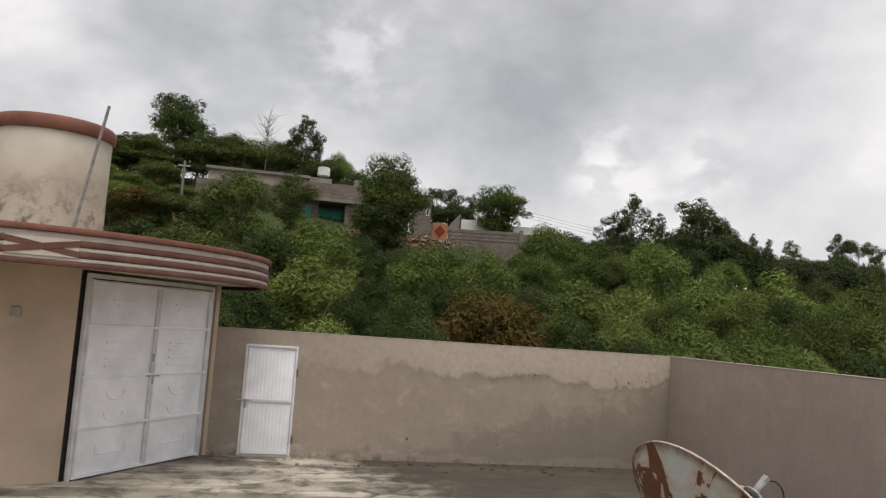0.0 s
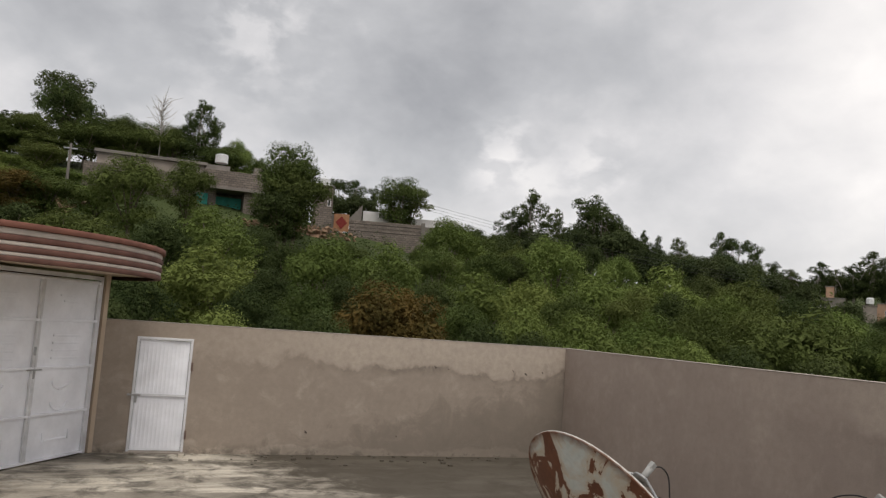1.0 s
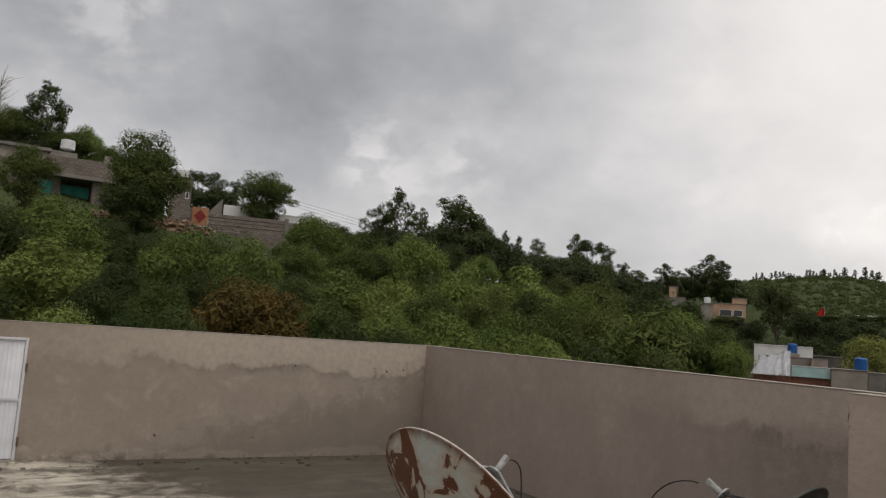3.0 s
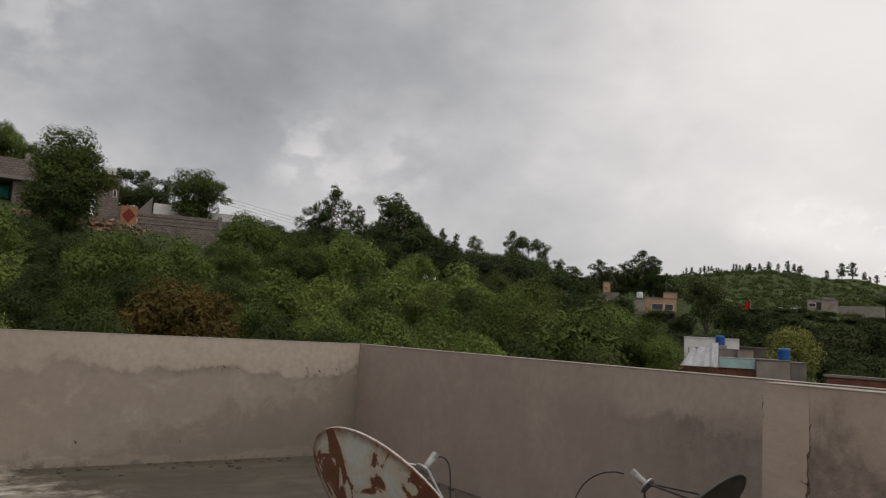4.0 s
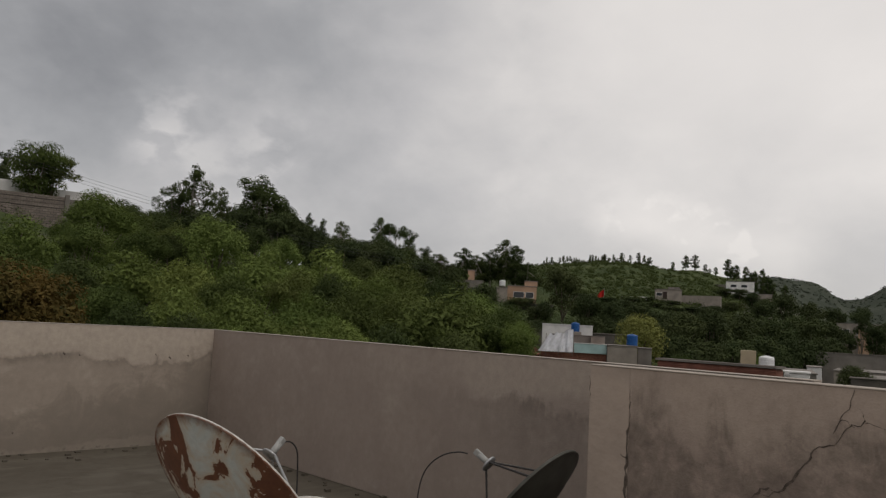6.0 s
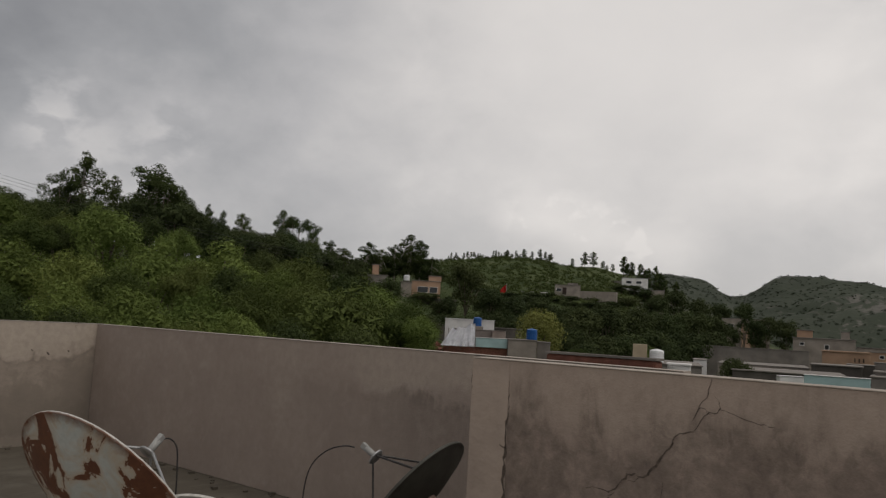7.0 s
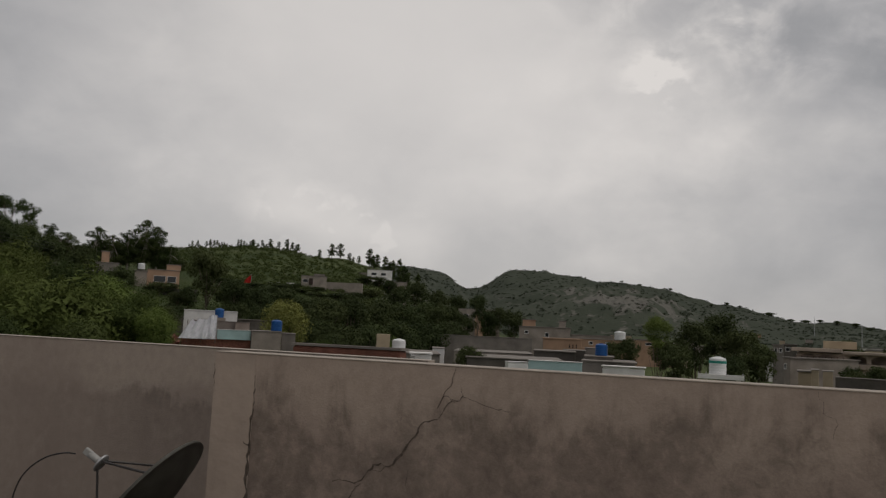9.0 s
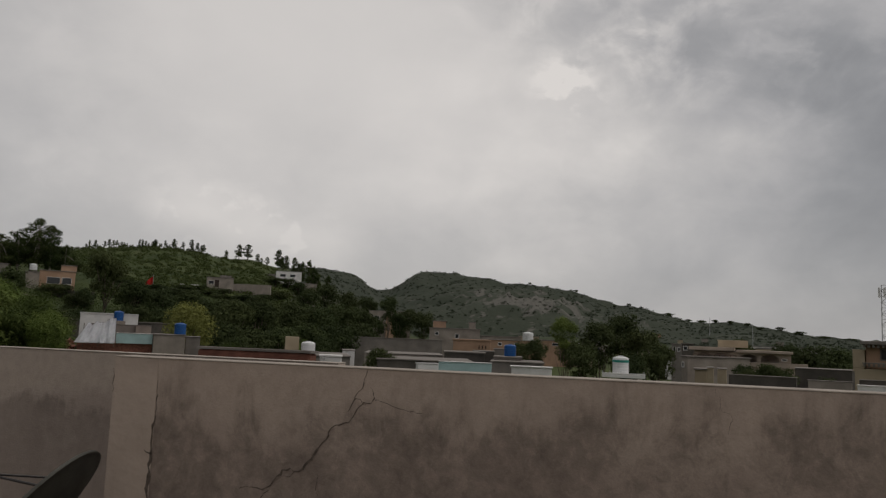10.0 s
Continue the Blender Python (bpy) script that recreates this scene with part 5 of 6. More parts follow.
    for az, d, el, w in ((59.3, 190, 2.6, 1.8), (60.8, 188, 2.3, 1.8), (62.0, 186, 2.4, 1.8), (63.0, 185, 2.4, 1.6), (63.8, 270, 3.2, 1.2), (65.0, 268, 3.3, 1.2), (66.0, 262, 3.2, 1.4), (47.5, 138, 2.3, 1.2), (49.0, 136, 1.7, 1.2), (46.2, 136, 3.0, 1.8), (44.7, 136, 3.0, 1.8), (56.0, 180, 2.9, 1.8), (57.9, 185, 3.0, 1.6), (53.9, 180, 3.1, 1.6), (71.8, 200, 1.3, 1.4), (73.6, 205, 1.2, 1.4), (68.6, 210, 2.2, 1.8), (70.0, 215, 2.0, 1.6)):
        plant("dark", az, d, el, w, vill)
    for az, d, el, w, k in ((44.3, 70, 1.6, 3.4, "mid"), (45.9, 66, 1.0, 3.2, "light"), (48.6, 74, 0.7, 3.0, "mid"), (49.8, 80, 0.9, 2.4, "dark"), (46.8, 88, 1.9, 2.6, "dark"), (48.2, 100, 1.6, 2.2, "mid"), (43.6, 84, 2.6, 3.2, "mid"), (45.2, 100, 2.5, 2.6, "dark"), (51.0, 105, 1.0, 1.8, "dark"), (49.9, 64, -0.4, 1.8, "mid")):
        plant(k, az, d, el, w, vill)
    plant("dark", 50.3, 140, 2.55, 1.3, vill)
    plant("dark", 49.2, 142, 2.3, 1.0, vill)
    plant("light", 85.6, 56, 1.9, 1.9, vill)
    plant("mid", 61.4, 55, -0.9, 1.8, vill)
    plant("light", 66.4, 60, -0.5, 1.6, vill)
    plant("light", 47.2, 70, 1.2, 3.4, vill)
    # along the ridges
    ridge = "trees along the ridge"
    rng = random.Random(3)
    for k in range(46):
        az = 51.4 + k * 0.165 + rng.uniform(-0.07, 0.07)
        plant("far" if rng.random() < 0.6 else "farround", az, 335, math.degrees(math.atan((ground_at(az, 335) - 1.731) / 335)) + rng.choice((0.2, 0.28, 0.35, 0.5, 0.6)), rng.uniform(0.2, 0.4), ridge)
    for az, el, w in ((56.4, 6.0, 0.6), (57.6, 6.0, 0.7), (58.6, 6.0, 0.7), (60.6, 5.6, 0.9), (64.6, 5.4, 0.9), (63.1, 5.2, 0.9), (65.8, 5.0, 0.9), (66.9, 4.8, 0.9), (57.0, 6.15, 0.5), (58.2, 6.2, 0.45), (59.0, 5.9, 0.5), (61.5, 6.1, 0.7), (62.1, 6.15, 0.7), (62.8, 5.5, 0.6), (63.5, 5.3, 0.6), (64.3, 5.9, 0.7), (64.9, 5.5, 0.6), (65.5, 5.4, 0.6), (66.1, 5.1, 0.7), (66.6, 5.3, 0.7), (67.2, 4.3, 0.8), (68.0, 4.2, 0.8)):
        plant("farround", az, 345, el, w, ridge)
    for az, el, w in ((83.0, 4.2, 0.25), (84.3, 4.1, 0.2), (86.4, 3.75, 0.35), (89.2, 3.1, 0.35), (90.2, 3.0, 0.4), (93.0, 2.2, 0.9), (94.3, 2.0, 0.7), (95.2, 2.05, 0.9), (96.1, 2.0, 0.5), (97.1, 1.6, 0.6), (99.0, 1.35, 0.8), (100.3, 1.3, 0.7), (101.5, 1.1, 0.9), (103.0, 0.95, 1.0), (104.5, 0.9, 1.0), (98.2, 1.4, 0.7)):
        plant("dark", az, 885, math.degrees(math.atan((ground_at(az, 885) - 1.731) / 885)) + 0.16 + 0.2 * w, max(w * 0.8, 0.3), ridge)


plant_all()


def make_undergrowth():
    """Low scrub over the slopes, one carpet of leaf clumps."""
    rng = np.random.default_rng(77)
    lobes = []
    for k in range(3400):
        az = rng.uniform(-16, 76)
        d = 20 * (90 / 20) ** rng.uniform(0, 1) if az < 47 else rng.uniform(60, 300)
        x, y = polar(az, d)
        s = rng.uniform(0.5, 1.3) * (1 if d < 100 else 2.0)
        lobes.append((x, y, ground_at(az, d) + s * 0.25, s, s * 0.6))
    me = leaf_cloud("undergrowth", rng, [(lobes, 190000, 0.13, 0.5, 1.0, 0.2)], M["leaf_dark"])
    tagged(new("undergrowth", me), "low dark scrub covering the slope", "undergrowth", kind="stuff")


make_undergrowth()


def make_hill_scrub():
    """Bushes dotted over the open hill and the far slopes."""
    rng = np.random.default_rng(78)
    lobes = []
    for k in range(1500):
        az = rng.uniform(49, 68)
        d = rng.uniform(190, 345)
        x, y = polar(az, d)
        s = rng.uniform(0.35, 1.1)
        lobes.append((x, y, ground_at(az, d) + s * 0.2, s, s * 0.7))
    me = leaf_cloud("hill_scrub", rng, [(lobes, 60000, 0.36, 0.5, 1.0, 0.15)], M["leaf_dark"])
    tagged(new("hill_scrub", me), "scattered bushes over the green hill", "scrub", kind="stuff")
    lobes = []
    for k in range(3600):
        az = rng.uniform(66, 106)
        d = rng.uniform(560, 930)
        x, y = polar(az, d)
        s = rng.uniform(0.7, 1.7)
        lobes.append((x, y, ground_at(az, d) + s * 0.2, s, s * 0.6))
    me = leaf_cloud("far_scrub", rng, [(lobes, 80000, 0.55, 0.5, 1.0, 0.15)], M["leaf_far"])
    tagged(new("far_scrub", me), "dark scrub over the far rocky hill", "scrub", kind="stuff")


make_hill_scrub()


def make_dead_tree():
    az, d = -2.1, 86
    x, y = polar(az, d)
    z = ground_at(az, d)
    h = rise(14.9, d) - z
    e = thing("dead_tree", (x, y, z), "bare dead tree with thin grey twigs", "tree")
    rng = random.Random(9)
    segs = [[((0, 0, 0), (0.05, 0, h * 0.4), (-0.1, 0, h * 0.72), (0.1, 0, h * 0.98)), 0.08, 0.02]]
    for k in range(60):
        h0 = h * rng.uniform(0.45, 0.85)
        a, r = rng.uniform(0, 6.28), rng.uniform(0.5, 1.9)
        p0 = (0.0, 0.0, h0)
        p1 = (r * 0.5 * math.cos(a), r * 0.5 * math.sin(a), h0 + rng.uniform(0.3, 0.8))
        p2 = (r * math.cos(a), r * math.sin(a), h0 + rng.uniform(0.6, 1.7))
        segs.append([(p0, p1, p2), 0.03, 0.012])
    part("trunk", join_tubes(segs, 5), M["bark_pale"], e, smooth=True)


make_dead_tree()


# ---- houses and village ----
class Site:
    """A spot seen square-on: local x to the right, y away, z up; spans are given by bearing and elevation."""

    def __init__(self, az, d):
        self.az, self.d = az, d
        self.x, self.y = polar(az, d)

    def thing(self, name, label, category, group=""):
        return thing(name, (self.x, self.y, 0.0), label, category, group, rz=-self.az)

    def X(self, a):
        return self.d * math.tan(radians(a - self.az))

    def Z(self, e):
        return rise(e, self.d)

    def ground(self):
        return ground_at(self.az, self.d) - 0.4


def add_window(e, x0, x1, z0, z1, y=0.0, frame_mat="white_wall", pane_mat="glass_dark", name="window"):
    w = part(name, boxes((x0, x0 + 0.06, y - 0.05, y + 0.02, z0, z1), (x1 - 0.06, x1, y - 0.05, y + 0.02, z0, z1), (x0 + 0.06, x1 - 0.06, y - 0.05, y + 0.02, z1 - 0.06, z1), (x0 + 0.06, x1 - 0.06, y - 0.05, y + 0.02, z0, z0 + 0.06)), M[frame_mat], e)
    part("pane", boxes((x0 + 0.062, x1 - 0.062, y - 0.012, y - 0.004, z0 + 0.062, z1 - 0.062)), M[pane_mat], w, "dark pane")
    return w


def building(az0, az1, el1, d, depth, mat, label, el0=None, lip=0.12, lip_mat="cement", windows=(), doors=(), group="village houses", name="house", turn=0.0):
    """A flat-roofed house or wall block with a roof lip or parapet edge and openings."""
    s = Site((az0 + az1) / 2, d)
    e = s.thing(name, label, "house" if name == "house" else name.replace("_", " "), group)
    if turn:
        e.matrix_basis = e.matrix_basis @ pose(0, 0, 0, 0, 0, turn)
    x0, x1, z1 = s.X(az0), s.X(az1), s.Z(el1)
    z0 = s.ground() if el0 is None else s.Z(el0)
    part("wall", boxes((x0, x1, 0.0, depth, z0, z1), bevel=0.03), M[mat], e)
    if lip:
        o = lip * 0.8
        part("roof", boxes((x0 - o, x1 + o, -o, depth + o, z1 + 0.004, z1 + lip), bevel=0.02), M[lip_mat], e, "flat roof slab edge")
    for a0, a1, e0, e1 in windows:
        add_window(e, s.X(a0), s.X(a1), s.Z(e0), s.Z(e1), -0.01)
    for a0, a1, e0, e1, m in doors:
        p = part("door", boxes((s.X(a0), s.X(a1), -0.05, -0.005, s.Z(e0), s.Z(e1)), bevel=0.01), M[m], e)
    return e, s


def water_tank(az, d, base_el, r, h, mat, label, base=None):
    x, y = polar(az, d)
    z = rise(base_el, d) if base is None else base
    e = thing("water_tank", (x, y, z), label, "water tank", "rooftop water tanks")
    prof = [(0, 0), (r * 0.96, 0), (r, h * 0.03)]
    for k in range(5):
        z0 = h * (0.06 + 0.15 * k)
        prof += [(r, z0), (r, z0 + h * 0.11), (r * 0.965, z0 + h * 0.12), (r * 0.965, z0 + h * 0.145)]
    prof += [(r, h * 0.82), (r * 0.93, h * 0.89), (r * 0.6, h * 0.95), (r * 0.32, h * 0.965)]
    part("shell", lathe(prof + [(0, h * 0.965)], 28), M[mat], e, smooth=False)
    part("lid", lathe([(0, h * 0.966), (r * 0.33, h * 0.966), (r * 0.34, h), (0, h * 1.01)], 20), M[mat], e)
    return e


def make_upper_houses():
    # long block house among the trees
    s = Site(-1.0, 76)
    e = s.thing("block_house", "unfinished grey block house with turquoise doors on the slope", "house")
    g = s.ground() - 1.0
    X, Z = s.X, s.Z
    part("wall", boxes((X(-6.8), X(1.0), 0.0, 7, g, Z(9.35)), bevel=0.03), M["block"], e, "grey block wall")
    part("roof_parapet", boxes((X(-6.1), X(1.1), 1.2, 7, Z(9.35) + 0.01, Z(10.2)), bevel=0.03), M["pale_cement"], e, "pale roof parapet")
    part("roof_slab", boxes((X(-6.3), X(1.3), 0.9, 7.2, Z(10.2) + 0.005, Z(10.42)), bevel=0.03), M["cement"], e)
    part("wall", boxes((X(1.02), X(5.35), -1.2, 6, Z(8.62), Z(9.75)), bevel=0.03), M["block"], e, "grey block upper wall")
    part("slab", boxes((X(0.95), X(5.5), -1.5, 6.1, Z(8.40), Z(8.615)), bevel=0.03), M["cement"], e, "cement floor slab")
    part("wall", boxes((X(1.02), X(2.05), -0.2, 6, g, Z(8.40) - 0.005), (X(3.95), X(5.35), -0.9, 6, g, Z(8.40) - 0.005), (X(2.05), X(3.95), 1.4, 6, g, Z(8.40) - 0.005), bevel=0.02), M["block"], e, "grey block lower wall")
    for a0, a1, y in ((2.12, 3.85, 0.9), (0.72, 1.45, -0.4)):
        dr = part("door", boxes((X(a0), X(a1), y, y + 0.08, Z(6.9), Z(8.1)), bevel=0.02), M["green_door"], e, "turquoise painted steel door")
        n = 4
        for k in range(n + 1):
            x = X(a0) + (X(a1) - X(a0)) * k / n
            part("stile", boxes((x - 0.04, x + 0.04, y - 0.05, y - 0.002, Z(6.9), Z(8.1)), bevel=0.01), M["green_door"], dr)
    part("lean_to_roof", boxes((X(2.2), X(4.2), 0.5, 3.0, Z(9.76), Z(9.95)), bevel=0.03), M["white_tank"], e, "pale sheet roof")
    part("pier", boxes((X(4.5), X(5.1), -0.9, -0.1, Z(9.76), Z(10.25)), bevel=0.02), M["pale_cement"], e)
    part("stair_room", boxes((X(1.2), X(2.9), 1.0, 4.5, Z(9.76), Z(10.35)), bevel=0.03), M["cement"], e)
    water_tank(2.2, 78.2, 10.36, 0.62, 0.95, "white_tank", "white plastic water tank on a block house")
    e2, s2 = building(9.0, 10.45, 9.55, 74, 4, "block", "narrow grey block house behind a tree", group="houses on the slope")
    add_window(e2, s2.X(10.05), s2.X(10.3), s2.Z(8.1), s2.Z(8.6), -0.01)
    water_tank(9.72, 76, 9.62, 0.55, 1.0, "white_tank", "white plastic water tank on a narrow house", base=rise(9.55, 74) + 0.13)
    # walled house with the red diamond panel
    s = Site(14.2, 75)
    e = s.thing("walled_house", "low grey block house behind a courtyard wall", "house")
    X, Z, g = s.X, s.Z, s.ground() - 1
    for k in range(4):
        z0, z1 = Z(6.2) + k * (Z(7.3) - Z(6.2)) / 4, Z(6.2) + (k + 1) * (Z(7.3) - Z(6.2)) / 4
        part("wall_course", boxes((X(11.78), X(17.15), -0.02 * (k % 2), 0.25, z0 + 0.004, z1 - 0.03), bevel=0.02), M["block"], e, "grey block wall course")
    part("wall_foot", boxes((X(11.78), X(17.15), -0.04, 0.3, g, Z(6.2)), bevel=0.02), M["block"], e)
    part("wall_end", boxes((X(17.16), X(17.45), -0.1, 0.4, g, Z(7.45)), bevel=0.03), M["cement"], e)
    part("side_wall", boxes((X(10.3), X(10.62), -0.1, 4, g, Z(7.55)), bevel=0.03), M["cement"], e)
    panel = part("panel", boxes((X(10.63), X(11.76), -0.14, 0.0, Z(6.35), Z(7.62)), bevel=0.02), M["orange_sign"], e, "faded orange square panel")
    bm = bmesh.new()
    c, zc, w = (X(10.63) + X(11.76)) / 2, (Z(6.35) + Z(7.62)) / 2, 0.56
    vs = [bm.verts.new((c + a, -0.143, zc + b)) for a, b in ((0, w * 1.15), (-w, 0), (0, -w * 1.15), (w, 0))]
    f = bm.faces.new(vs)
    r = bmesh.ops.extrude_face_region(bm, geom=[f])
    bmesh.ops.translate(bm, vec=(0, -0.03, 0), verts=[v for v in r["geom"] if isinstance(v, bmesh.types.BMVert)])
    bmesh.ops.recalc_face_normals(bm, faces=bm.faces)
    part("diamond", bm, M["sign_red"], panel, "dark red diamond")
    part("house_wall", boxes((X(12.7), X(20.5), 6, 11, g, Z(7.75)), bevel=0.03), M["cement"], e, "pale cement house wall")
    part("roof_parapet", boxes((X(12.65), X(15.6), 5.9, 11.1, Z(7.75) + 0.01, Z(8.62)), bevel=0.03), M["white_wall"], e, "pale roof parapet")
    part("roof_parapet", boxes((X(15.7), X(20.6), 7.0, 11.1, Z(7.75) + 0.01, Z(8.45)), bevel=0.03), M["white_wall"], e, "pale roof parapet")
    bm = bmesh.new()
    pts = [(X(11.4), Z(7.35)), (X(12.6), Z(7.35)), (X(12.6), Z(8.75))]
    lo, hi = [bm.verts.new((x, 3.0, z)) for x, z in pts], [bm.verts.new((x, 3.3, z)) for x, z in pts]
    bm.faces.new(lo)
    bm.faces.new(hi[::-1])
    for i in range(3):
        bm.faces.new((lo[i], hi[i], hi[(i + 1) % 3], lo[(i + 1) % 3]))
    bmesh.ops.recalc_face_normals(bm, faces=bm.faces)
    part("stair_gable", bm, M["cement"], e, "dark sloping stair wall")
    # spilled brick and earth below the houses
    rng = random.Random(21)
    for az, d, el, wd, n in ((5.6, 70, 6.2, 3.2, 130), (9.3, 71, 6.3, 3.6, 130), (-8.4, 66, 6.7, 2.4, 90), (50.7, 73, -1.25, 1.0, 60)):
        x0, y0 = polar(az, d)
        bm = bmesh.new()
        for k in range(n):
            u, v = rng.gauss(0, wd * 0.4), rng.gauss(0, 0.9)
            s = rng.uniform(0.08, 0.22)
            a = radians(-az)
            px, py = x0 + u * math.cos(a) - v * math.sin(a), y0 + u * math.sin(a) + v * math.cos(a)
            top = rise(el, d) + rng.uniform(-0.9, 0.25)
            box(bm, -s, s, -s * 0.7, s * 0.7, -s * 0.6, s * 0.6, 0, Matrix.Translation((px, py, top)) @ Euler((rng.uniform(-0.6, 0.6), rng.uniform(-0.6, 0.6), rng.uniform(0, 3))).to_matrix().to_4x4())
        r = bmesh.ops.create_icosphere(bm, subdivisions=3, radius=1.0)
        for vv in r["verts"]:
            vv.co = Vector((vv.co.x * wd * 0.62, vv.co.y * 1.5, vv.co.z * 0.9)) * (1 + 0.18 * noise.noise(vv.co * 2.3 + Vector((az, 0, 0))))
        bmesh.ops.transform(bm, matrix=Matrix.Translation((x0, y0, rise(el, d) - 1.3)) @ Matrix.Rotation(radians(-az), 4, "Z"), verts=r["verts"])
        tagged(finish("rubble_heap", bm, M["rubble"] if d > 60 and az < 40 else M["red_brick"]), "heap of spilled earth and broken brick", "rubble", kind="stuff")
    p = thing("utility_pole", (*polar(-7.7, 68), 0.0), "grey concrete utility pole on the slope", "pole")
    z0, z1 = ground_at(-7.7, 68) - 0.3, rise(10.3, 68)
    part("post", tube([(0, 0, z0), (0, 0, z1)], 0.14, 10, 0.09), M["cement"], p)
    part("crossarm", boxes((-0.5, 0.5, -0.05, 0.05, z1 - 0.45, z1 - 0.35), bevel=0.01), M["galv"], p)


make_upper_houses()


def make_wires():
    for k in range(3):
        e = thing("power_line", (0, 0, 0), "thin dark overhead power line", "cable", "power lines")
        a, b = Vector((*polar(13.5, 66), rise(9.7 - 0.22 * k, 66))), Vector((*polar(43.0, 70), rise(4.6 - 0.22 * k, 70)))
        part("wire", tube(arc(a, b, -0.7, 24), 0.009, 5), M["wire"], e)
    for k in range(2):
        e = thing("power_line", (0, 0, 0), "thin dark overhead power line", "cable", "power lines")
        a, b = Vector((*polar(-7.7, 68), rise(10.1 - 0.12 * k, 68))), Vector((*polar(1.0, 72), rise(10.7 - 0.2 * k, 72)))
        part("wire", tube(arc(a, b, -0.4, 16), 0.016, 5), M["wire"], e)


make_wires()


def make_village():
    b = building
    # upper hamlet
    b(44.9, 46.9, 3.6, 150, 8, "cement", "grey concrete house below dark trees", windows=((45.3, 45.7, 2.7, 3.1), (46.1, 46.5, 2.7, 3.1)))
    b(45.75, 46.25, 4.35, 153, 2, "peach", "narrow peach rooftop room", el0=3.6, lip=0.15, name="roof_room")
    b(47.95, 48.75, 3.2, 148, 5, "pale_cement", "narrow whitewashed house below the hill")
    b(48.75, 50.9, 3.35, 152, 8, "peach", "peach painted house with a dark veranda", windows=((49.2, 50.0, 2.5, 2.95), (50.1, 50.7, 2.5, 2.95)))
    b(50.0, 50.95, 3.75, 155, 4, "peach", "peach painted rooftop stair room", el0=3.36, name="roof_room")
    water_tank(48.35, 149, 3.4, 0.6, 1.1, "white_tank", "white plastic water tank on a narrow house", base=rise(3.3, 148) + 0.13)
    b(49.3, 52.2, 2.1, 140, 3, "dark_wall", "dark stone retaining wall", lip=0.0, name="retaining_wall")
    b(41.6, 43.2, 4.9, 160, 6, "cement", "grey cement house behind trees", windows=((42.0, 42.4, 4.2, 4.6),))
    b(50.2, 57.5, 0.15, 98, 3, "dark_wall", "long dark courtyard wall", lip=0.1, name="courtyard_wall")
    # white house with a tarpaulin, blue tanks
    b(51.45, 55.1, 0.66, 85, 6, "white_wall", "white rooftop parapet house", el0=None, lip=0.08, lip_mat="white_wall")
    b(52.2, 55.0, -0.05, 80, 3, "cement", "brownish cement lean-to behind a tarpaulin", lip=0.06)
    b(55.0, 56.0, -0.05, 79, 3, "pale_cement", "small pale cement room", lip=0.06)
    b(53.4, 54.3, 0.22, 83.2, 1.3, "pale_cement", "small cement tank plinth by a white house", lip=0.0, name="tank_plinth")
    water_tank(53.85, 83.85, 0.22, 0.46, 1.0, "blue_tank", "blue plastic water tank on a white house", base=rise(0.22, 83.2) + 0.01)
    b(51.4, 56.15, -1.32, 72, 7, "red_brick", "low red brick house wall", lip=0.0)
    e, s = b(53.8, 56.15, -0.62, 71.8, 0.3, "cyan_wall", "pale turquoise rooftop parapet", el0=-1.31, lip=0.05, lip_mat="white_wall", name="parapet")
    b(56.2, 58.3, -0.64, 71, 5, "pale_cement", "grey cement rooftop room", lip=0.08)
    b(58.32, 59.3, -0.72, 72, 4, "cement", "grey cement rooftop room with a dark gap", lip=0.06)
    water_tank(57.92, 73, -0.5, 0.5, 1.05, "blue_tank", "blue plastic water tank on a grey room", base=rise(-0.64, 71) + 0.09)
    part_site = Site(52.55, 71.0)
    e = part_site.thing("tarpaulin", "white plastic sheet draped over a frame", "tarpaulin")
    bm = bmesh.new()
    nx, nz = 40, 22
    rng = random.Random(4)
    grid = []
    for i in range(nx + 1):
        col = []
        for j in range(nz + 1):
            u, v = i / nx, j / nz
            x = part_site.X(51.2 + 0.75 * v) * (1 - u) + part_site.X(53.75) * u
            topz = part_site.Z(-0.05 + 0.35 * u + 0.22 * noise.noise(Vector((u * 7.0, 0.5, 0))))
            z = part_site.Z(-1.33) * (1 - v) + topz * v
            y = -0.45 + 1.1 * v + 0.42 * noise.noise(Vector((u * 7.0 + v, v * 0.7, 3.0))) + 0.16 * noise.noise(Vector((u * 19.0 - v, v * 1.4, 8.0)))
            col.append(bm.verts.new((x, y, z)))
        grid.append(col)
    for i in range(nx):
        for j in range(nz):
            bm.faces.new((grid[i][j], grid[i + 1][j], grid[i + 1][j + 1], grid[i][j + 1]))
    r = bmesh.ops.solidify(bm, geom=bm.faces[:], thickness=0.02)
    part("sheet", bm, M["tarp"], e, smooth=True)
    for a in (51.75, 52.7, 53.7):
        part("post", tube([(part_site.X(a), 0.75, part_site.Z(-1.6)), (part_site.X(a), 0.75, part_site.Z(0.0))], 0.03, 6), M["bark"], e)
    # flag on its pole
    s = Site(55.65, 190)
    e = s.thing("flag", "red flag on a thin pole among trees", "flag")
    part("pole", tube([(0.55, 0, s.ground()), (0.55, 0, s.Z(3.5))], 0.05, 8), M["galv"], e)
    bm = bmesh.new()
    cols = []
    for i in range(13):
        u = i / 12
        x = 0.52 - 1.5 * u
        cols.append([bm.verts.new((x, 0.25 * math.sin(u * 6), s.Z(2.75) - 0.5 * u * u + (s.Z(3.42) - s.Z(2.75)) * k * (1 - 0.45 * u))) for k in (0, 0.5, 1)])
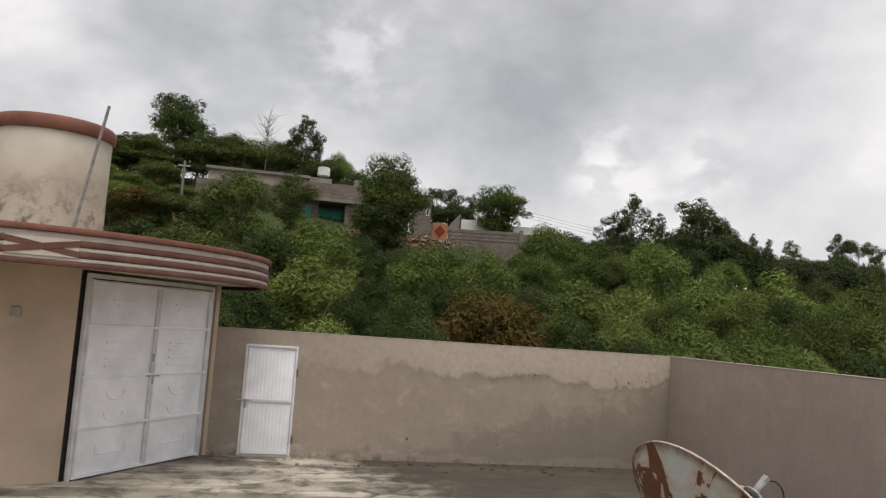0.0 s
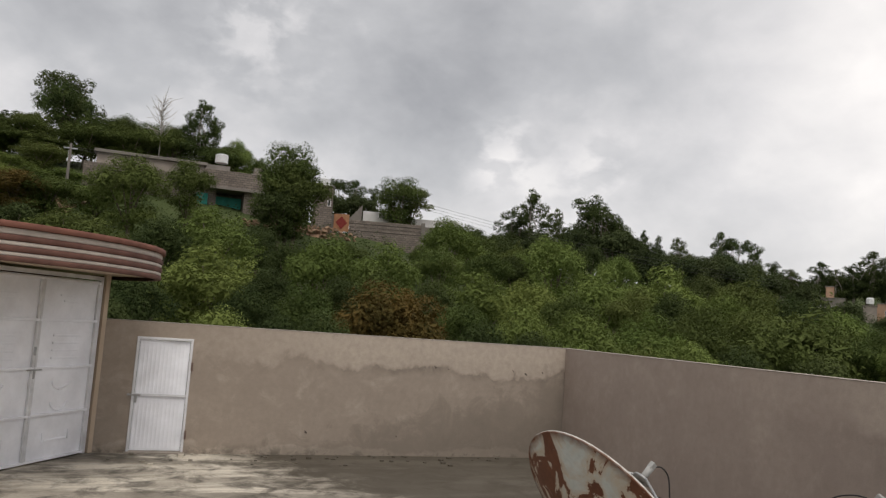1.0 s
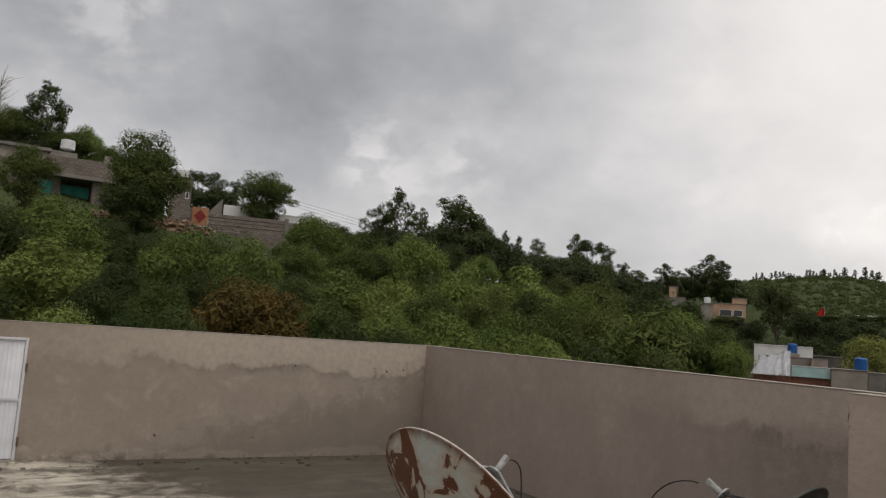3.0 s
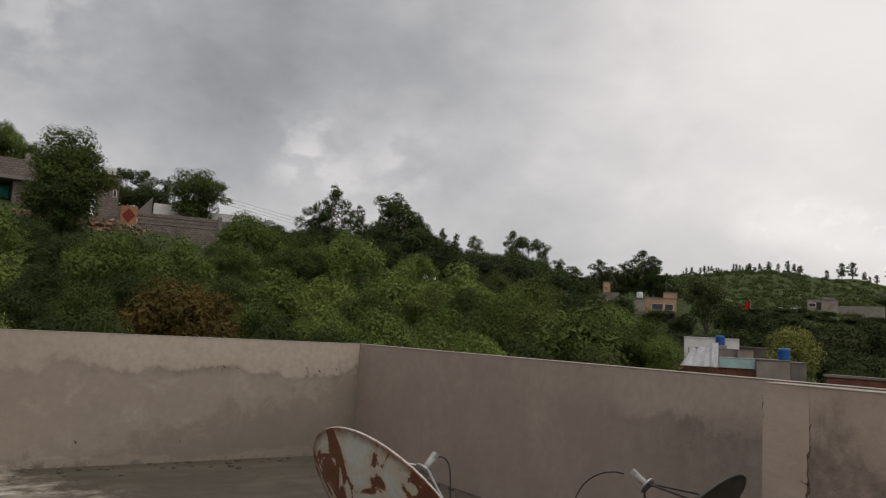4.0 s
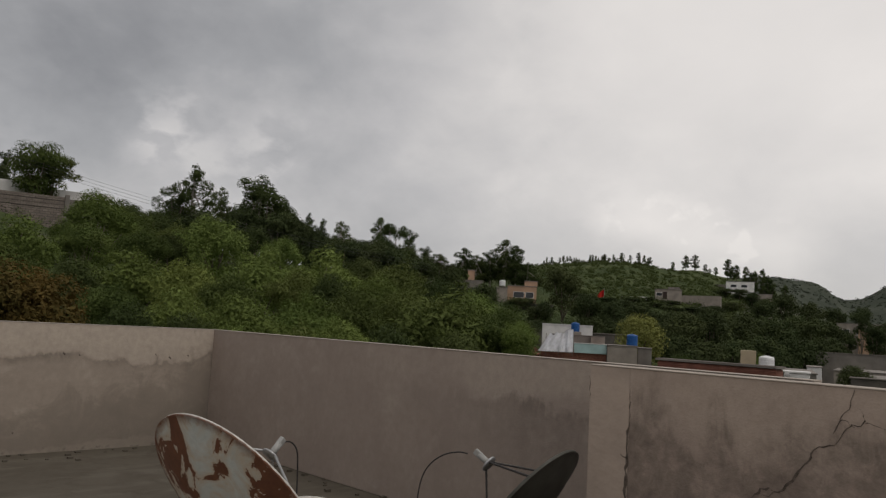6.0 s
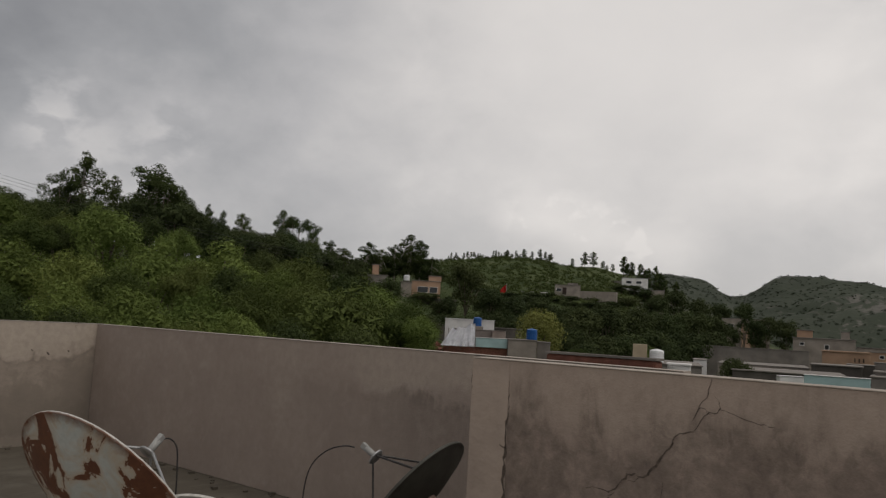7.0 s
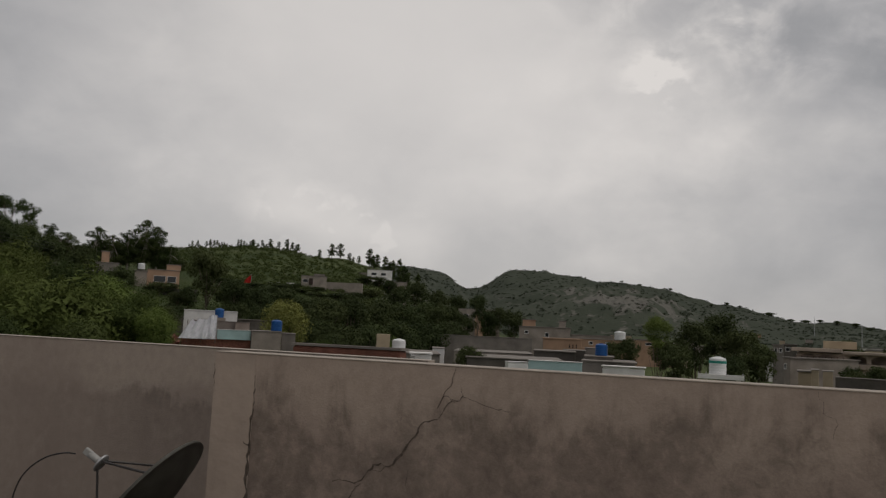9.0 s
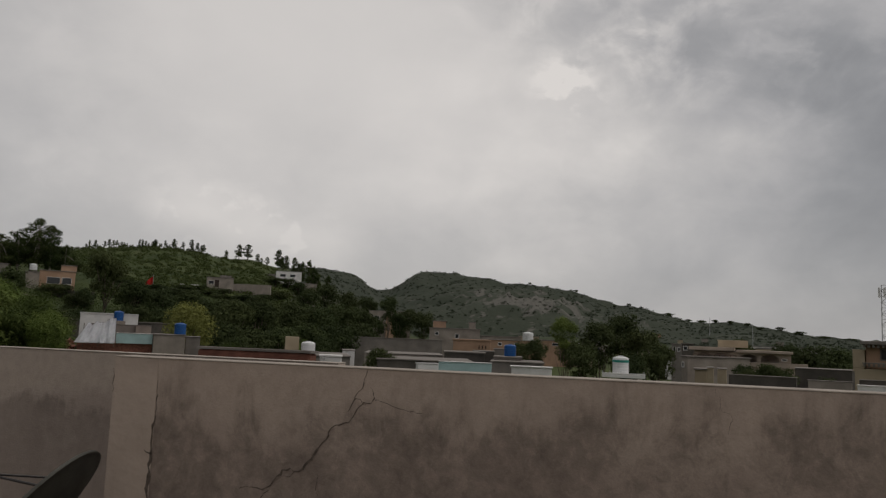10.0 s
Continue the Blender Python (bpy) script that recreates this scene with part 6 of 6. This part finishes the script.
    for c0, c1 in zip(cols, cols[1:]):
        for k in range(2):
            bm.faces.new((c0[k], c1[k], c1[k + 1], c0[k + 1]))
    bmesh.ops.solidify(bm, geom=bm.faces[:], thickness=0.02)
    part("cloth", bm, M["red_cloth"], e, "red cloth")
    # buildings on the green hill
    e, s = b(59.4, 61.25, 3.58, 204, 8, "pale_cement", "unfinished grey concrete house on the hillside", windows=((59.5, 59.9, 3.1, 3.35),), group="hillside houses")
    # no opening is cut: a near-black panel gives the bay's inner shade
    part("dark_bay", boxes((s.X(59.95), s.X(60.25), -0.06, -0.006, s.Z(2.9), s.Z(3.42)), bevel=0.02), M["dark_gap"], e, "dark panel standing for the bay's shade")
    part("roof_room", boxes((s.X(60.3), s.X(61.1), 2.0, 6.0, s.Z(3.66), s.Z(3.8)), bevel=0.02), M["cement"], e)
    b(61.2, 63.9, 3.22, 203, 1, "pale_cement", "long pale boundary wall on the hillside", lip=0.0, name="boundary_wall", turn=-14)
    b(56.8, 58.9, 3.0, 200, 1, "white_wall", "pale boundary wall on the hillside", lip=0.0, name="boundary_wall")
    b(63.5, 65.0, 4.05, 300, 8, "cement", "grey flat-roofed building on the hillside", group="hillside houses")
    b(64.2, 66.05, 4.3, 285, 8, "white_wall", "long white building on the hillside", group="hillside houses", windows=((64.5, 64.9, 3.9, 4.1), (65.2, 65.6, 3.9, 4.1)))
    b(65.97, 67.2, 3.48, 270, 5, "pale_cement", "low grey building on the hillside", group="hillside houses")
    b(71.1, 74.2, 1.72, 260, 8, "pale_cement", "long two-storey pale house with a brown band", windows=((71.5, 71.9, 1.0, 1.35), (72.3, 72.7, 1.0, 1.35), (73.2, 73.6, 1.0, 1.35)), group="hillside houses")
    b(72.4, 73.6, 1.35, 258, 1, "peach", "peach painted front room block", lip=0.05, group="hillside houses")
    # red-edged neighbour parapet and its tanks
    e, s = b(59.3, 68.0, -1.52, 8.6, 0.2, "red_brick", "brick-red neighbouring parapet with cement capping", lip=0.02, lip_mat="cement", name="parapet", turn=-25)
    e, s = b(68.1, 69.7, -1.75, 14, 0.6, "white_wall", "small white rooftop box with a vent", lip=0.02, lip_mat="white_wall", name="roof_box", windows=((68.2, 68.42, -2.05, -1.88),))
    b(65.25, 66.25, -0.42, 50, 0.9, "yellow_wall", "pale cement rooftop chimney block", lip=0.0, name="chimney_block")
    water_tank(66.92, 50, -1.75, 0.44, 0.92, "white_tank", "white plastic water tank by a chimney block")
    b(64.5, 70.0, -1.78, 48, 8, "cement", "flat grey cement roof nearby", lip=0.08)
    # compound walls and houses of the plain
    b(69.9, 76.7, -0.28, 96, 0.4, "cement", "long grey cement compound wall", lip=0.08, name="compound_wall")
    b(71.0, 76.8, -1.42, 62, 8, "pale_cement", "low whitewashed flat roof", lip=0.06)
    b(69.4, 70.3, -1.3, 55, 4, "white_wall", "small white rooftop room", lip=0.05)
    b(72.0, 79.0, -1.85, 45, 6, "dark_wall", "low mossy cement roof", lip=0.08)
    b(75.7, 79.45, 0.6, 112, 9, "pale_cement", "beige two-storey house with small roof rooms", windows=((76.1, 76.4, 0.1, 0.35), (77.6, 77.9, -0.1, 0.25)))
    b(75.95, 76.9, 1.12, 113, 3, "peach", "small peach room on a roof", el0=0.6, name="roof_room")
    b(78.6, 79.1, 1.1, 116, 2, "pale_cement", "small pale box on a roof", el0=0.6, name="roof_room")
    e, s = b(77.5, 80.3, -0.2, 80, 6, "peach", "peach painted house with arched windows", lip=0.12, lip_mat="peach")
    for a in (79.35, 79.6, 79.85):
        add_window(e, s.X(a), s.X(a + 0.16), s.Z(-0.85), s.Z(-0.5), -0.01, "peach")
    b(80.2, 84.0, -0.1, 105, 6, "peach", "brown brick house row", lip=0.1, windows=((80.8, 81.1, -0.5, -0.25), (82.0, 82.3, -0.5, -0.25)))
    b(79.5, 82.5, 0.15, 125, 6, "pale_cement", "flat-roofed beige house behind shops", lip=0.12)
    b(82.3, 83.8, 0.25, 140, 6, "yellow_wall", "pale yellow house behind shops", lip=0.12)
    water_tank(83.0, 100, -0.3, 0.7, 1.1, "white_tank", "white plastic water tank on a brown house", base=rise(-0.1, 105) + 0.1)
    b(76.9, 79.9, -1.15, 58, 4, "dark_wall", "dark block shed with a flat roof", lip=0.1)
    b(79.0, 80.6, -0.98, 62, 3, "dark_wall", "dark block wall with a plastered edge", lip=0.06)
    b(80.55, 82.2, -0.75, 64, 2, "cement", "grey railed rooftop wall", lip=0.05)
    b(76.6, 80.5, -1.84, 30, 0.25, "cyan_wall", "pale turquoise parapet with white capping", lip=0.03, lip_mat="white_wall", name="parapet")
    b(75.0, 76.7, -2.02, 31, 0.25, "white_wall", "white slanting rooftop parapet wall", lip=0.03, lip_mat="white_wall", name="parapet", turn=25)
    b(81.95, 84.9, -2.02, 28, 0.3, "white_wall", "white cement parapet with rusty pipe ends", lip=0.06, lip_mat="white_wall", name="parapet")
    b(80.4, 84.2, -1.72, 52, 5, "cement", "grey cement roof with a slab edge", lip=0.1)
    b(80.6, 82.6, -1.38, 54, 3, "cement", "grey cement rooftop room", lip=0.1)
    water_tank(81.75, 55.2, -1.3, 0.42, 0.85, "blue_tank", "blue plastic water tank on a cement room", base=rise(-1.38, 54) + 0.11)
    # tank on its platform
    s = Site(89.9, 42)
    e = s.thing("tank_platform", "white cement tank platform on short piers", "platform")
    X, Z = s.X, s.Z
    part("slab", boxes((X(88.45), X(91.45), -0.6, 0.9, Z(-2.42), Z(-2.18)), bevel=0.02), M["white_wall"], e)
    part("kerb", boxes((X(88.45), X(91.45), -0.6, -0.5, Z(-2.18) + 0.002, Z(-2.08)), bevel=0.01), M["white_wall"], e)
    for a in (88.8, 90.95):
        part("pier", boxes((X(a), X(a + 0.3), -0.3, 0.5, Z(-3.4), Z(-2.42) - 0.002), bevel=0.01), M["white_wall"], e)
    for a in (88.5, 89.0, 91.35):
        part("stub", tube([(X(a), -0.55, Z(-2.08)), (X(a), -0.55, Z(-1.95))], 0.03, 8), M["galv"], e)
    b(87.5, 92.5, -2.9, 44, 6, "cement", "grey roof below the tank platform", lip=0.0)
    tank = water_tank(89.75, 42.2, -2.15, 0.42, 0.95, "white_tank", "white ribbed plastic water tank on a platform", base=rise(-2.18, 42) + 0.01)
    part("band", lathe([(0.424, 0.60), (0.43, 0.61), (0.43, 0.72), (0.424, 0.73)], 28), M["green_door"], tank, "printed green band")
    # street and the arcaded house
    b(93.2, 94.0, 0.1, 120, 5, "cement", "grey house along the street", windows=((93.3, 93.5, -0.4, -0.1), (93.6, 93.8, -0.4, -0.1)))
    b(93.9, 94.7, 0.15, 110, 5, "dark_wall", "dark grey shop house with shutters", windows=((94.0, 94.3, -0.3, 0.0),))
    b(92.7, 93.4, -0.25, 140, 5, "white_wall", "white house along the street", windows=((92.8, 93.0, -0.7, -0.45),))
    b(93.7, 94.5, -0.75, 70, 6, "pale_cement", "pale shop fronts along the street", windows=((93.8, 94.1, -1.5, -1.1),), turn=-60)
    s = Site(98.0, 75)
    e = s.thing("arcaded_house", "pale two-storey house with arched verandas", "house", "village houses")
    X, Z = s.X, s.Z
    g = s.ground()
    part("upper_wall", boxes((X(94.7), X(101.0), 2.2, 9, Z(-1.2), Z(-0.22)), bevel=0.03), M["pale_cement"], e, "shaded upper wall")
    part("roof_slab", boxes((X(94.4), X(97.4), -0.5, 9.2, Z(-0.22), Z(0.02)), bevel=0.03), M["cream_wall"], e, "pale roof slab")
    part("roof_slab", boxes((X(97.5), X(101.1), 0.0, 9.2, Z(-0.30), Z(-0.12)), bevel=0.03), M["cream_wall"], e, "pale roof slab")
    part("roof_room", boxes((X(96.2), X(98.3), 5.0, 8.5, Z(0.03), Z(0.56)), bevel=0.03), M["yellow_wall"], e, "pale yellow roof room")
    part("lower_wall", boxes((X(94.75), X(102.0), 0.5, 9, g, Z(-1.21)), bevel=0.03), M["cream_wall"], e, "pale lower wall")
    part("parapet", boxes((X(97.3), X(102.0), 0.2, 0.45, Z(-1.25), Z(-0.92)), bevel=0.02), M["cream_wall"], e)
    part("balcony_slab", boxes((X(94.6), X(97.6), -0.9, 0.4, Z(-0.78), Z(-0.68)), bevel=0.02), M["white_wall"], e, "pale balcony slab")
    # arcade wall pierced by segmental arches
    bm = bmesh.new()
    holes = [(94.9, 95.9), (96.0, 97.0), (97.75, 98.85), (99.1, 100.25)]
    z_lo, z_sp, z_hi = Z(-0.90), Z(-0.62), Z(-0.30)
    xs = [X(94.7)] + [v for h in holes for v in (X(h[0]), X(h[1]))] + [X(101.0)]
    for i in range(0, len(xs), 2):
        box(bm, xs[i], xs[i + 1], 0.6, 0.85, z_lo, z_hi)
    for a0, a1 in holes:
        x0, x1 = X(a0), X(a1)
        n = 12
        for k in range(n):
            u0, u1 = k / n, (k + 1) / n
            um = (u0 + u1) / 2
            zc = z_sp + (z_hi - 0.12 - z_sp) * (1 - abs(2 * um - 1) ** 3)
            box(bm, x0 + (x1 - x0) * u0, x0 + (x1 - x0) * u1, 0.6, 0.85, zc, z_hi)
    part("arcade", bm, M["cream_wall"], e, "pale arcade wall with arches")
    add_window(e, X(94.95), X(95.4), Z(-1.75), Z(-1.35), 0.48, "cement")
    add_window(e, X(99.0), X(99.5), Z(-1.75), Z(-1.4), 0.48, "cement")
    for k in range(9):
        x = X(94.7) + (X(97.5) - X(94.7)) * k / 8
        part("baluster", tube([(x, -0.8, Z(-0.68)), (x, -0.8, Z(-0.52))], 0.035, 6), M["rust_edge"], e)
    part("handrail", boxes((X(94.65), X(97.55), -0.84, -0.76, Z(-0.52), Z(-0.48)), bevel=0.01), M["rust_edge"], e)
    add_window(e, X(100.4), X(100.75), Z(-0.78), Z(-0.6), 0.58)
    dr = part("door", boxes((X(96.0), X(96.75), 0.42, 0.49, Z(-1.6), Z(-0.85)), bevel=0.02), M["dark_gap"], e, "dark barred balcony door")
    for k in range(5):
        x = X(96.05) + (X(96.7) - X(96.05)) * k / 4
        part("bar", tube([(x, 0.38, Z(-1.55)), (x, 0.38, Z(-0.9))], 0.03, 6), M["rust_edge"], dr)
    b(95.6, 96.05, -1.45, 62, 3, "yellow_wall", "pale yellow gate pier by the street", lip=0.05)
    b(96.3, 96.9, -1.5, 50, 2, "yellow_wall", "pale yellow wall end", lip=0.05)
    b(97.0, 101.3, -1.85, 46, 0.4, "dark_wall", "dark stained cement yard wall", lip=0.04, name="yard_wall", turn=-8)
    b(94.8, 95.6, -1.62, 66, 3, "yellow_wall", "pale shop front under a slab", lip=0.12)
    b(101.2, 104.8, -1.2, 60, 3, "dark_wall", "dark shed roof in a yard", lip=0.05, name="shed")
    b(102.0, 104.6, -1.95, 44, 0.3, "pale_cement", "pale low yard wall", lip=0.04, name="yard_wall")
    # yellow house with a fringe of slab ends
    s = Site(106.6, 48)
    e = s.thing("yellow_house", "pale yellow two-storey house with dark slab fringes", "house", "village houses")
    X, Z, g = s.X, s.Z, s.ground()
    part("wall", boxes((X(104.65), X(108.6), 0.0, 6, g, Z(-1.0)), bevel=0.03), M["yellow_wall"], e)
    part("side_wall", boxes((X(104.65), X(105.35), 0.0, 6, Z(-1.0), Z(0.22)), bevel=0.03), M["yellow_wall"], e)
    part("upper_wall", boxes((X(105.4), X(108.6), 0.3, 6, Z(-1.0), Z(0.55)), bevel=0.03), M["peach"], e, "peach painted upper wall")
    part("roof_slab", boxes((X(105.1), X(108.8), -0.4, 6, Z(0.55) + 0.005, Z(0.78)), bevel=0.03), M["cement"], e, "dark cement roof slab")
    for row, (z0, z1) in enumerate(((0.36, 0.55), (-0.86, -0.68))):
        for k in range(12):
            a = 105.25 + k * 0.27
            part("corbel", boxes((X(a), X(a + 0.14), -0.3, 0.29 if row == 0 else -0.005, Z(z0), Z(z1)), bevel=0.01), M["cement"], e)
    part("slab", boxes((X(105.2), X(108.8), -0.35, -0.004, Z(-0.68), Z(-0.60)), bevel=0.01), M["cement"], e)
    add_window(e, X(106.2), X(107.2), Z(-0.45), Z(0.3), 0.29, "cement")
    part("drain", boxes((X(104.6), X(104.75), -0.05, -0.004, Z(-2.4), Z(-1.2))), M["cement"], e)
    b(105.0, 108.6, -1.75, 40, 0.3, "dark_wall", "dark painted wall round a yard", lip=0.03, name="yard_wall")
    b(104.9, 108.6, -2.1, 36, 0.3, "white_wall", "grey-white low wall with pillars", lip=0.03, lip_mat="white_wall", name="yard_wall")
    # masts
    s = Site(106.55, 210)
    e = s.thing("telecom_mast", "tall grey lattice telecom mast", "mast")
    z0, z1, w = s.ground(), s.Z(4.4), 0.85
    for x in (-w, w):
        for y in (-w, w):
            part("leg", tube([(x, y, z0), (x * 0.8, y * 0.8, z1)], 0.10, 6), M["galv"], e)
    n = 16
    for k in range(n):
        a, c = z0 + (z1 - z0) * k / n, z0 + (z1 - z0) * (k + 1) / n
        sgn = 1 if k % 2 else -1
        part("brace", tube([(-w * sgn, -w, a), (w * sgn * 0.95, -w, c)], 0.06, 5), M["galv"], e)
        part("brace", tube([(-w, -w, c), (w, -w, c)], 0.05, 5), M["galv"], e)
    for k in range(3):
        part("antenna", boxes((-1.4 + k * 1.1, -0.9 + k * 1.1, -1.3, -1.05, z1 - 3.0, z1 - 0.6), bevel=0.05), M["white_wall"], e, "pale panel antenna")
    for az, d, e0, e1 in ((98.55, 520, 0.8, 1.65), (95.75, 700, 1.4, 2.1)):
        s = Site(az, d)
        e = s.thing("thin_mast", "thin grey radio mast in the distance", "mast")
        part("pole", tube([(0, 0, s.ground()), (0, 0, s.Z(e1))], 0.35, 6, 0.12), M["galv"], e)
    # distant houses scattered on the plain and the low ridge
    rng = random.Random(8)
    mats = ["pale_cement", "cement", "white_wall", "yellow_wall", "pale_cement", "peach"]
    for k in range(46):
        az = rng.uniform(77, 104)
        d = rng.uniform(170, 420)
        w = math.degrees(rng.uniform(6, 13) / d)
        el = rng.uniform(-0.55, 0.05) + (0.1 if d > 300 else 0)
        if 84.5 < az < 93 and d < 250:
            continue
        wn_ = [(az + w * 0.2, az + w * 0.35, el - 0.35, el - 0.15), (az + w * 0.6, az + w * 0.75, el - 0.35, el - 0.15)]
        b(az, az + w, el, d, 8, rng.choice(mats), "small flat-roofed house in the distance", lip=0.25, windows=wn_, group="distant houses")
    for az, d, w in ((93.6, 620, 0.35), (95.2, 640, 0.45), (97.3, 600, 0.5), (98.9, 560, 0.4), (100.0, 650, 0.5), (92.2, 640, 0.25), (102.2, 600, 0.5), (89.0, 620, 0.2)):
        el = math.degrees(math.atan((ground_at(az, d) + 3.5 - 1.731) / d))
        b(az, az + w, el, d, 6, rng.choice(mats), "small pale house on the low ridge", lip=0.25, group="distant houses")


make_village()
